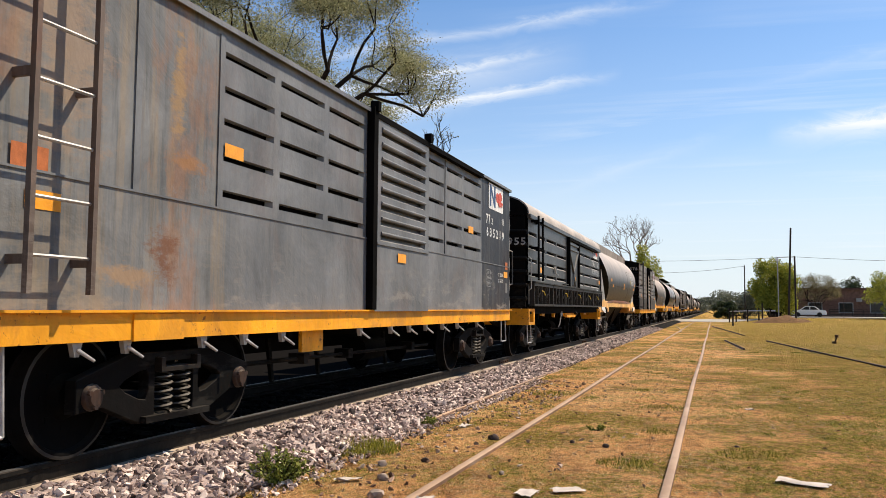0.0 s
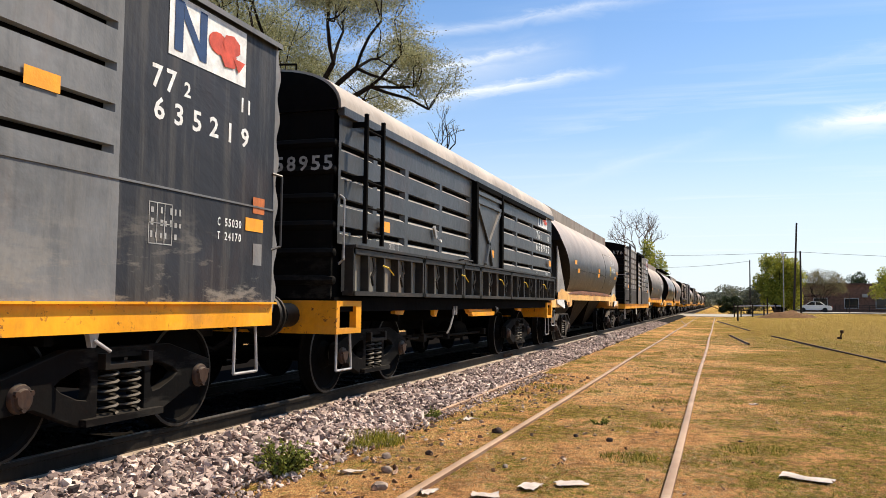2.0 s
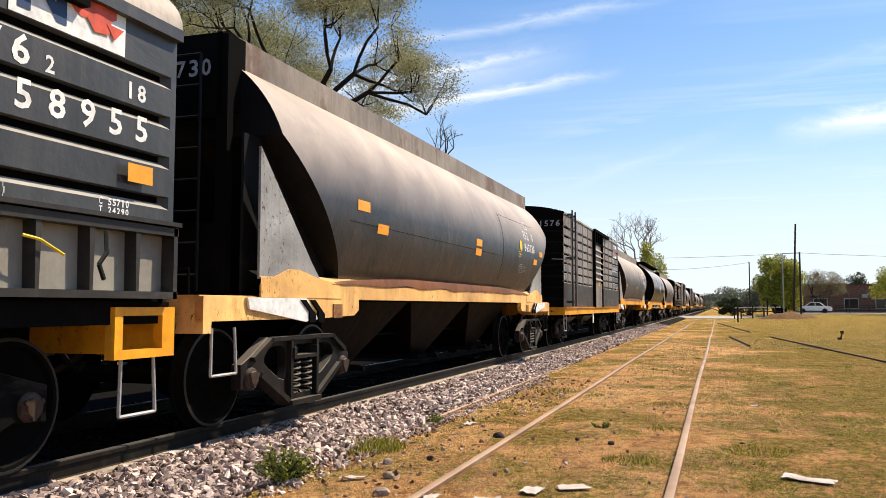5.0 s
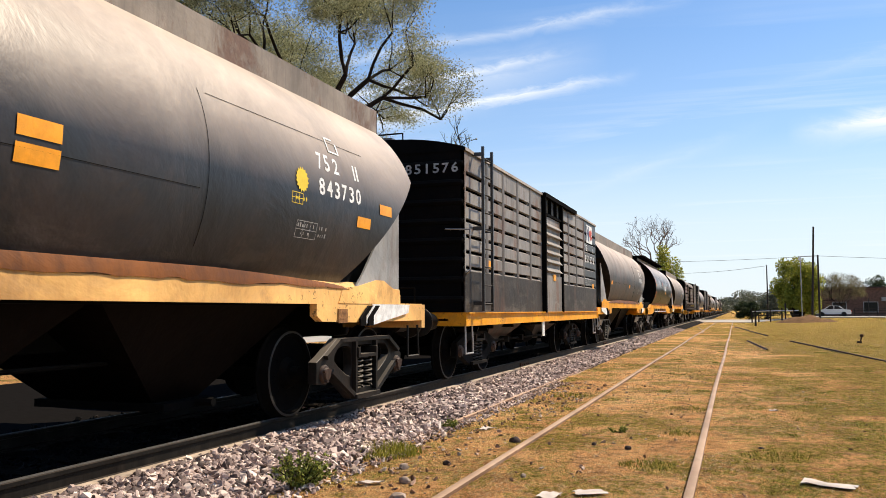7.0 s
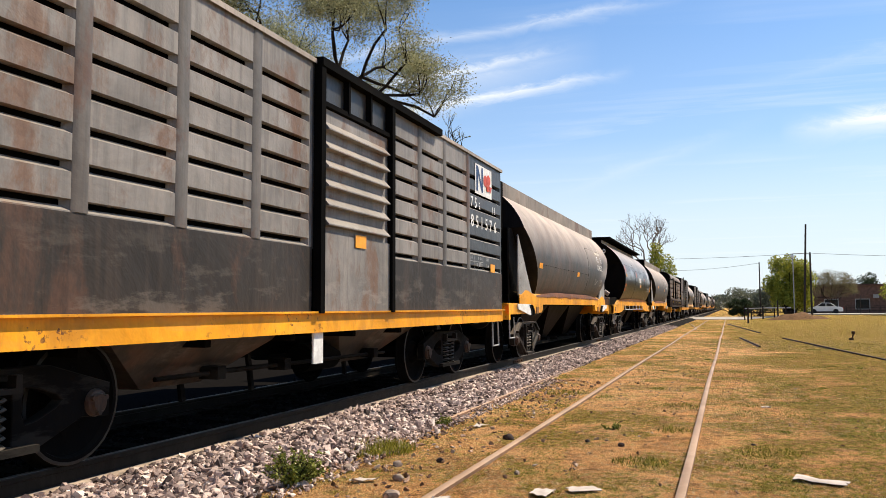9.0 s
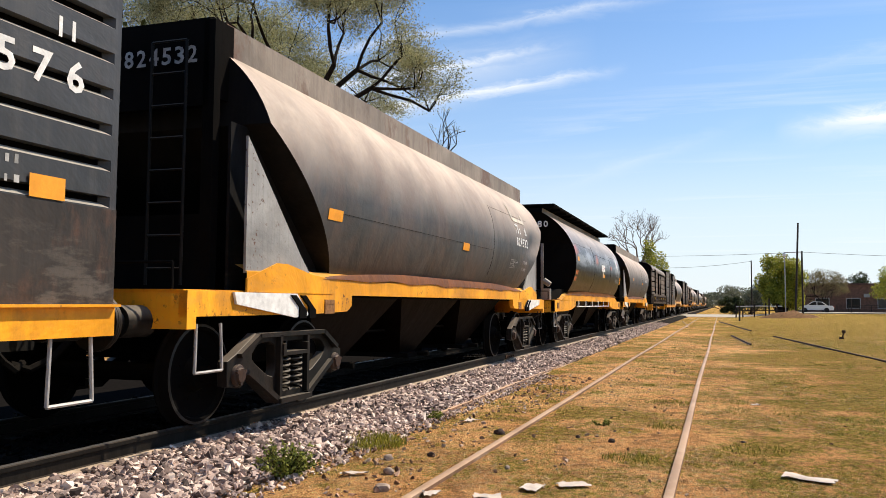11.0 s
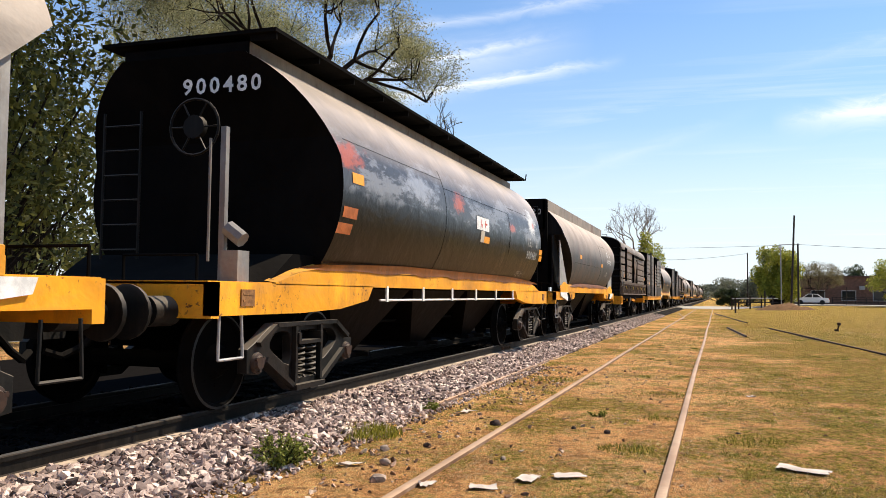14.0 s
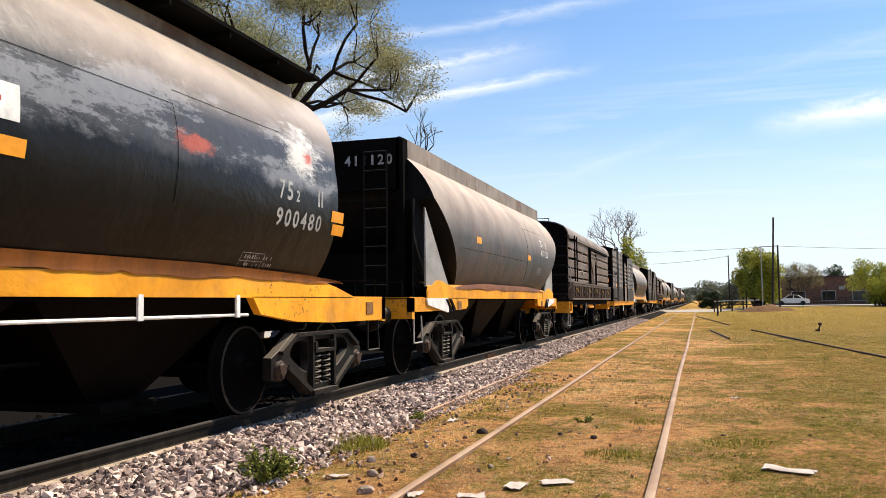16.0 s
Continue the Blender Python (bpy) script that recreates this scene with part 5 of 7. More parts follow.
def hopper(at, sill=(-6.05, 6.05), frame_half=6.9, number="", group="wagons of the train", paint=None, style="plain", codes=(), dents=0.0, pale=None, label="", first="752", logo=False):
    """A bellied hopper wagon on a yellow sill. style: plain, or deck for the one with a roof walk and brake platform."""
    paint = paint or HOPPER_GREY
    w = thing("hopper_wagon", at, label or "dusty grey hopper wagon with bellied body and yellow sill", "hopper wagon", group)
    y0, y1 = sill
    deck = style == "deck"
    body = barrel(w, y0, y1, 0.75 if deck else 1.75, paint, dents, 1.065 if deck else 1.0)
    skin = bellied if deck else round_side
    # sill: outer plate with a sloping shelf up to the barrel
    yel = pale or YELLOW
    bm = bmesh.new()
    for s in (-1, 1):
        n = 24
        lower, upper, shelf = [], [], []
        for j in range(n + 1):
            y = y0 + (y1 - y0) * j / n
            edge = min(1.0, (j / n) / 0.07, (1 - j / n) / 0.07) if deck else 1.0
            wob = 0.012 * math.sin(j * 1.7) + 0.01 * math.sin(j * 0.6 + s)
            lower.append(bm.verts.new((s * 1.40, y, 1.18)))
            upper.append(bm.verts.new((s * 1.40, y, 1.20 + (0.165 + wob) * edge)))
            shelf.append(bm.verts.new((s * 1.27, y, 1.22 + (0.21 + wob) * edge)))
        under = [bm.verts.new((s * 1.30, v.co.y, 1.18)) for v in lower]
        for j in range(n):
            bm.faces.new((lower[j], lower[j + 1], upper[j + 1], upper[j]))
            bm.faces.new((upper[j], upper[j + 1], shelf[j + 1], shelf[j]))
            bm.faces.new((under[j], under[j + 1], lower[j + 1], lower[j]))
    part("side_sill", bm, yel, w, "scraped yellow side sill")
    # Brown band painted in for the belly's shadow on the sill.
    for s in (-1, 1):
        bm = bmesh.new()
        n, reach = 90, 0.35 if deck else 1.45
        rows_s = []
        for j in range(n + 1):
            y = y0 + reach + (y1 - y0 - 2 * reach) * j / n
            sag = 0.035 * noise.noise(Vector((y * 1.3, s, 3))) + 0.02 * noise.noise(Vector((y * 5.0, s, 7)))
            full = min(1.0, 4 * j / n, 4 * (n - j) / n)
            rows_s.append([bm.verts.new((s * x, y, 1.345 + (z - 1.345) * full ** 0.5)) for x, z in ((1.414, 1.356 + sag), (1.410, 1.40 + sag * 0.4), (1.390 + (0.04 if deck else 0), 1.47))])
        for p, q in zip(rows_s, rows_s[1:]):
            for k in range(2):
                bm.faces.new((p[k], q[k], q[k + 1], p[k + 1]))
        part("shelf", bm, SHELF_SHADOW, w, "ragged rust-brown band painted as shadow over the sill", fix=False)
    # grey gusset plates that close the ends of the body
    if not deck:
        for s in (-1, 1):
            for d, ye in ((1, y0), (-1, y1)):
                bm = bmesh.new()
                prism(bm, [(ye, 1.36), (ye + d * 1.25, 1.36), (ye + d * 1.02, 1.56), (ye, 2.60)], s * 1.36, s * 1.385)
                part("gusset", bm, GUSSET, w, "bare grey gusset plate")
                bm = bmesh.new()
                prism(bm, [(ye, 1.19), (ye + d * 1.7, 1.19), (ye + d * 1.6, 1.355), (ye + d * 1.22, 1.385), (ye + d * 0.72, 1.47), (ye + d * 0.52, 1.47), (ye, 1.31)], s * 1.388, s * 1.408)
                part("sill_wedge", bm, yel, w, "yellow wedge at the foot of the gusset")
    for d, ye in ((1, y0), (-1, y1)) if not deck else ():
        # Dark plates added to close a gap that showed sky through.
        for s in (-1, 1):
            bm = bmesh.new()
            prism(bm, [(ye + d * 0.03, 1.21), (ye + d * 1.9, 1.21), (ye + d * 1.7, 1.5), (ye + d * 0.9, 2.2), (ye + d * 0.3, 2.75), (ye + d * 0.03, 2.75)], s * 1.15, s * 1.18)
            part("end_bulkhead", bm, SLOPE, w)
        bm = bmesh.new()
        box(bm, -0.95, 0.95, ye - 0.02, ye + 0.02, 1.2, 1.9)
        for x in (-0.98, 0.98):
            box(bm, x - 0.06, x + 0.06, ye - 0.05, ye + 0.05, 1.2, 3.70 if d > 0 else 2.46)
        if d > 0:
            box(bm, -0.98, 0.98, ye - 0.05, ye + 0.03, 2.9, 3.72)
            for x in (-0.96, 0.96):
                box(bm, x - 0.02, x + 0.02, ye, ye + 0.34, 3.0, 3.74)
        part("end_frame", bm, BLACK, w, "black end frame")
        bm = bmesh.new()
        out = 0.14 if d > 0 else 0.34
        for x in (0.42, 0.80):
            tube(bm, (x, ye - d * out, 1.25), (x, ye - d * out, 3.5), 0.016, n=6)
        for z in np.arange(1.4, 3.5, 0.3):
            tube(bm, (0.42, ye - d * out, z), (0.80, ye - d * out, z), 0.011, n=6)
        part("end_ladder", bm, IRON, w)
    # end platforms over the bogies
    for d in (-1, 1):
        ye = y0 if d < 0 else y1
        bm = bmesh.new()
        f = d * frame_half
        inner = d * (frame_half - (3.49 if deck else 3.45))
        for s in (-1, 1):
            prism(bm, [(f, 0.90), (f, 1.19), (inner + d * 0.1, 1.19), (inner + d * 0.25, 1.02), (inner + d * 1.0, 0.93), (inner + d * 1.9, 0.90)] if deck else [(f, 0.98), (f, 1.19), (inner + d * 0.4, 1.19), (inner + d * 0.4, 1.06), (inner + d * 0.52, 1.0), (inner + d * 1.3, 0.98)], s * 1.32, s * 1.40)
        box(bm, -1.40, 1.40, *sorted((f, f - d * 0.12)), 0.88, 1.19)
        box(bm, -1.36, 1.36, *sorted((f, ye + d * 0.0)), 1.17, 1.20)
        part("end_platform", bm, yel, w, "chipped yellow end platform", 0.01)
        if not deck:
            bm = bmesh.new()
            prism(bm, [(f - d * 0.62, 1.185), (f - d * 1.72, 1.185), (f - d * 1.98, 0.97), (f - d * 1.70, 0.95), (f - d * 0.66, 1.08)], 1.405, 1.43)
            part("white_flash", bm, WHITE, w, "dirty white painted flash")
            bm = bmesh.new()
            for k in range(2):
                prism(bm, [(f - d * (1.58 + k * 0.20), 1.17), (f - d * (1.68 + k * 0.20), 1.17), (f - d * (1.90 + k * 0.20), 1.02), (f - d * (1.90 + k * 0.20), 0.94), (f - d * (1.76 + k * 0.20), 0.94), (f - d * (1.76 + k * 0.20), 1.05)], 1.42, 1.445)
            part("black_stripe", bm, BLACK, w)
        bm = bmesh.new()
        py = f - d * (0.55 if deck else 2.48)
        box(bm, 1.40, 1.412, py - 0.11, py + 0.11, 0.98, 1.13)
        box(bm, 1.412, 1.416, py - 0.08, py + 0.08, 1.08, 1.10)
        box(bm, 1.412, 1.416, py - 0.08, py + 0.05, 1.02, 1.04)
        part("data_plate", bm, RUST_PLATE, w, "small rusty data plate", 0.003)
        step_iron(w, f - d * 0.35 - 0.17, 1.36, 0.92, GALV if d < 0 else IRON, 0.40)
        handrail(w, [(0.5, f, 1.2), (0.5, f, 1.42), (1.25, f, 1.42), (1.25, f, 1.2)], BLACK)
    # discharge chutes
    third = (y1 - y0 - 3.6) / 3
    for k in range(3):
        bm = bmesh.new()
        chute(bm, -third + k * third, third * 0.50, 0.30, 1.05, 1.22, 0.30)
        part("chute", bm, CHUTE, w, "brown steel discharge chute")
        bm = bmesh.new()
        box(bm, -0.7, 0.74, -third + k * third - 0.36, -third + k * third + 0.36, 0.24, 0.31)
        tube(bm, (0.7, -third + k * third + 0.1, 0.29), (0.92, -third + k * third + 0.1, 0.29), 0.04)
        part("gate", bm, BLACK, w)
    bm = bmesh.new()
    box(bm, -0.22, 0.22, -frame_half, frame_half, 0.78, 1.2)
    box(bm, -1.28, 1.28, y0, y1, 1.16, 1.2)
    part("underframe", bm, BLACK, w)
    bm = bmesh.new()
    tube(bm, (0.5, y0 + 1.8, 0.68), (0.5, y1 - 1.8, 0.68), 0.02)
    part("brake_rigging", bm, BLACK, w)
    if deck:
        bm = bmesh.new()
        zt = ZC + R * math.sin(math.radians(53)) + 0.30
        box(bm, -1.05, 1.13, y0 + 0.35, y1 - 0.35, zt + 0.01, zt + 0.05)
        part("roof_walk", bm, BLACK, w, "black roof walkway")
        for y in np.arange(y0 + 0.4, y1 - 0.8, 0.95):
            bm = bmesh.new()
            prism(bm, [(y, zt + 0.01), (y + 0.03, zt + 0.01), (y + 0.03, zt - 0.06), (y, zt - 0.06)], 0.80, 1.11)
            part("walk_bracket", bm, BLACK, w)
        handrail(w, [(1.22, y1 - 0.7, zt - 0.03), (1.22, y1 - 0.62, zt + 0.12), (1.18, y1 - 0.45, zt + 0.12)], BLACK)
        bm = bmesh.new()
        ring = [(0.52 + 0.28 * math.cos(k * math.tau / 20), y0 - 0.12, 2.73 + 0.28 * math.sin(k * math.tau / 20)) for k in range(21)]
        pipe(bm, ring, 0.014)
        for k in range(6):
            a = k * math.tau / 6
            tube(bm, (0.52, y0 - 0.12, 2.73), (0.52 + 0.28 * math.cos(a), y0 - 0.12, 2.73 + 0.28 * math.sin(a)), 0.010, n=5)
        lathe(bm, [(y0 - 0.14, 0.12), (y0 - 0.07, 0.12)], 12, "Y", (0.52, 0, 2.73))
        part("brake_wheel", bm, IRON, w, "spoked hand-brake wheel")
        bm = bmesh.new()
        box(bm, 0.88, 0.94, y0 - 0.20, y0 - 0.14, 1.2, 2.70)
        box(bm, 0.94, 1.13, y0 - 0.25, y0 - 0.05, 1.2, 1.50)
        tube(bm, (0.95, y0 - 0.15, 1.72), (1.12, y0 - 0.15, 1.60), 0.08)
        tube(bm, (0.74, y0 - 0.16, 1.4), (0.74, y0 - 0.16, 2.6), 0.014)
        part("brake_stand", bm, END_GREY, w, "grey hand-brake post and box")
        bm = bmesh.new()
        for x in (-0.98, -0.50):
            tube(bm, (x, y0 + 0.35, 1.45), (x, y0 + 0.35, 3.05), 0.016, n=6)
        for z in np.arange(1.55, 3.05, 0.27):
            tube(bm, (-0.98, y0 + 0.35, z), (-0.50, y0 + 0.35, z), 0.011, n=6)
        part("end_ladder", bm, IRON, w)
        lettering(w, number, lambda u, v: ((-0.02 + u, y0 + 0.38, 3.20 + v), (0, -1, 0)), 0.17, WHITE, 1.0)
        bm = bmesh.new()
        prism(bm, [(y0 + 0.02, 1.2), (y0 + 1.0, 1.2), (y0 + 1.0, 1.5), (y0 + 0.5, 1.5)], -1.30, 1.30)
        part("end_bulkhead", bm, BLACK, w)
        bm = bmesh.new()
        tube(bm, (1.38, y0 + 2.6, 1.02), (1.38, y1 - 2.4, 1.02), 0.014)
        for y in np.linspace(y0 + 2.8, y1 - 2.6, 6):
            box(bm, 1.385, 1.405, y - 0.03, y + 0.03, 1.0, 1.2)
        part("side_rail", bm, WHITE, w, "white rod along the sill")
        # upper third patch-painted field and tags
        patch(w, "placard", skin, (-0.04, 0.72), (2.19, 2.41), WHITE, "white sticker with red marks", 0.006)
        for u0, u1, v0, v1 in ((0.18, 0.21, 2.25, 2.37), (0.24, 0.27, 2.23, 2.30), (0.44, 0.47, 2.24, 2.36), (0.47, 0.58, 2.29, 2.32)):
            patch(w, "sticker_mark", skin, (u0, u1), (v0, v1), RED, "", 0.010)
        patch(w, "placard", skin, (0.22, 0.44), (1.99, 2.18), CREAM, "", 0.008)
        patch(w, "reflector", skin, (0.43, 0.78), (1.99, 2.10), ORANGE, "orange reflective marker", 0.010)
        for u, v in ((-4.92, 2.31), (5.05, 1.86), (5.0, 2.00)):
            patch(w, "reflector", skin, (u, u + 0.30), (v, v + 0.12), ORANGE, "orange reflective marker", 0.006)
        for u, v in ((-5.10, 1.92), (-5.16, 1.74)):
            patch(w, "reflector", skin, (u, u + 0.36), (v, v + 0.12), RUST_MARK, "worn red-orange marker", 0.006)
    elif number:
        end_number(w, number, -y0 + 0.032, 3.3, 0.16, FADED, 0.85, 0.05)
    if number:
        uy, up = (3.80, 1.87) if deck else (y1 - 2.48 + (0.06 if logo else 0.0), 2.27)
        paint_w = FADED if deck else WHITE
        lettering(w, first[:2], shifted(skin, uy + 0.02, up + 0.26), 0.18, paint_w, 0.30)
        lettering(w, first[2:], shifted(skin, uy + 0.36, up + 0.26), 0.17 if logo else 0.11, paint_w, 0.16 if logo else 0.10)
        lettering(w, "11", shifted(skin, uy + 0.84, up + 0.26), 0.17, paint_w, 0.15)
        lettering(w, number, shifted(skin, uy, up), 0.17, paint_w, 1.0)
        small_print(w, skin, uy - 0.34, up - 0.36, 14, 2, 0.045, FADED)
        if number == "824532":
            lettering(w, "C 56000", shifted(skin, uy + 0.66, up - 0.36), 0.075, FADED, 0.36, 0.003)
            lettering(w, "T 24000", shifted(skin, uy + 0.66, up - 0.50), 0.065, FADED, 0.34, 0.003)
    if number == "824532":
        for a, b, c, d in ((-0.06, 0.02, 0.52, 0.90), (0.02, 0.98, 0.50, 0.58), (0.84, 0.98, 0.58, 0.72)):
            patch(w, "old_emblem", skin, (uy + a, uy + b), (up + c, up + d), CREAM, "worn pale outline of an old emblem", 0.006)
    if logo:
        disc(w, 3.58, 2.36, 0.125, SUN_YELLOW)
        small_print(w, skin, 3.42, 2.16, 6, 1, 0.05, SUN_YELLOW)
        for a, b, c, d in ((0, 0, 0.24, 0.02), (0, 0.16, 0.18, 0.18), (0, 0, 0.025, 0.18), (0.21, 0.0, 0.24, 0.13)):
            patch(w, "stencil_mark", skin, (4.25 + a, 4.25 + c), (2.76 + b, 2.76 + d), WHITE, "", 0.006)
    for u, v in codes:
        patch(w, "reflector", skin, (u, u + 0.34), (v, v + 0.12), ORANGE, "orange reflective marker", 0.006)
    if not deck:
        weld(body, y0 + 1.65, y1 - 4.3, 2.06)
        weld(body, y1 - 4.1, y1 - 1.2, 2.88)
        weld(body, y1 - 4.2, 2.9, 1.6, True)
    else:
        weld(body, -1.6, 2.25, 2.67, False, skin)
        weld(body, -1.65, 2.95, 1.4, True, skin)
        weld(body, 2.25, 2.67, 1.9, True, skin)
        weld(body, y0 + 1.1, -1.7, 2.80, False, skin)
        weld(body, 2.3, 4.0, 2.80, False, skin)
    couplings(w, frame_half)
    for d in (-1, 1):
        bogie(w, d * (frame_half - 1.80), True)
    return w


def disc(wagon, y, z, r, material):
    """A jagged round mark on the barrel."""
    bm = bmesh.new()
    ring = []
    for k in range(32):
        q = r * (1.0 if k % 2 else 0.8)
        at, out = round_side(y + q * math.cos(k * math.tau / 32), z + q * math.sin(k * math.tau / 32))
        ring.append(bm.verts.new(Vector(at) + Vector(out) * 0.008))
    bm.faces.new(ring)
    part("sun_mark", bm, material, wagon, "yellow sun-shaped mark", fix=False)


# Almost black for brown steel: the shade below the wagon is painted in.
CHUTE = wagon_paint("shaded_brown_chute_paint", (0.004, 0.0025, 0.002), streak=(0.006, 0.004, 0.003), rust=(0.008, 0.005, 0.003), rusty=0.2, dust=0.0, shine=0.03, grimy=0.0)


# ---- the train ----
TRACK, RAILTOP, SPEED = -5.40, 0.30, 4.90


def place_at(y):
    return pose(TRACK, y, RAILTOP)


def build_train():
    """Wagons in order, with the y of each at the start."""
    rows = []
    def put(w, y):
        rows.append((w, y))
        return w
    put(grey_boxcar(place_at(10.05)), 10.05)
    b = put(black_boxcar(place_at(23.70)), 23.70)
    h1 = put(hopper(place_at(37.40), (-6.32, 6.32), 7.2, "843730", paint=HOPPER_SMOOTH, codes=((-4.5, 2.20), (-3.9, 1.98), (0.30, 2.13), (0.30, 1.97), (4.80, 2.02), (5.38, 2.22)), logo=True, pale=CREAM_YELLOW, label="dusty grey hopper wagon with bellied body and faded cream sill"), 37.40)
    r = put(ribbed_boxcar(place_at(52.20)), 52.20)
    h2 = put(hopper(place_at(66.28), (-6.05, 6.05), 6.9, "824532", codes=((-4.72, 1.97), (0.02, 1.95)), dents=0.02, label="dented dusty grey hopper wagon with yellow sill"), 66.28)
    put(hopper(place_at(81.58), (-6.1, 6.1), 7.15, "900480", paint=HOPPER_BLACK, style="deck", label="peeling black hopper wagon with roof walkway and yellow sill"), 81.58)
    put(hopper(place_at(96.20), (-5.7, 5.7), 6.4, "411120", codes=((-3.2, 2.2), (1.5, 2.1)), first="751", label="dusty grey hopper wagon with short body and yellow sill"), 96.20)
    b2 = put(black_boxcar(place_at(110.2), dark=BROWN_DUSTY, roof=ROOF_GREY, writing=False), 110.2)
    r2 = put(ribbed_boxcar(place_at(124.4), side_paint=BROWN_GREY, writing=False), 124.4)
    y = 138.9
    for k, kind in enumerate("hrbhhrhhbrhhhrbhhrhhbh"):
        source = {"h": h2 if k % 2 else h1, "r": r2, "b": b2}[kind]
        rows.append((copy_thing(source, place_at(y)), y))
        y += 14.4
    return rows


BROWN_DUSTY = wagon_paint("dusty_brown_wagon_paint", (0.15, 0.115, 0.09), streak=(0.24, 0.18, 0.14), rust=(0.13, 0.062, 0.04), rusty=0.5, dust=0.6)
CREAM_YELLOW = wagon_paint("faded_cream_yellow_paint", (0.80, 0.45, 0.15), streak=(0.6, 0.33, 0.12), rust=(0.14, 0.06, 0.03), streaks=0.12, rusty=0.35, dust=0.2, grimy=0.15, chips=0.9)
TRAIN = build_train()


# ---- the ground, the two tracks and the ballast ----
def bed_height(x):
    """The height of the ground across the line: ballast shoulder under the track, level soil beside it."""
    d = abs(x - TRACK)
    if d < 1.30:
        return 0.10
    return max(0.0, 0.10 - (d - 1.30) * 0.16) if d < 2.0 else 0.0


def rise(x, y):
    """The gentle rise of the land towards the road."""
    return 0.5 * min(1.0, max(0.0, (y - 74) / 34)) * min(1.0, max(0.0, (x - 1.5) / 7))


def build_ground_sheet():
    bm = bmesh.new()
    xs = [-1500, -400, -120, -40, -20, -12, -9, *np.arange(-7.8, 3.01, 0.3), 4, 5, 6.5, 8, 11, 15, 19, 24, 35, 60, 120, 400, 1500]
    ys = [-600, -60, -20, -8, *np.arange(-2, 30.01, 0.5), 34, 40, 48, 58, 70, 84, 100, 130, 180, 300, 700, 2500]
    grid = []
    for y in ys:
        row = []
        for x in xs:
            z = noise.noise(Vector((x * 0.6, y * 0.6, 0))) * 0.02 + noise.noise(Vector((x * 0.15, y * 0.15, 5))) * 0.03
            if abs(x - TRACK) < 2.6:
                z = 0.02 * noise.noise(Vector((x, y, 2)))
            z = z if abs(x) < 15 and y < 60 else 0.0
            row.append(bm.verts.new((x, y, z - 0.012 + rise(x, y))))
        grid.append(row)
    for a, b in zip(grid, grid[1:]):
        for k in range(len(xs) - 1):
            bm.faces.new((a[k], a[k + 1], b[k + 1], b[k])).smooth = True
    solo("ground", bm, GROUND, "dry trampled grass and bare soil beside the tracks", "ground", kind="structure")
    bm = bmesh.new()
    prof = [(-2.0, -0.03), (-1.85, 0.0), (-1.3, 0.10), (-0.6, 0.10), (0.6, 0.10), (1.3, 0.10), (1.85, 0.0), (2.0, -0.03)]
    lines = [[bm.verts.new((TRACK + x, y, z)) for x, z in prof] for y in (-80, 0, 20, 60, 700)]
    for a, b in zip(lines, lines[1:]):
        for k in range(len(prof) - 1):
            bm.faces.new((a[k], a[k + 1], b[k + 1], b[k]))
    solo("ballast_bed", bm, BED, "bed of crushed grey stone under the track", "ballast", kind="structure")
    # Dark strip added where the ground beyond the train is in shade.
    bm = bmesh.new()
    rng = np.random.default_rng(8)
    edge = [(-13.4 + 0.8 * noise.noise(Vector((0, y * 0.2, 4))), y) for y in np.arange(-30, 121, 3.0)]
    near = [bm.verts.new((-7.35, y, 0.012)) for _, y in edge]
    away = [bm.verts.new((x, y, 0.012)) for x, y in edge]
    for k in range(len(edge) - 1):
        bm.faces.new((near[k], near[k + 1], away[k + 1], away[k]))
    solo("cinder_bed", bm, FAR_SHADE, "dark strip added as shade beyond the track", "ground", kind="structure")


def rail_mesh(bm, x, y0, y1, top, high=0.15, turn=0.0):
    prof = [(-0.07, -high), (0.07, -high), (0.07, -high + 0.015), (0.012, -high + 0.035), (0.012, -0.045), (0.036, -0.035), (0.036, -0.006), (0.028, 0), (-0.028, 0), (-0.036, -0.006), (-0.036, -0.035), (-0.012, -0.045), (-0.012, -high + 0.035), (-0.07, -high + 0.015)]
    steps = [y0] + [y for y in np.arange(math.ceil(y0 / 4) * 4, min(y1, 60), 4) if y0 < y < y1] + [y1]
    rings = []
    for y in steps:
        wob = 0.012 * math.sin(y * 0.31 + x) if high < 0.14 else 0.0
        rings.append([bm.verts.new((x + px + wob + turn * (y - y0) ** 2, y, top + pz)) for px, pz in prof])
    for a, b in zip(rings, rings[1:]):
        for k in range(len(prof)):
            j = (k + 1) % len(prof)
            bm.faces.new((a[k], a[j], b[j], b[k]))
    bm.faces.new(rings[0])
    bm.faces.new(rings[-1][::-1])


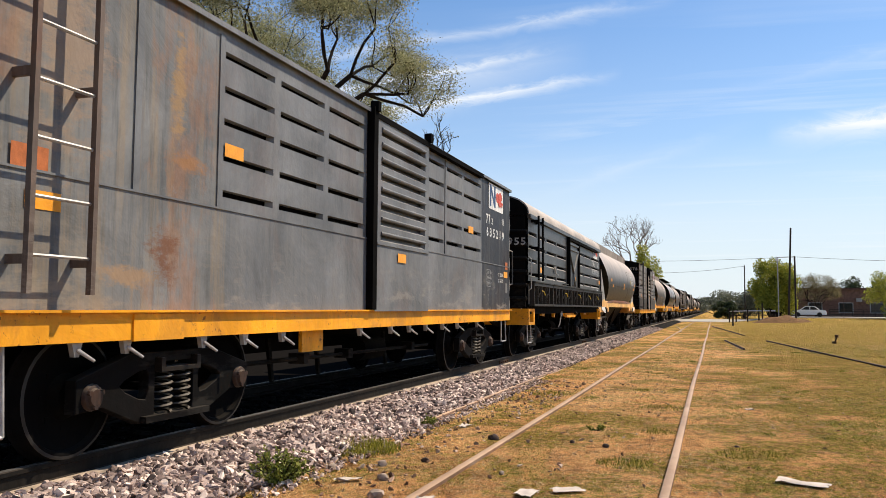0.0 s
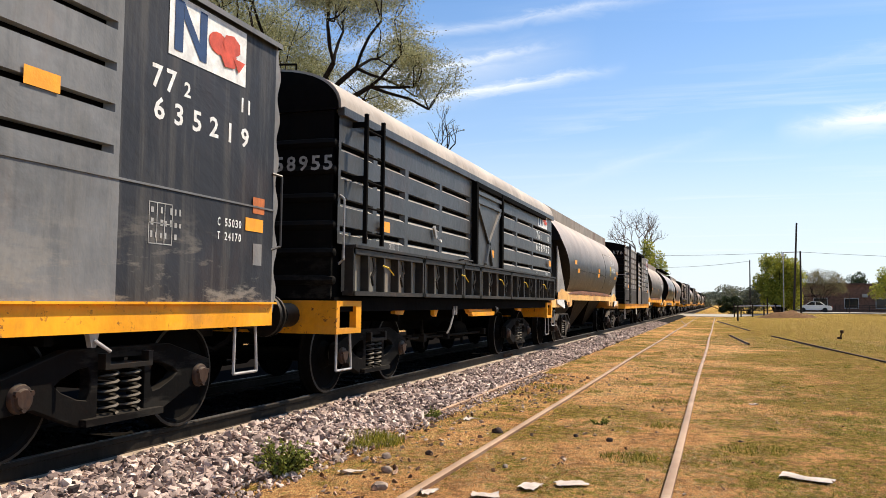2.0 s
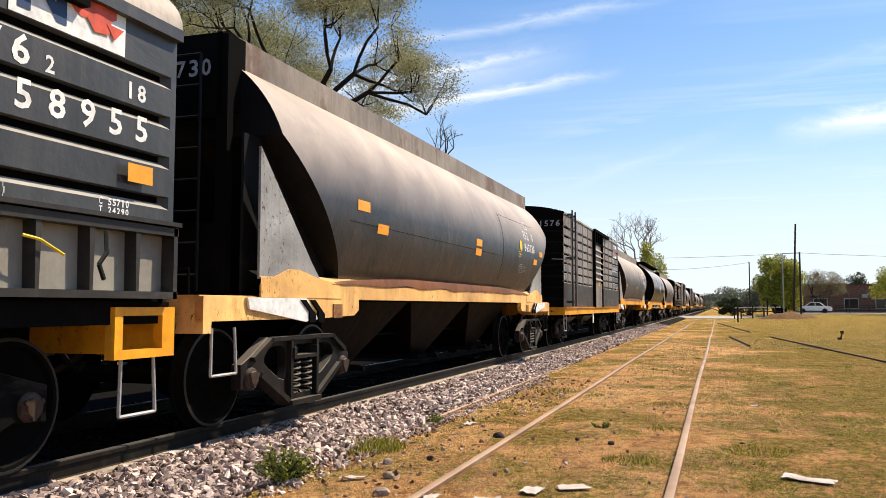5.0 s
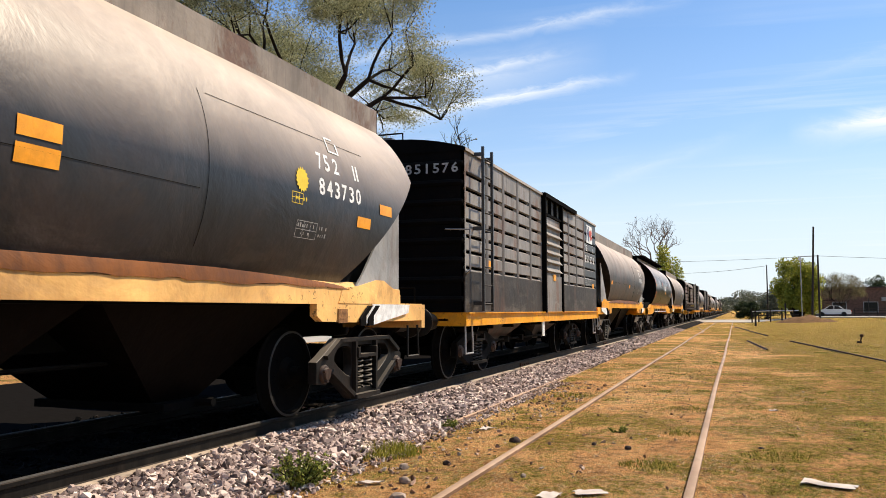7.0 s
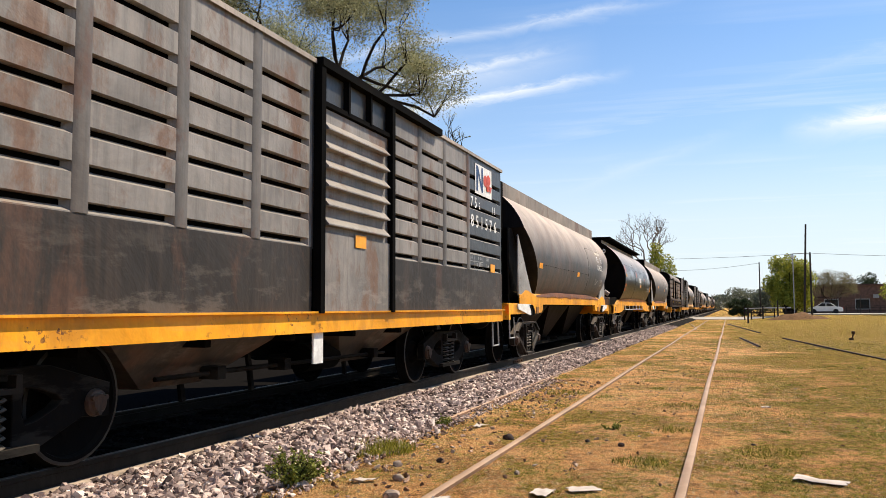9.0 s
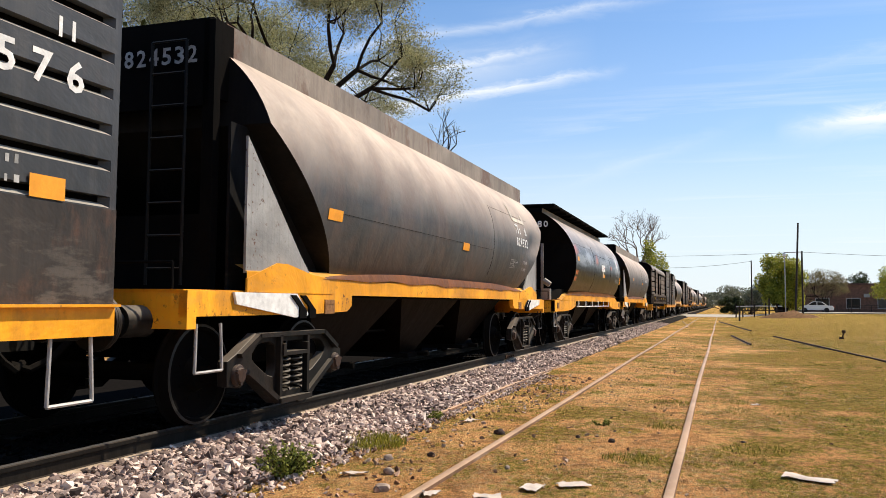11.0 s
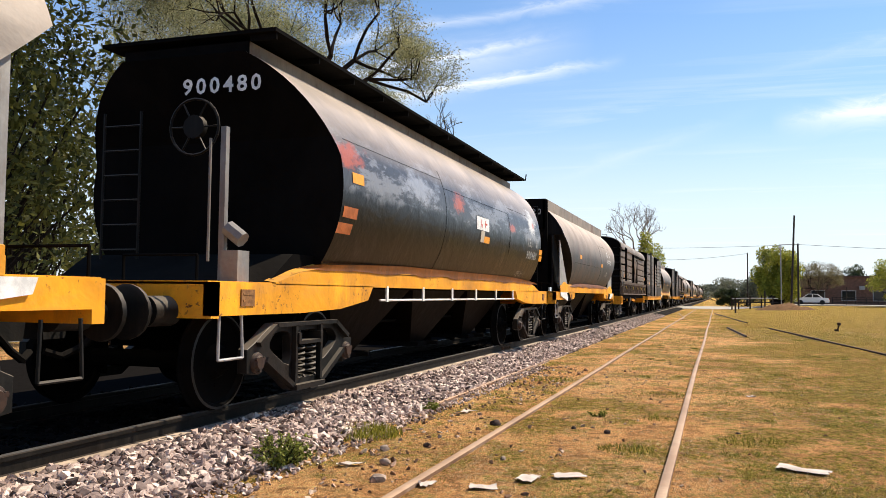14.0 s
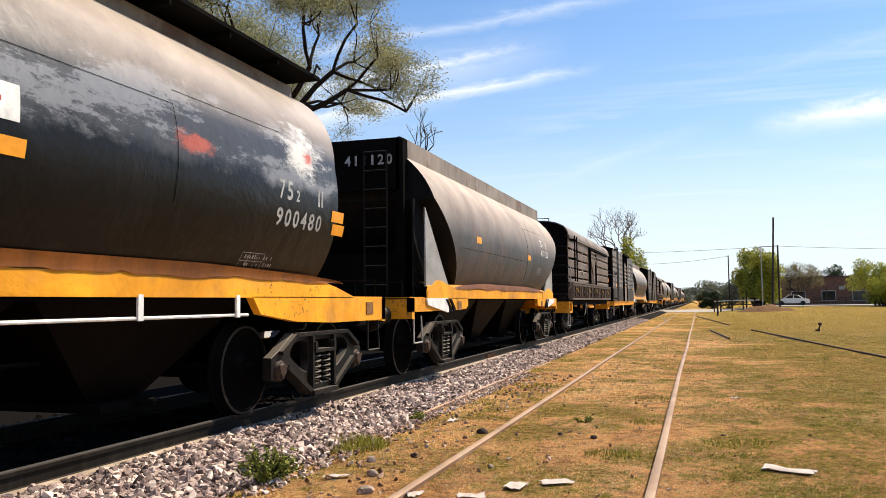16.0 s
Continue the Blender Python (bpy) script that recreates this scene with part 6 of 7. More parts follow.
def build_tracks():
    line = thing("railway_track", pose(0, 0, 0), "running line of steel rails on timber sleepers in ballast", "railway track", kind="structure")
    for s in (-1, 1):
        bm = bmesh.new()
        rail_mesh(bm, TRACK + s * 0.873, -80, 700, RAILTOP, 0.16)
        part("rail", bm, RAIL_MAIN, line, "worn rail with dark head")
        bm = bmesh.new()
        box(bm, TRACK + s * 0.873 - 0.026, TRACK + s * 0.873 + 0.026, -80, 700, RAILTOP, RAILTOP + 0.002)
        # The far head gets a dark material, as shade under the train.
        part("rail_head", bm, STEEL if s > 0 else RIM, line, "polished rail head")
        bm = bmesh.new()
        for q in (-1, 1):
            box(bm, TRACK + s * 0.873 + q * 0.022, TRACK + s * 0.873 + q * (0.125 if s == q == 1 else 0.085), -80, 700, RAILTOP - 0.15, RAILTOP - 0.132)
        # The far foot is dark too, for the same shade.
        part("rail_foot", bm, FOOT if s > 0 else RAIL_MAIN, line, "dust-covered rail foot")
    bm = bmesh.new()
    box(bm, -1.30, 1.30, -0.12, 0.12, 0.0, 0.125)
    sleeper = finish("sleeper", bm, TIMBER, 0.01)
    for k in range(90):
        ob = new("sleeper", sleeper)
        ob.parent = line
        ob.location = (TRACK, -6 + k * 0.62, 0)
    for y in (17.6, 29.6):
        bm = bmesh.new()
        box(bm, TRACK + 0.873 + 0.013, TRACK + 0.873 + 0.035, y, y + 0.75, RAILTOP - 0.12, RAILTOP - 0.05)
        for k in range(4):
            lathe(bm, [(TRACK + 0.90, 0.018), (TRACK + 0.93, 0.018)], 6, "X", (0, y + 0.1 + k * 0.18, RAILTOP - 0.085))
        part("fishplate", bm, RAIL_DARK, line, "bolted rail joint")
    old = thing("siding_track", pose(0, 0, 0), "disused rails sunk in dry grass", "railway track", kind="structure")
    for x in (-0.385, -2.13):
        bm = bmesh.new()
        rail_mesh(bm, x, -6, 96, 0.03, 0.10)
        part("rail", bm, RAIL, old, "dusty rusted rail")
    # the turnout beyond, and the rail that lies loose on the grass
    for x, y0, y1, bend, m in ((-2.0, 52, 70, -0.003, RAIL),):
        bm = bmesh.new()
        rail_mesh(bm, x, min(y0, y1), max(y0, y1), 0.03, 0.08, bend)
        part("switch_rail", bm, m, old)
    for y0, y1, x, y, turn, label in ((-15.0, 7.2, 2.97, 32.2, 6.0, "old dark rail lying on the grass"), (-4.2, 4.2, 0.72, 35.2, 3.8, "short dark rail lying on the grass"), (-12.0, 12.0, 0.70, 59.0, 4.0, "dark rusted rail curving off over the grass")):
        bm = bmesh.new()
        rail_mesh(bm, 0, y0, y1, 0.045, 0.07)
        solo("loose_rail", bm, RAIL_DARK, label, "rail", pose(x, y, 0.0, 0, 0, turn))


FOOT = plain("dusty_rail_foot", (0.46, 0.36, 0.27), 0.9, 0, 0.3, 5)
# Near-black sides: the train's shade is put into the rail colour.
RAIL_MAIN = wagon_paint("running_rail", (0.008, 0.007, 0.006), streak=(0.03, 0.025, 0.02), rust=(0.03, 0.018, 0.012), rusty=0.2, grimy=0.0, shine=0.1, dust=0.1, dusty=(0.36, 0.28, 0.22))


def stones(name, spots, material, label):
    """Broken stones, each a small lump of its own shape, joined into one."""
    g = (1 + 5 ** 0.5) / 2
    base = np.array([(-1, g, 0), (1, g, 0), (-1, -g, 0), (1, -g, 0), (0, -1, g), (0, 1, g), (0, -1, -g), (0, 1, -g), (g, 0, -1), (g, 0, 1), (-g, 0, -1), (-g, 0, 1)]) / 1.9
    tris = np.array([(0, 11, 5), (0, 5, 1), (0, 1, 7), (0, 7, 10), (0, 10, 11), (1, 5, 9), (5, 11, 4), (11, 10, 2), (10, 7, 6), (7, 1, 8), (3, 9, 4), (3, 4, 2), (3, 2, 6), (3, 6, 8), (3, 8, 9), (4, 9, 5), (2, 4, 11), (6, 2, 10), (8, 6, 7), (9, 8, 1)])
    rng = np.random.default_rng(5)
    shapes = []
    for k in range(14):
        p = base + rng.normal(0, 0.20, base.shape)
        d = rng.normal(0, 1, (4, 3))
        d /= np.linalg.norm(d, axis=1)[:, None]
        for q in d:
            over = np.clip(p @ q - 0.50, 0, None)
            p -= over[:, None] * q
        shapes.append(p)
    n = len(spots)
    verts = np.empty((n, len(base), 3))
    for i, (x, y, z, s) in enumerate(spots):
        a, b = rng.normal(0, 0.58, 2)
        m = np.array(Euler((a, b, rng.uniform(0, math.tau))).to_matrix())
        verts[i] = (shapes[i % 14] * (s * np.array([1.35, 0.95, 0.52]))) @ m.T + (x, y, z)
    faces = (tris[None] + (np.arange(n) * len(base))[:, None, None]).reshape(-1, 3)
    mesh = bpy.data.meshes.new(name)
    mesh.vertices.add(n * len(base))
    mesh.vertices.foreach_set("co", verts.ravel())
    mesh.loops.add(faces.size)
    mesh.loops.foreach_set("vertex_index", faces.ravel())
    mesh.polygons.add(len(faces))
    mesh.polygons.foreach_set("loop_start", np.arange(0, faces.size, 3))
    mesh.update(calc_edges=True)
    mesh.shade_flat()
    mesh.materials.append(material)
    return tagged(new(name, mesh), label, "gravel", kind="stuff")


def build_ballast():
    rng = np.random.default_rng(2)
    spots = []
    def strip(x0, x1, y0, y1, count, s0, s1, lift):
        for _ in range(count):
            x, y = rng.uniform(x0, x1), rng.uniform(y0, y1)
            s = s0 + (s1 - s0) * rng.random() ** 1.6
            spots.append((x, y, bed_height(x) + rng.uniform(0.0, lift), s))
    strip(-4.42, -3.40, 2.5, 12, 21000, 0.017, 0.056, 0.062)
    strip(-3.62, -3.12, 3.0, 16, 2600, 0.010, 0.034, 0.008)
    strip(-4.42, -3.42, 12, 26, 15000, 0.025, 0.058, 0.04)
    strip(-4.42, -3.45, 26, 60, 10000, 0.038, 0.068, 0.03)
    stones("ballast_stones", spots, STONE, "loose crushed grey granite ballast")
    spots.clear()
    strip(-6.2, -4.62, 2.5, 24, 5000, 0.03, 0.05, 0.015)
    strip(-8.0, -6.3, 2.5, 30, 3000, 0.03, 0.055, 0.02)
    stones("oily_ballast_stones", spots, SHADED_STONE, "ballast between the rails coloured dark for shade")
    spots.clear()
    strip(-3.4, -2.3, 3.5, 16, 620, 0.008, 0.042, 0.0)
    strip(-2.0, -0.5, 3.5, 22, 260, 0.006, 0.028, 0.0)
    strip(-0.3, 4, 4, 25, 160, 0.006, 0.024, 0.0)
    stones("scattered_pebbles", spots, PEBBLE, "scattered brown pebbles and clods on the soil")


def build_pebble(n, at):
    r = n.add("ShaderNodeNewGeometry").outputs["Random Per Island"]
    return {"color": n.ramp(r, [(0.0, (0.13, 0.065, 0.035)), (0.6, (0.36, 0.20, 0.12)), (1.0, (0.62, 0.48, 0.36))]), "rough": 0.95}


PEBBLE = surface("soil_pebbles", build_pebble)


def blades(name, spots, material, label, category="grass", kind="stuff", at=None):
    """Grass: thin bent leaves, rows of (x, y, z, length, width, lean)."""
    rng = np.random.default_rng(7)
    p = np.asarray(spots, float)
    n = len(p)
    a, b = rng.uniform(0, math.tau, n), rng.uniform(0, math.tau, n)
    x, y, z, h, wd, lean = p.T
    dx, dy = np.cos(a) * wd, np.sin(a) * wd
    lx, ly = np.cos(b) * h * lean, np.sin(b) * h * lean
    top = z + h * np.maximum(0.12, 1 - 0.55 * lean)
    v = np.empty((n, 5, 3))
    v[:, 0] = np.stack([x - dx, y - dy, z], 1)
    v[:, 1] = np.stack([x + dx, y + dy, z], 1)
    v[:, 2] = np.stack([x + lx * 0.45 + dx * 0.7, y + ly * 0.45 + dy * 0.7, z + (top - z) * 0.65], 1)
    v[:, 3] = np.stack([x + lx * 0.45 - dx * 0.7, y + ly * 0.45 - dy * 0.7, z + (top - z) * 0.65], 1)
    v[:, 4] = np.stack([x + lx, y + ly, top], 1)
    faces = (np.array([[0, 1, 2], [0, 2, 3], [3, 2, 4]])[None] + (np.arange(n) * 5)[:, None, None]).reshape(-1, 3)
    mesh = bpy.data.meshes.new(name)
    mesh.vertices.add(n * 5)
    mesh.vertices.foreach_set("co", v.ravel())
    mesh.loops.add(faces.size)
    mesh.loops.foreach_set("vertex_index", faces.ravel())
    mesh.polygons.add(len(faces))
    mesh.polygons.foreach_set("loop_start", np.arange(0, faces.size, 3))
    mesh.update(calc_edges=True)
    mesh.materials.append(material)
    ob = new(name, mesh)
    if at is not None:
        ob.matrix_basis = at
    return tagged(ob, label, category, kind=kind)


def build_grass():
    rng = np.random.default_rng(3)
    dry, green = [], []
    while len(dry) + len(green) < 140000:
        y = 3.8 + 34 * rng.random() ** 1.8
        x = rng.uniform(-3.45, 0.36 * y)
        patchy = noise.noise(Vector((x * 0.45, y * 0.30, 0))) + 0.6 * noise.noise(Vector((x * 1.5, y * 1.1, 3)))
        lush = patchy + 0.26 * min(1.0, max(0.0, (x + 0.3) / 2.5)) - 0.02
        far = 0.7 + y / 12
        if lush > 0.16 and rng.random() < 0.85:
            green.append((x, y, -0.012, rng.uniform(0.015, 0.045) * min(1.5, far), 0.0024 * far, rng.uniform(0.9, 1.8)))
        elif rng.random() < 0.30 + 0.9 * max(0.0, 0.35 + patchy):
            dry.append((x, y, -0.010, rng.uniform(0.015, 0.050) * min(1.4, far), 0.0018 * far, rng.uniform(0.9, 1.9)))
    for _ in range(420):
        y = 4.5 + 26 * rng.random() ** 1.5
        x = rng.uniform(-3.3, 0.40 * y)
        if rng.random() > 0.25 + 0.75 * min(1.0, max(0.0, (x + 0.2) / 1.5)):
            continue
        wide, tall = rng.uniform(0.05, 0.24), rng.uniform(0.02, 0.05)
        for _ in range(int(90 + 420 * wide)):
            a, r = rng.uniform(0, math.tau), wide * math.sqrt(rng.random())
            green.append((x + r * math.cos(a), y + 1.5 * r * math.sin(a), -0.012, tall * rng.uniform(0.5, 1.2), 0.0022 * (0.7 + y / 12), rng.uniform(0.4, 1.4)))
    blades("dry_grass", dry, BLADE, "short dry trampled grass")
    blades("green_grass", green, BLADE_GREEN, "patches of short green grass")


def weed(x, y, size, tall, count, label, material=None):
    rng = np.random.default_rng(int(1000 * abs(x) + 10 * y))
    rows = []
    for _ in range(count):
        a, r = rng.uniform(0, math.tau), size * math.sqrt(rng.random())
        rows.append((r * math.cos(a), r * math.sin(a), 0, tall * rng.uniform(0.4, 1.0) * (1 - 0.4 * r / size), 0.004, rng.uniform(0.2, 0.9)))
    blades("weed", rows, material or BLADE_GREEN, label, "weed", "stuff", pose(x, y, bed_height(x) - 0.01))


def leafy_weed(x, y, size, count):
    """A bushy weed of stems and small leaves."""
    rng = np.random.default_rng(11)
    w = thing("weed", pose(x, y, bed_height(x) - 0.01), "bushy green weed at the edge of the ballast", "weed")
    bm, lf = bmesh.new(), bmesh.new()
    for _ in range(count):
        a, e = rng.uniform(0, math.tau), rng.uniform(0.35, 1.3)
        tip = Vector((math.cos(a) * math.cos(e), math.sin(a) * math.cos(e), math.sin(e) * 0.8)) * size * rng.uniform(0.6, 1.1)
        tube(bm, (0, 0, 0), tip, 0.004, 0.002, 4, False)
        for k in range(16):
            p = tip * rng.uniform(0.25, 1.05)
            d = Vector(rng.normal(0, 1, 3)).normalized() * 0.034
            s = Vector(rng.normal(0, 1, 3)).normalized() * 0.012
            lf.faces.new([lf.verts.new(q) for q in (p, p + d * 0.5 + s, p + d, p + d * 0.5 - s)])
    part("stem", bm, BARK, w)
    part("leaves", lf, LEAF_WEED, w, fix=False)


LEAF_WEED = leaf("weed_leaves", (0.06, 0.085, 0.012), (0.30, 0.32, 0.06))
PAPER = plain("dirty_white_paper", (0.55, 0.47, 0.40), 0.8, 0, 0.12, 12)


def scrap(x, y, u, v, turn, seed, label="crumpled dirty white paper scrap"):
    rng = np.random.default_rng(seed)
    bm = bmesh.new()
    g = [[bm.verts.new(((i / 5 - 0.5) * u + rng.normal(0, u * 0.03), (j / 4 - 0.5) * v + rng.normal(0, v * 0.05), 0.006 + abs(rng.normal(0, 0.012)))) for i in range(6)] for j in range(5)]
    for a, b in zip(g, g[1:]):
        for k in range(5):
            bm.faces.new((a[k], a[k + 1], b[k + 1], b[k]))
    low = bmesh.ops.extrude_face_region(bm, geom=bm.faces[:])
    for e in low["geom"]:
        if isinstance(e, bmesh.types.BMVert):
            e.co.z = max(0.0, e.co.z - 0.004)
    solo("paper_scrap", bm, PAPER, label, "litter", pose(x, y, bed_height(x), 0, 0, turn))


def rock(x, y, s, dark=True):
    rng = np.random.default_rng(int(abs(x * 97) + y * 13))
    bm = bmesh.new()
    bmesh.ops.create_icosphere(bm, subdivisions=2, radius=1.0)
    for v in bm.verts:
        v.co *= 1 + 0.35 * noise.noise(v.co * 1.3 + Vector((x, y, 0)))
        v.co = Vector((v.co.x * s, v.co.y * s * 0.8, v.co.z * s * 0.7 + s * 0.45))
    solo("rock", bm, ROCK if dark else PEBBLE_PALE, "dark broken stone on the soil" if dark else "pale broken stone on the soil", "stone", pose(x, y, -0.01, 0, 0, rng.uniform(0, 180)))


ROCK = plain("dark_rock", (0.07, 0.045, 0.035), 0.9, 0, 0.4, 20)
PEBBLE_PALE = plain("pale_rock", (0.33, 0.25, 0.19), 0.9, 0, 0.3, 20)


def build_litter():
    bm = bmesh.new()
    rail_mesh(bm, 0, -5.0, 5.0, 0.03, 0.06)
    solo("buried_rail", bm, RAIL, "half-buried rusty rail at the ballast edge", "rail", pose(-3.42, 14.5, 0.0, 0, 0, 0.6))
    for x, y, u, v, turn, seed in ((-1.10, 6.42, 0.24, 0.13, 30, 1), (0.66, 7.32, 0.40, 0.15, -20, 2), (-3.55, 9.30, 0.19, 0.15, 10, 3), (-2.84, 9.42, 0.20, 0.12, 60, 4), (-1.38, 6.22, 0.22, 0.14, 80, 5), (-2.86, 6.2, 0.22, 0.08, 40, 6), (-1.62, 5.82, 0.20, 0.12, 15, 7), (-2.05, 5.75, 0.16, 0.1, 70, 8), (-4.0, 21.5, 0.35, 0.2, 20, 9), (0.45, 12.4, 0.12, 0.08, 0, 10)):
        scrap(x, y, u, v, turn, seed)
    for x, y, s, d in ((-2.27, 8.62, 0.060, True), (-1.45, 8.75, 0.030, True), (-1.08, 8.6, 0.035, True), (-2.62, 6.35, 0.05, False), (-2.55, 7.2, 0.04, True), (-2.85, 6.9, 0.045, False), (-1.75, 6.9, 0.03, False), (0.2, 9.0, 0.03, True), (-2.42, 5.75, 0.06, False), (-3.2, 6.6, 0.05, False)):
        rock(x, y, s, d)
    leafy_weed(-3.36, 5.96, 0.34, 110)
    leafy_weed(-3.30, 9.45, 0.16, 16)
    leafy_weed(-1.32, 9.7, 0.14, 6)
    weed(-3.36, 7.55, 0.40, 0.22, 1000, "tuft of yellow-green grass by the ballast")
    weed(-0.80, 7.75, 0.26, 0.09, 300, "low green grass tuft on the soil")
    weed(-0.62, 9.8, 0.22, 0.09, 200, "low green grass tuft on the soil")
    weed(-0.7, 12.2, 0.35, 0.10, 260, "low green grass tuft on the soil")
    weed(0.35, 8.6, 0.35, 0.10, 320, "low green grass tuft on the soil")
    weed(-2.6, 13.5, 0.35, 0.12, 260, "tuft of yellow-green grass by the ballast")


# ---- trees ----
def grow(bm, at, way, length, r, depth, tips, rng, spread=0.6, shrink=0.74, lift=0.12, hull=None, thin=0.64):
    """A limb in three bent pieces that forks."""
    p, d = Vector(at), Vector(way).normalized()
    pieces = 3
    for k in range(pieces):
        d = (d + Vector(rng.normal(0, 0.16, 3)) + Vector((0, 0, lift * 0.3))).normalized()
        q = p + d * length / pieces
        ra, rb = r * (1 - 0.28 * k / pieces), r * (1 - 0.28 * (k + 1) / pieces)
        tube(bm, p, q, ra, rb, 7 if r > 0.05 else (5 if r > 0.02 else 3), False)
        p = q
        if hull and (((p.x - hull[0][0]) / hull[1][0]) ** 2 + ((p.y - hull[0][1]) / hull[1][1]) ** 2 + (max(0.0, p.z - hull[0][2]) / hull[1][2]) ** 2) > 1.0 and depth < 6:
            tips.append((p.copy(), d.copy()))
            if r > 0.012 and depth > 1:
                back = (Vector(hull[0]) - p).normalized()
                for _ in range(3):
                    grow(bm, p, d * 0.6 + back * 0.5 + Vector(rng.normal(0, 0.6, 3)) + Vector((0, 0, 0.35)), length * 0.42, min(r * 0.5, 0.03), min(depth - 2, 2), tips, rng, spread, shrink, lift, None, thin)
            return
        if depth <= 2:
            tips.append((p.copy(), d.copy()))
    if depth == 0:
        return
    for _ in range(3 if depth > 2 and rng.random() < 0.6 else 2):
        side = Vector(rng.normal(0, 1, 3))
        side = (side - d * side.dot(d)).normalized()
        grow(bm, p, d + side * rng.uniform(0.5, 1.0) * spread / 0.6 + Vector((0, 0, lift)), length * rng.uniform(0.6, 0.9) * shrink / 0.74, r * thin, depth - 1, tips, rng, spread, shrink, lift, hull, thin)


def leaves_at(tips, rng, per, reach, size):
    verts, faces = [], []
    for p, d in tips:
        for _ in range(per):
            c = p + Vector((rng.normal(0, reach), rng.normal(0, reach), rng.normal(0, reach * 0.4)))
            a = Vector(rng.normal(0, 1, 3)).normalized() * size * rng.uniform(0.6, 1.3)
            b = Vector(rng.normal(0, 1, 3)).normalized() * size * 0.42
            k = len(verts)
            verts += [c - a, c + b, c + a, c - b]
            faces.append((k, k + 1, k + 2, k + 3))
    return verts, faces


def tree(x, y, height, trunk, depth, seed, label, per=0, reach=0.2, size=0.05, material=None, lean=(0, 0), spread=0.6, first=0.3, z=0.0, shrink=0.74, lift=0.12, limbs=3, hull=None, reach_limb=0.36, bark=None, thin=0.64):
    rng = np.random.default_rng(seed)
    w = thing("tree", pose(x, y, z - 0.05), label, "tree")
    bm = bmesh.new()
    tips = []
    top = Vector((lean[0], lean[1], height * first))
    for k in range(5):
        a, b = top * (k / 5), top * ((k + 1) / 5)
        tube(bm, a, b, trunk * (1.25 - 0.09 * k), trunk * (1.25 - 0.09 * (k + 1)), 10, False)
    for k in range(limbs):
        a = k * math.tau / limbs + rng.uniform(-0.5, 0.5)
        grow(bm, top, Vector((math.cos(a) * spread, math.sin(a) * spread, rng.uniform(0.5, 1.1))), height * (1 - first) * reach_limb, trunk * 0.62, depth, tips, rng, spread, shrink, lift, hull, thin)
    part("trunk", bm, bark or BARK, w, "", fix=False)
    if per:
        v, f = leaves_at(tips, rng, per, reach, size)
        mesh = bpy.data.meshes.new("crown")
        mesh.from_pydata(v, [], f)
        mesh.materials.append(material)
        ob = new("crown", mesh)
        ob.parent = w
    return w


def bush(x, y, wide, tall, count, size, material, label, seed, name="bush", z=0.0, deep=None, clumps=16):
    """A dense crown: many small leaves in uneven clumps round a few stems."""
    rng = np.random.default_rng(seed)
    w = thing(name, pose(x, y, z - 0.02), label, name)
    bm = bmesh.new()
    centres = []
    for k in range(clumps):
        c = Vector((rng.uniform(-0.5, 0.5) * wide, rng.uniform(-0.5, 0.5) * (deep or wide), tall * rng.uniform(0.22, 0.86)))
        squeeze = math.sqrt(max(0.1, 1 - (c.z / tall - 0.45) ** 2 * 2.2))
        c.x *= squeeze
        c.y *= squeeze
        centres.append(c)
        tube(bm, (c.x * 0.1, c.y * 0.1, 0), c, 0.05 * tall / 5, 0.012, 5, False)
    part("stem", bm, BARK, w, fix=False)
    verts, faces = [], []
    for i in range(count):
        c = centres[i % clumps]
        u = Vector(rng.normal(0, 1, 3)).normalized() * rng.random() ** 0.4
        p = c + Vector((u.x * wide * 0.21, u.y * (deep or wide) * 0.21, u.z * tall * 0.17))
        a = Vector(rng.normal(0, 1, 3)).normalized() * size
        b = Vector(rng.normal(0, 1, 3)).normalized() * size * 0.5
        k = len(verts)
        verts += [p - a, p + b, p + a, p - b]
        faces.append((k, k + 1, k + 2, k + 3))
    mesh = bpy.data.meshes.new("crown")
    mesh.from_pydata(verts, [], faces)
    mesh.materials.append(material)
    ob = new("crown", mesh)
    ob.parent = w
    return w


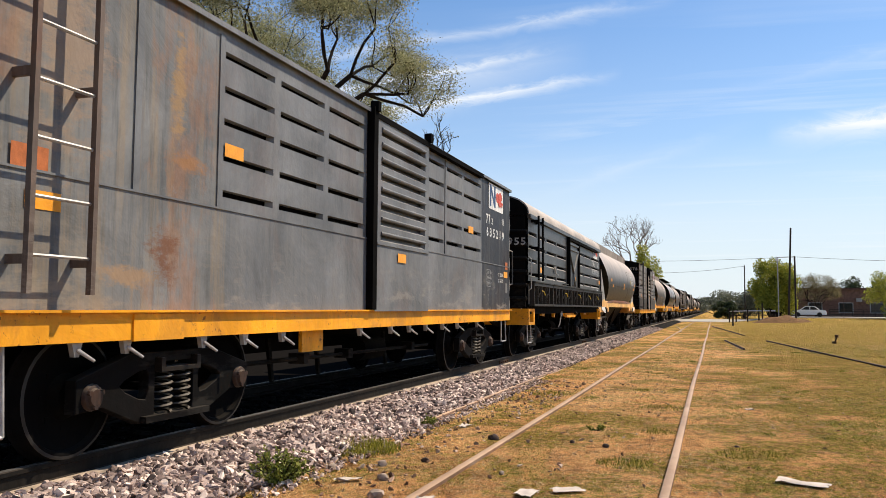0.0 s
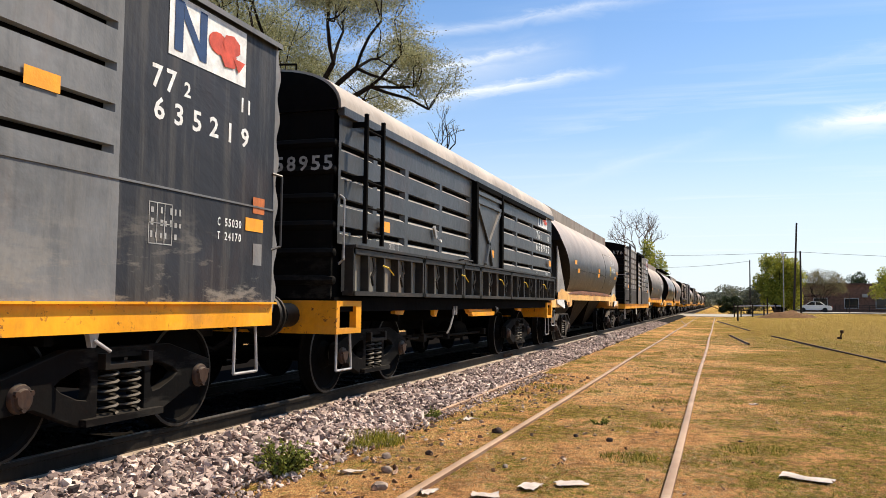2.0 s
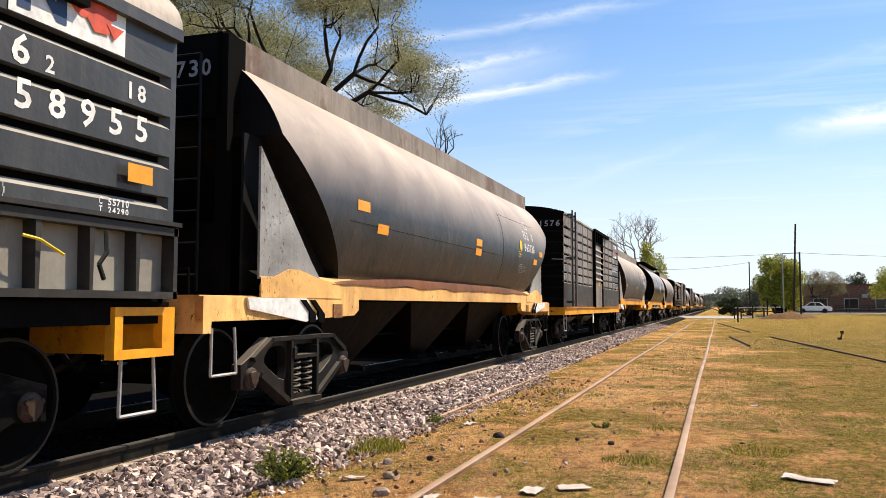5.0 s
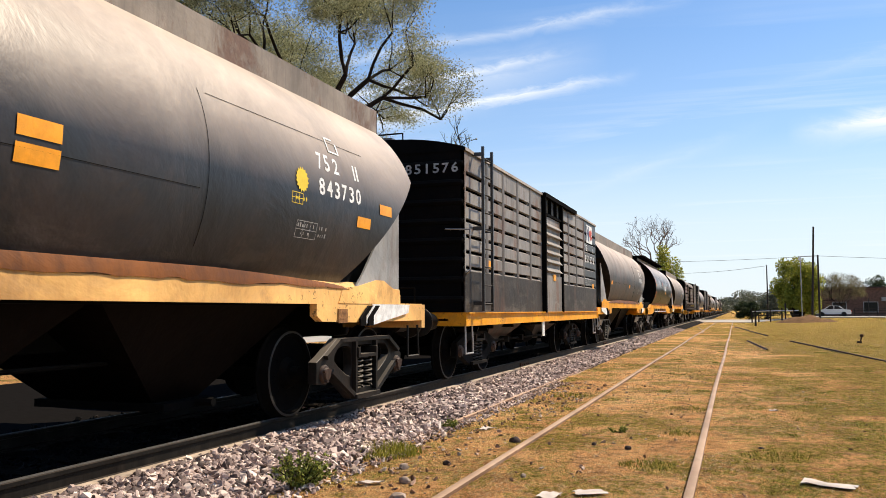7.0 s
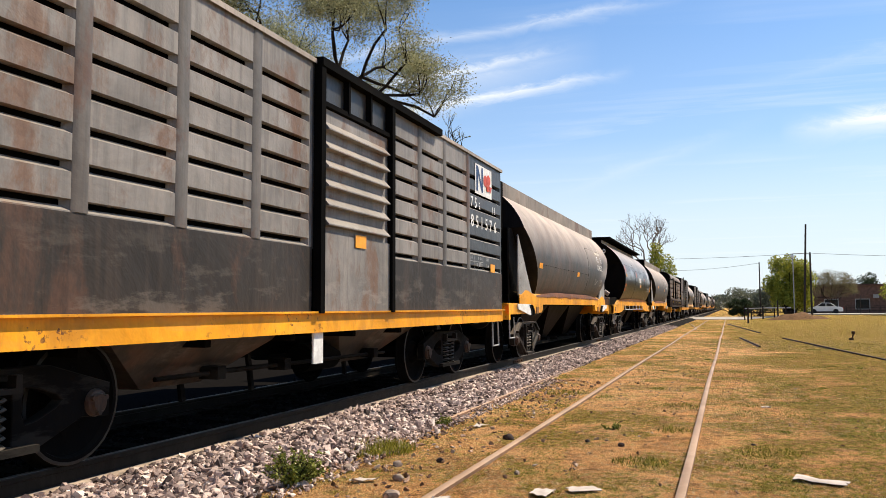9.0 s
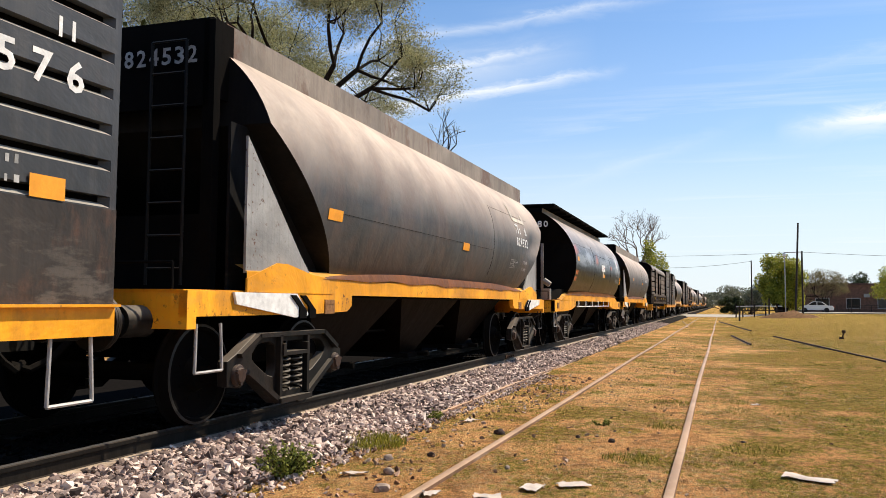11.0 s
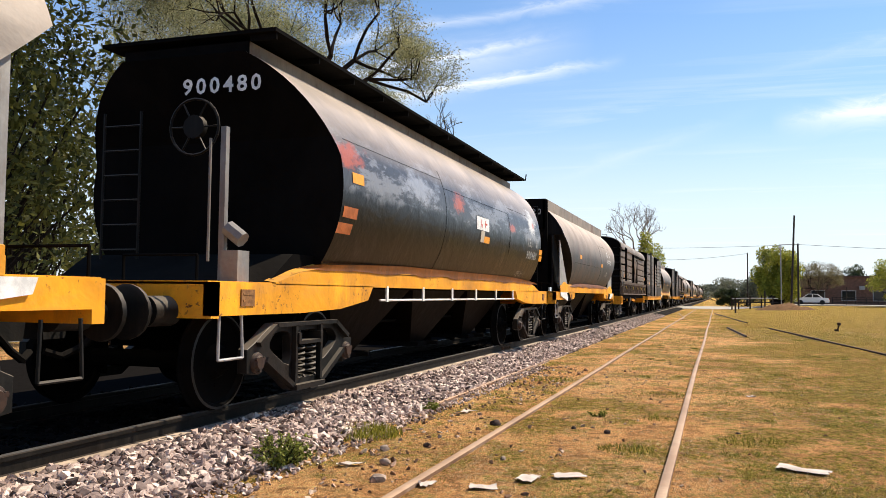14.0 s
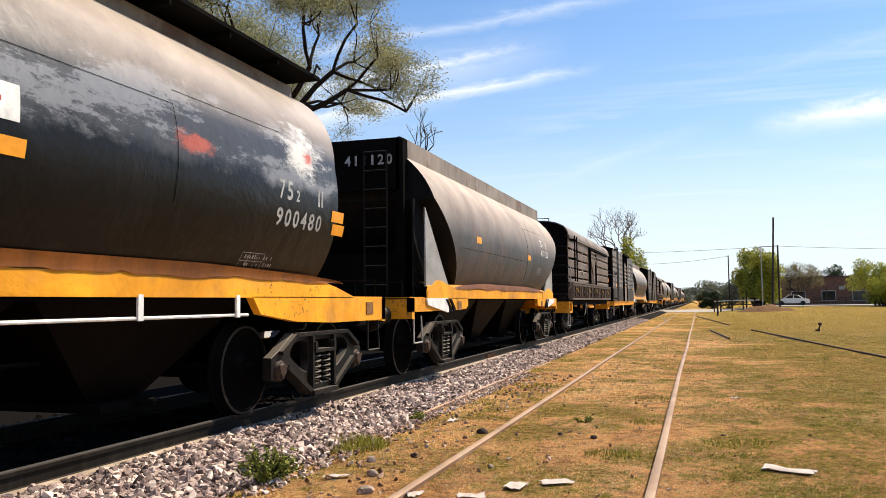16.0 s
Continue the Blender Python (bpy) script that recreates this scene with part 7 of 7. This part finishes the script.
def build_trees():
    tree(-14.0, 24.0, 17.0, 0.18, 6, 4, "tall locust tree with feathery olive spring leaves", 30, 0.28, 0.046, LEAF_OLIVE, (0.8, 0.3), 0.95, 0.45, limbs=6, lift=0.06, hull=((-0.1, 0, 12.2), (4.5, 4.6, 4.8)), reach_limb=0.26, thin=0.52)
    tree(-21.0, 30.0, 17.0, 0.20, 6, 9, "locust tree with sparse olive spring leaves", 18, 0.36, 0.060, LEAF_OLIVE, (0.3, 0.0), 0.85, 0.40, limbs=6, reach_limb=0.26, hull=((0, 0, 12.0), (5.2, 5.0, 5.6)), thin=0.52)
    tree(-15.5, 45.0, 13.2, 0.11, 4, 12, "slender bare tree with opening buds", 2, 0.08, 0.05, LEAF_OLIVE, (0.1, 0), 0.35, 0.62, hull=((0, 0, 11.0), (0.9, 0.9, 2.1)))
    tree(-12.0, 130.0, 16.4, 0.24, 6, 21, "bare spreading tree behind the train", 0, lean=(0.4, 0), spread=0.66, first=0.45, limbs=5, hull=((0, 0, 11.5), (4.6, 4.6, 4.9)), reach_limb=0.30, lift=0.2, bark=BARK_PALE)
    bush(-11.0, 128.0, 5.6, 11.4, 7000, 0.20, LEAF_LIME, "bright green tree crown behind the train", 22, "tree")
    # Shrubs added, mostly unseen, to cut the light from behind the wagons.
    for k, (x, y, wide, tall) in enumerate(((-22, 3, 9, 5), (-21, 12, 9, 6), (-24, 22, 9, 5), (-26, 34, 10, 6), (-27, 48, 12, 6), (-28, 64, 14, 7))):
        bush(x - 6, y, wide, tall, 5000, 0.16, LEAF_DARK, "dark green shrubs behind the track, most added to cut light", 60 + k)
    for k, (x, y, wide, tall) in enumerate(((-21, 17.0, 8, 13), (-26, 13, 9, 13), (-25, 24, 9, 12))):
        bush(x, y, wide, tall, 11000, 0.15, LEAF_SHADE, "tall shady tree behind the train", 80 + k, "tree", clumps=46)
    bush(6.85, 108.0, 4.6, 7.8, 30000, 0.15, LEAF_LIME, "dense round yellow-green tree by the crossing", 41, "tree", clumps=40)
    tree(13.2, 122.0, 6.0, 0.10, 6, 42, "half-bare budding tree by the brick building", 5, 0.18, 0.05, LEAF_DRY, spread=0.75, first=0.22, limbs=8, z=0.5, hull=((0, 0, 3.4), (3.0, 3.0, 2.6)), reach_limb=0.34)
    bush(20.4, 105.0, 5.6, 6.0, 14000, 0.13, LEAF_LIME, "green leafy tree at the end of the road", 43, "tree", clumps=30)
    bush(21.0, 135.0, 5.0, 6.4, 4000, 0.2, LEAF_DARK, "grey-green tree behind the building", 44, "tree")
    bush(1.6, 118.0, 3.0, 2.5, 4000, 0.16, LEAF_DARK, "dark bush beyond the crossing", 45)
    bush(3.8, 122.0, 5.0, 4.7, 5000, 0.16, LEAF_GREYGREEN, "grey-green bush beyond the crossing", 46)
    bush(5.0, 160.0, 9.0, 5.5, 5000, 0.22, LEAF_GREYGREEN, "grey-green trees beyond the crossing", 47)
    bush(0.5, 260.0, 16.0, 5.5, 5000, 0.35, LEAF_GREYGREEN, "far trees beside the line", 48)
    bush(-16.0, 200.0, 14.0, 7.0, 4000, 0.35, LEAF_GREYGREEN, "far trees beside the line", 49)


LEAF_GREYGREEN = leaf("grey_green_leaves", (0.07, 0.08, 0.055), (0.22, 0.235, 0.165))


# ---- the crossing, the road and what stands there ----
BRICK = plain("brown_brick", (0.15, 0.085, 0.062), 0.9, 0, 0.25, 3)
GLASS = plain("dark_window", (0.02, 0.022, 0.025), 0.15, 0, 0.2)
CAR_WHITE = plain("white_car_paint", (0.75, 0.75, 0.74), 0.25, 0, 0.03)
RUBBER = plain("tyre_rubber", (0.015, 0.015, 0.015), 0.85)
WOOD = plain("dark_pole_timber", (0.035, 0.028, 0.024), 0.9, 0, 0.3, 8)


def post(name, x, y, tall, r, label, lean=(0, 0), z=0.0, category="pole"):
    bm = bmesh.new()
    tube(bm, (0, 0, 0), (lean[0], lean[1], tall), r, r * 0.75, 10)
    return solo(name, bm, WOOD, label, category, pose(x, y, z - 0.1))


def car(x, y, turn, label, z=0.0):
    """A saloon: body, glasshouse, wheels, lamps."""
    w = thing("car", pose(x, y, z, 0, 0, turn), label, "car")
    bm = bmesh.new()
    body = [(-2.1, 0.30), (-2.15, 0.62), (-2.0, 0.86), (-1.35, 0.92), (-0.75, 1.38), (0.35, 1.42), (1.05, 0.95), (1.9, 0.80), (2.12, 0.58), (2.1, 0.30)]
    prism(bm, body, -0.82, 0.82)
    part("body", bm, CAR_WHITE, w, "", 0.06)
    bm = bmesh.new()
    prism(bm, [(-1.2, 0.95), (-0.70, 1.32), (-0.2, 1.35), (-0.2, 0.95)], -0.826, 0.826)
    prism(bm, [(-0.12, 0.95), (-0.12, 1.35), (0.32, 1.36), (0.88, 0.95)], -0.826, 0.826)
    part("side_window", bm, GLASS, w)
    for sy in (-1.3, 1.3):
        for sx in (-0.78, 0.78):
            bm = bmesh.new()
            lathe(bm, [(sx - 0.09, 0.1), (sx - 0.09, 0.31), (sx + 0.09, 0.31), (sx + 0.09, 0.1)], 16, "X", (0, sy, 0.31))
            part("wheel", bm, RUBBER, w)
    for s in (-1, 1):
        bm = bmesh.new()
        box(bm, s * 0.55, s * 0.8, 2.05, 2.12, 0.60, 0.74)
        part("headlight", bm, GALV, w)
        bm = bmesh.new()
        box(bm, s * 0.6, s * 0.8, -2.16, -2.08, 0.62, 0.8)
        part("tail_light", bm, RED, w)
    return w


def building(x0, x1, y0, y1, tall, label):
    w = thing("brick_building", pose(0, 0, 0), label, "building", kind="structure")
    bm = bmesh.new()
    box(bm, x0, x1, y0, y0 + 0.3, 0, tall)
    box(bm, x0, x1, y1 - 0.3, y1, 0, tall)
    box(bm, x0, x0 + 0.3, y0 + 0.3, y1 - 0.3, 0, tall)
    box(bm, x1 - 0.3, x1, y0 + 0.3, y1 - 0.3, 0, tall)
    part("wall", bm, BRICK, w)
    bm = bmesh.new()
    box(bm, x0 - 0.3, x1 + 0.3, y0 - 0.3, y1 + 0.3, tall, tall + 0.22)
    part("roof", bm, BRICK_DARK, w)
    n = int((x1 - x0) / 4)
    for k in range(n):
        x = x0 + 1.6 + k * 4
        bm = bmesh.new()
        box(bm, x, x + 1.7, y0 - 0.02, y0 + 0.05, 1.1, 2.4)
        win = part("window", bm, GLASS, w)
        bm = bmesh.new()
        for a, b, c, d in ((x - 0.1, x + 1.8, 2.4, 2.5), (x - 0.1, x + 1.8, 1.0, 1.1), (x - 0.1, x, 1.1, 2.4), (x + 1.7, x + 1.8, 1.1, 2.4)):
            box(bm, a, b, y0 - 0.06, y0, c, d)
        part("frame", bm, FADED, win)
        if k % 2:
            bm = bmesh.new()
            box(bm, x + 2.2, x + 2.9, y0 - 0.35, y0, 2.6, 3.1)
            part("air_unit", bm, FADED, w, "pale air-conditioning unit")


MOUND = plain("brown_soil", (0.17, 0.095, 0.045), 0.95, 0, 0.5, 5, 0.05)
BRICK_DARK = plain("dark_roof_edge", (0.10, 0.06, 0.05), 0.9)




def build_crossing():
    bm = bmesh.new()
    prof = [(-60, 97), (-60, 106), (2, 106), (8.6, 114), (10, 121), (60, 122), (60, 112), (16, 111), (9, 108), (5, 104), (1.5, 97)]
    top = [bm.verts.new((x, y, 0.03 + rise(x, y))) for x, y in prof]
    f = bm.faces.new(top)
    low = bmesh.ops.extrude_face_region(bm, geom=[f])
    for e in low["geom"]:
        if isinstance(e, bmesh.types.BMVert):
            e.co.z -= 0.12
    solo("road", bm, CONCRETE, "pale dusty road over the level crossing", "road", kind="structure")
    post("utility_pole", 7.96, 100.0, 10.8, 0.13, "tall dark timber pole leaning a little", (0.45, 0))
    post("utility_pole", 3.8, 112.0, 7.2, 0.09, "dark timber pole by the crossing")
    post("utility_pole", 8.75, 100.0, 7.6, 0.12, "dark timber pole with a lamp arm")
    lamp = thing("street_lamp", pose(8.75, 100.0, 7.25), "street lamp with a white globe on an arm", "street lamp")
    bm = bmesh.new()
    tube(bm, (0, 0, 0.15), (-1.85, 0, 0.12), 0.05)
    tube(bm, (-1.8, 0, 0.12), (-1.8, 0, -7.2), 0.055)
    part("arm", bm, FADED, lamp, "pale metal lamp post and arm")
    bm = bmesh.new()
    bmesh.ops.create_uvsphere(bm, u_segments=12, v_segments=8, radius=0.2)
    bmesh.ops.translate(bm, verts=bm.verts, vec=(-1.85, 0, -0.15))
    part("globe", bm, CAR_WHITE, lamp, "white lamp globe")
    bm = bmesh.new()
    for a, b, sag in (((-24.0, 125, 8.9), (8.75, 100, 7.4), 0.35), ((8.75, 100, 7.4), (50, 100, 6.4), 0.5), ((-20, 130, 8), (3.8, 112, 7.0), 0.9)):
        a, b = Vector(a), Vector(b)
        pts = [a.lerp(b, k / 12) - Vector((0, 0, sag * 4 * (k / 12) * (1 - k / 12))) for k in range(13)]
        pipe(bm, pts, 0.018, 4)
    solo("overhead_wire", bm, RUBBER, "thin wires strung between the poles", "wire")
    # mound and barrier
    bm = bmesh.new()
    g = []
    for j in range(9):
        row = []
        for i in range(17):
            u, v = i / 8 - 1, j / 4 - 1
            h = max(0, 1 - u * u - v * v) ** 1.0 * 0.72 * (1 + 0.7 * noise.noise(Vector((u * 3, v * 3, 0))))
            row.append(bm.verts.new((6.55 + u * 3.0, 90 + v * 3.0, h * 0.85 - 0.06 + rise(6.55 + u * 3.0, 90 + v * 3.0))))
        g.append(row)
    for a, b in zip(g, g[1:]):
        for k in range(16):
            bm.faces.new((a[k], a[k + 1], b[k + 1], b[k])).smooth = True
    solo("soil_mound", bm, MOUND, "low mound of brown soil and grass", "mound", kind="structure")
    fence = thing("crossing_fence", pose(0, 0, 0), "old dark barrier fence at the level crossing", "fence")
    for x, y, tall in ((1.6, 96, 1.5), (2.3, 96, 1.4), (3.45, 95, 1.5), (4.6, 95, 1.6), (5.7, 94, 1.5), (1.55, 76, 1.3), (4.8, 92, 2.1)):
        bm = bmesh.new()
        box(bm, x - 0.07, x + 0.07, y - 0.07, y + 0.07, -0.05, tall)
        part("fence_post", bm, WOOD, fence)
    for z in (0.75, 1.2):
        bm = bmesh.new()
        pipe(bm, [(1.6, 96, z), (3.45, 95, z + 0.08), (6.2, 94, z + 0.1)], 0.06)
        part("fence_rail", bm, WHITE if z > 1 else WOOD, fence)
    bm = bmesh.new()
    tube(bm, (0, 0, 0), (0.08, 0, 0.28), 0.03)
    lathe(bm, [(0.26, 0.03), (0.27, 0.075), (0.38, 0.075), (0.39, 0.03)], 10, "Z", (0.08, 0, 0))
    box(bm, -0.10, 0.07, -0.06, 0.06, 0.0, 0.10)
    solo("switch_stand", bm, RAIL_DARK, "small rusty switch stand in the grass", "switch stand", pose(4.85, 38.4, -0.02))
    car(11.8, 117.0, 82, "white saloon car parked on the road", 0.50)
    car(-15.8, 19.6, 100, "white saloon car parked beyond the train")
    building(11.3, 62.0, 128, 142, 4.35, "long low brown brick building with dark windows")
    rail = thing("road_fence", pose(0, 0, 0), "dark metal railing along the road", "fence")
    for k in range(26):
        bm = bmesh.new()
        box(bm, 15 + k * 1.4, 15.07 + k * 1.4, 123.0, 123.07, 0, 1.5)
        part("fence_post", bm, WOOD, rail)
    for z in (0.4, 0.8, 1.2, 1.45):
        bm = bmesh.new()
        box(bm, 15, 50, 123.02, 123.06, z, z + 0.06)
        part("fence_rail", bm, WOOD, rail)
    post("sign_post", 15.3, 112.0, 2.9, 0.05, "white sign post by the road", category="sign post")
    post("gate_post", 19.4, 105.0, 1.6, 0.09, "dark post by the road", category="post")
    bm = bmesh.new()
    box(bm, 21.5, 27.0, 92, 92.5, 0, 0.35)
    solo("platform_edge", bm, WOOD, "dark low platform edge by the road", "platform", kind="structure")
    # beyond the train: a road and a low wall that close the view under the wagons
    bm = bmesh.new()
    box(bm, -25, -18, -60, 90, -0.05, 0.02)
    solo("far_road", bm, CONCRETE, "pale road beyond the train", "road", kind="structure")


build_ground_sheet()
build_tracks()
build_ballast()
build_grass()
build_litter()
build_trees()
build_crossing()


# ---- what moves ----
# seconds, and metres by which the train is behind an even pace
ROLL = [(0.0, 0.0), (2.5, 0.0), (4.7, 0.0), (7.0, 0.12), (8.2, 0.03), (9.2, 0.0), (11.3, 0.0), (13.5, 0.0), (15.5, -0.02), (16.0, -0.14)]


def motions():
    """The train rolls past at an even pace; the wheels of the wagons that come near turn with it."""
    for k, (w, y) in enumerate(TRAIN):
        walk(w, [(t, place_at(y - SPEED * t + off)) for t, off in ROLL])
        if k > 8:
            continue
        for ob in w.children_recursive:
            if ob.name.startswith("wheelset"):
                x, yy, z = ob.location
                walk(ob, [(i * 0.125, pose(x, yy, z, math.degrees(SPEED * i * 0.125 / 0.45))) for i in range(129)])


motions()
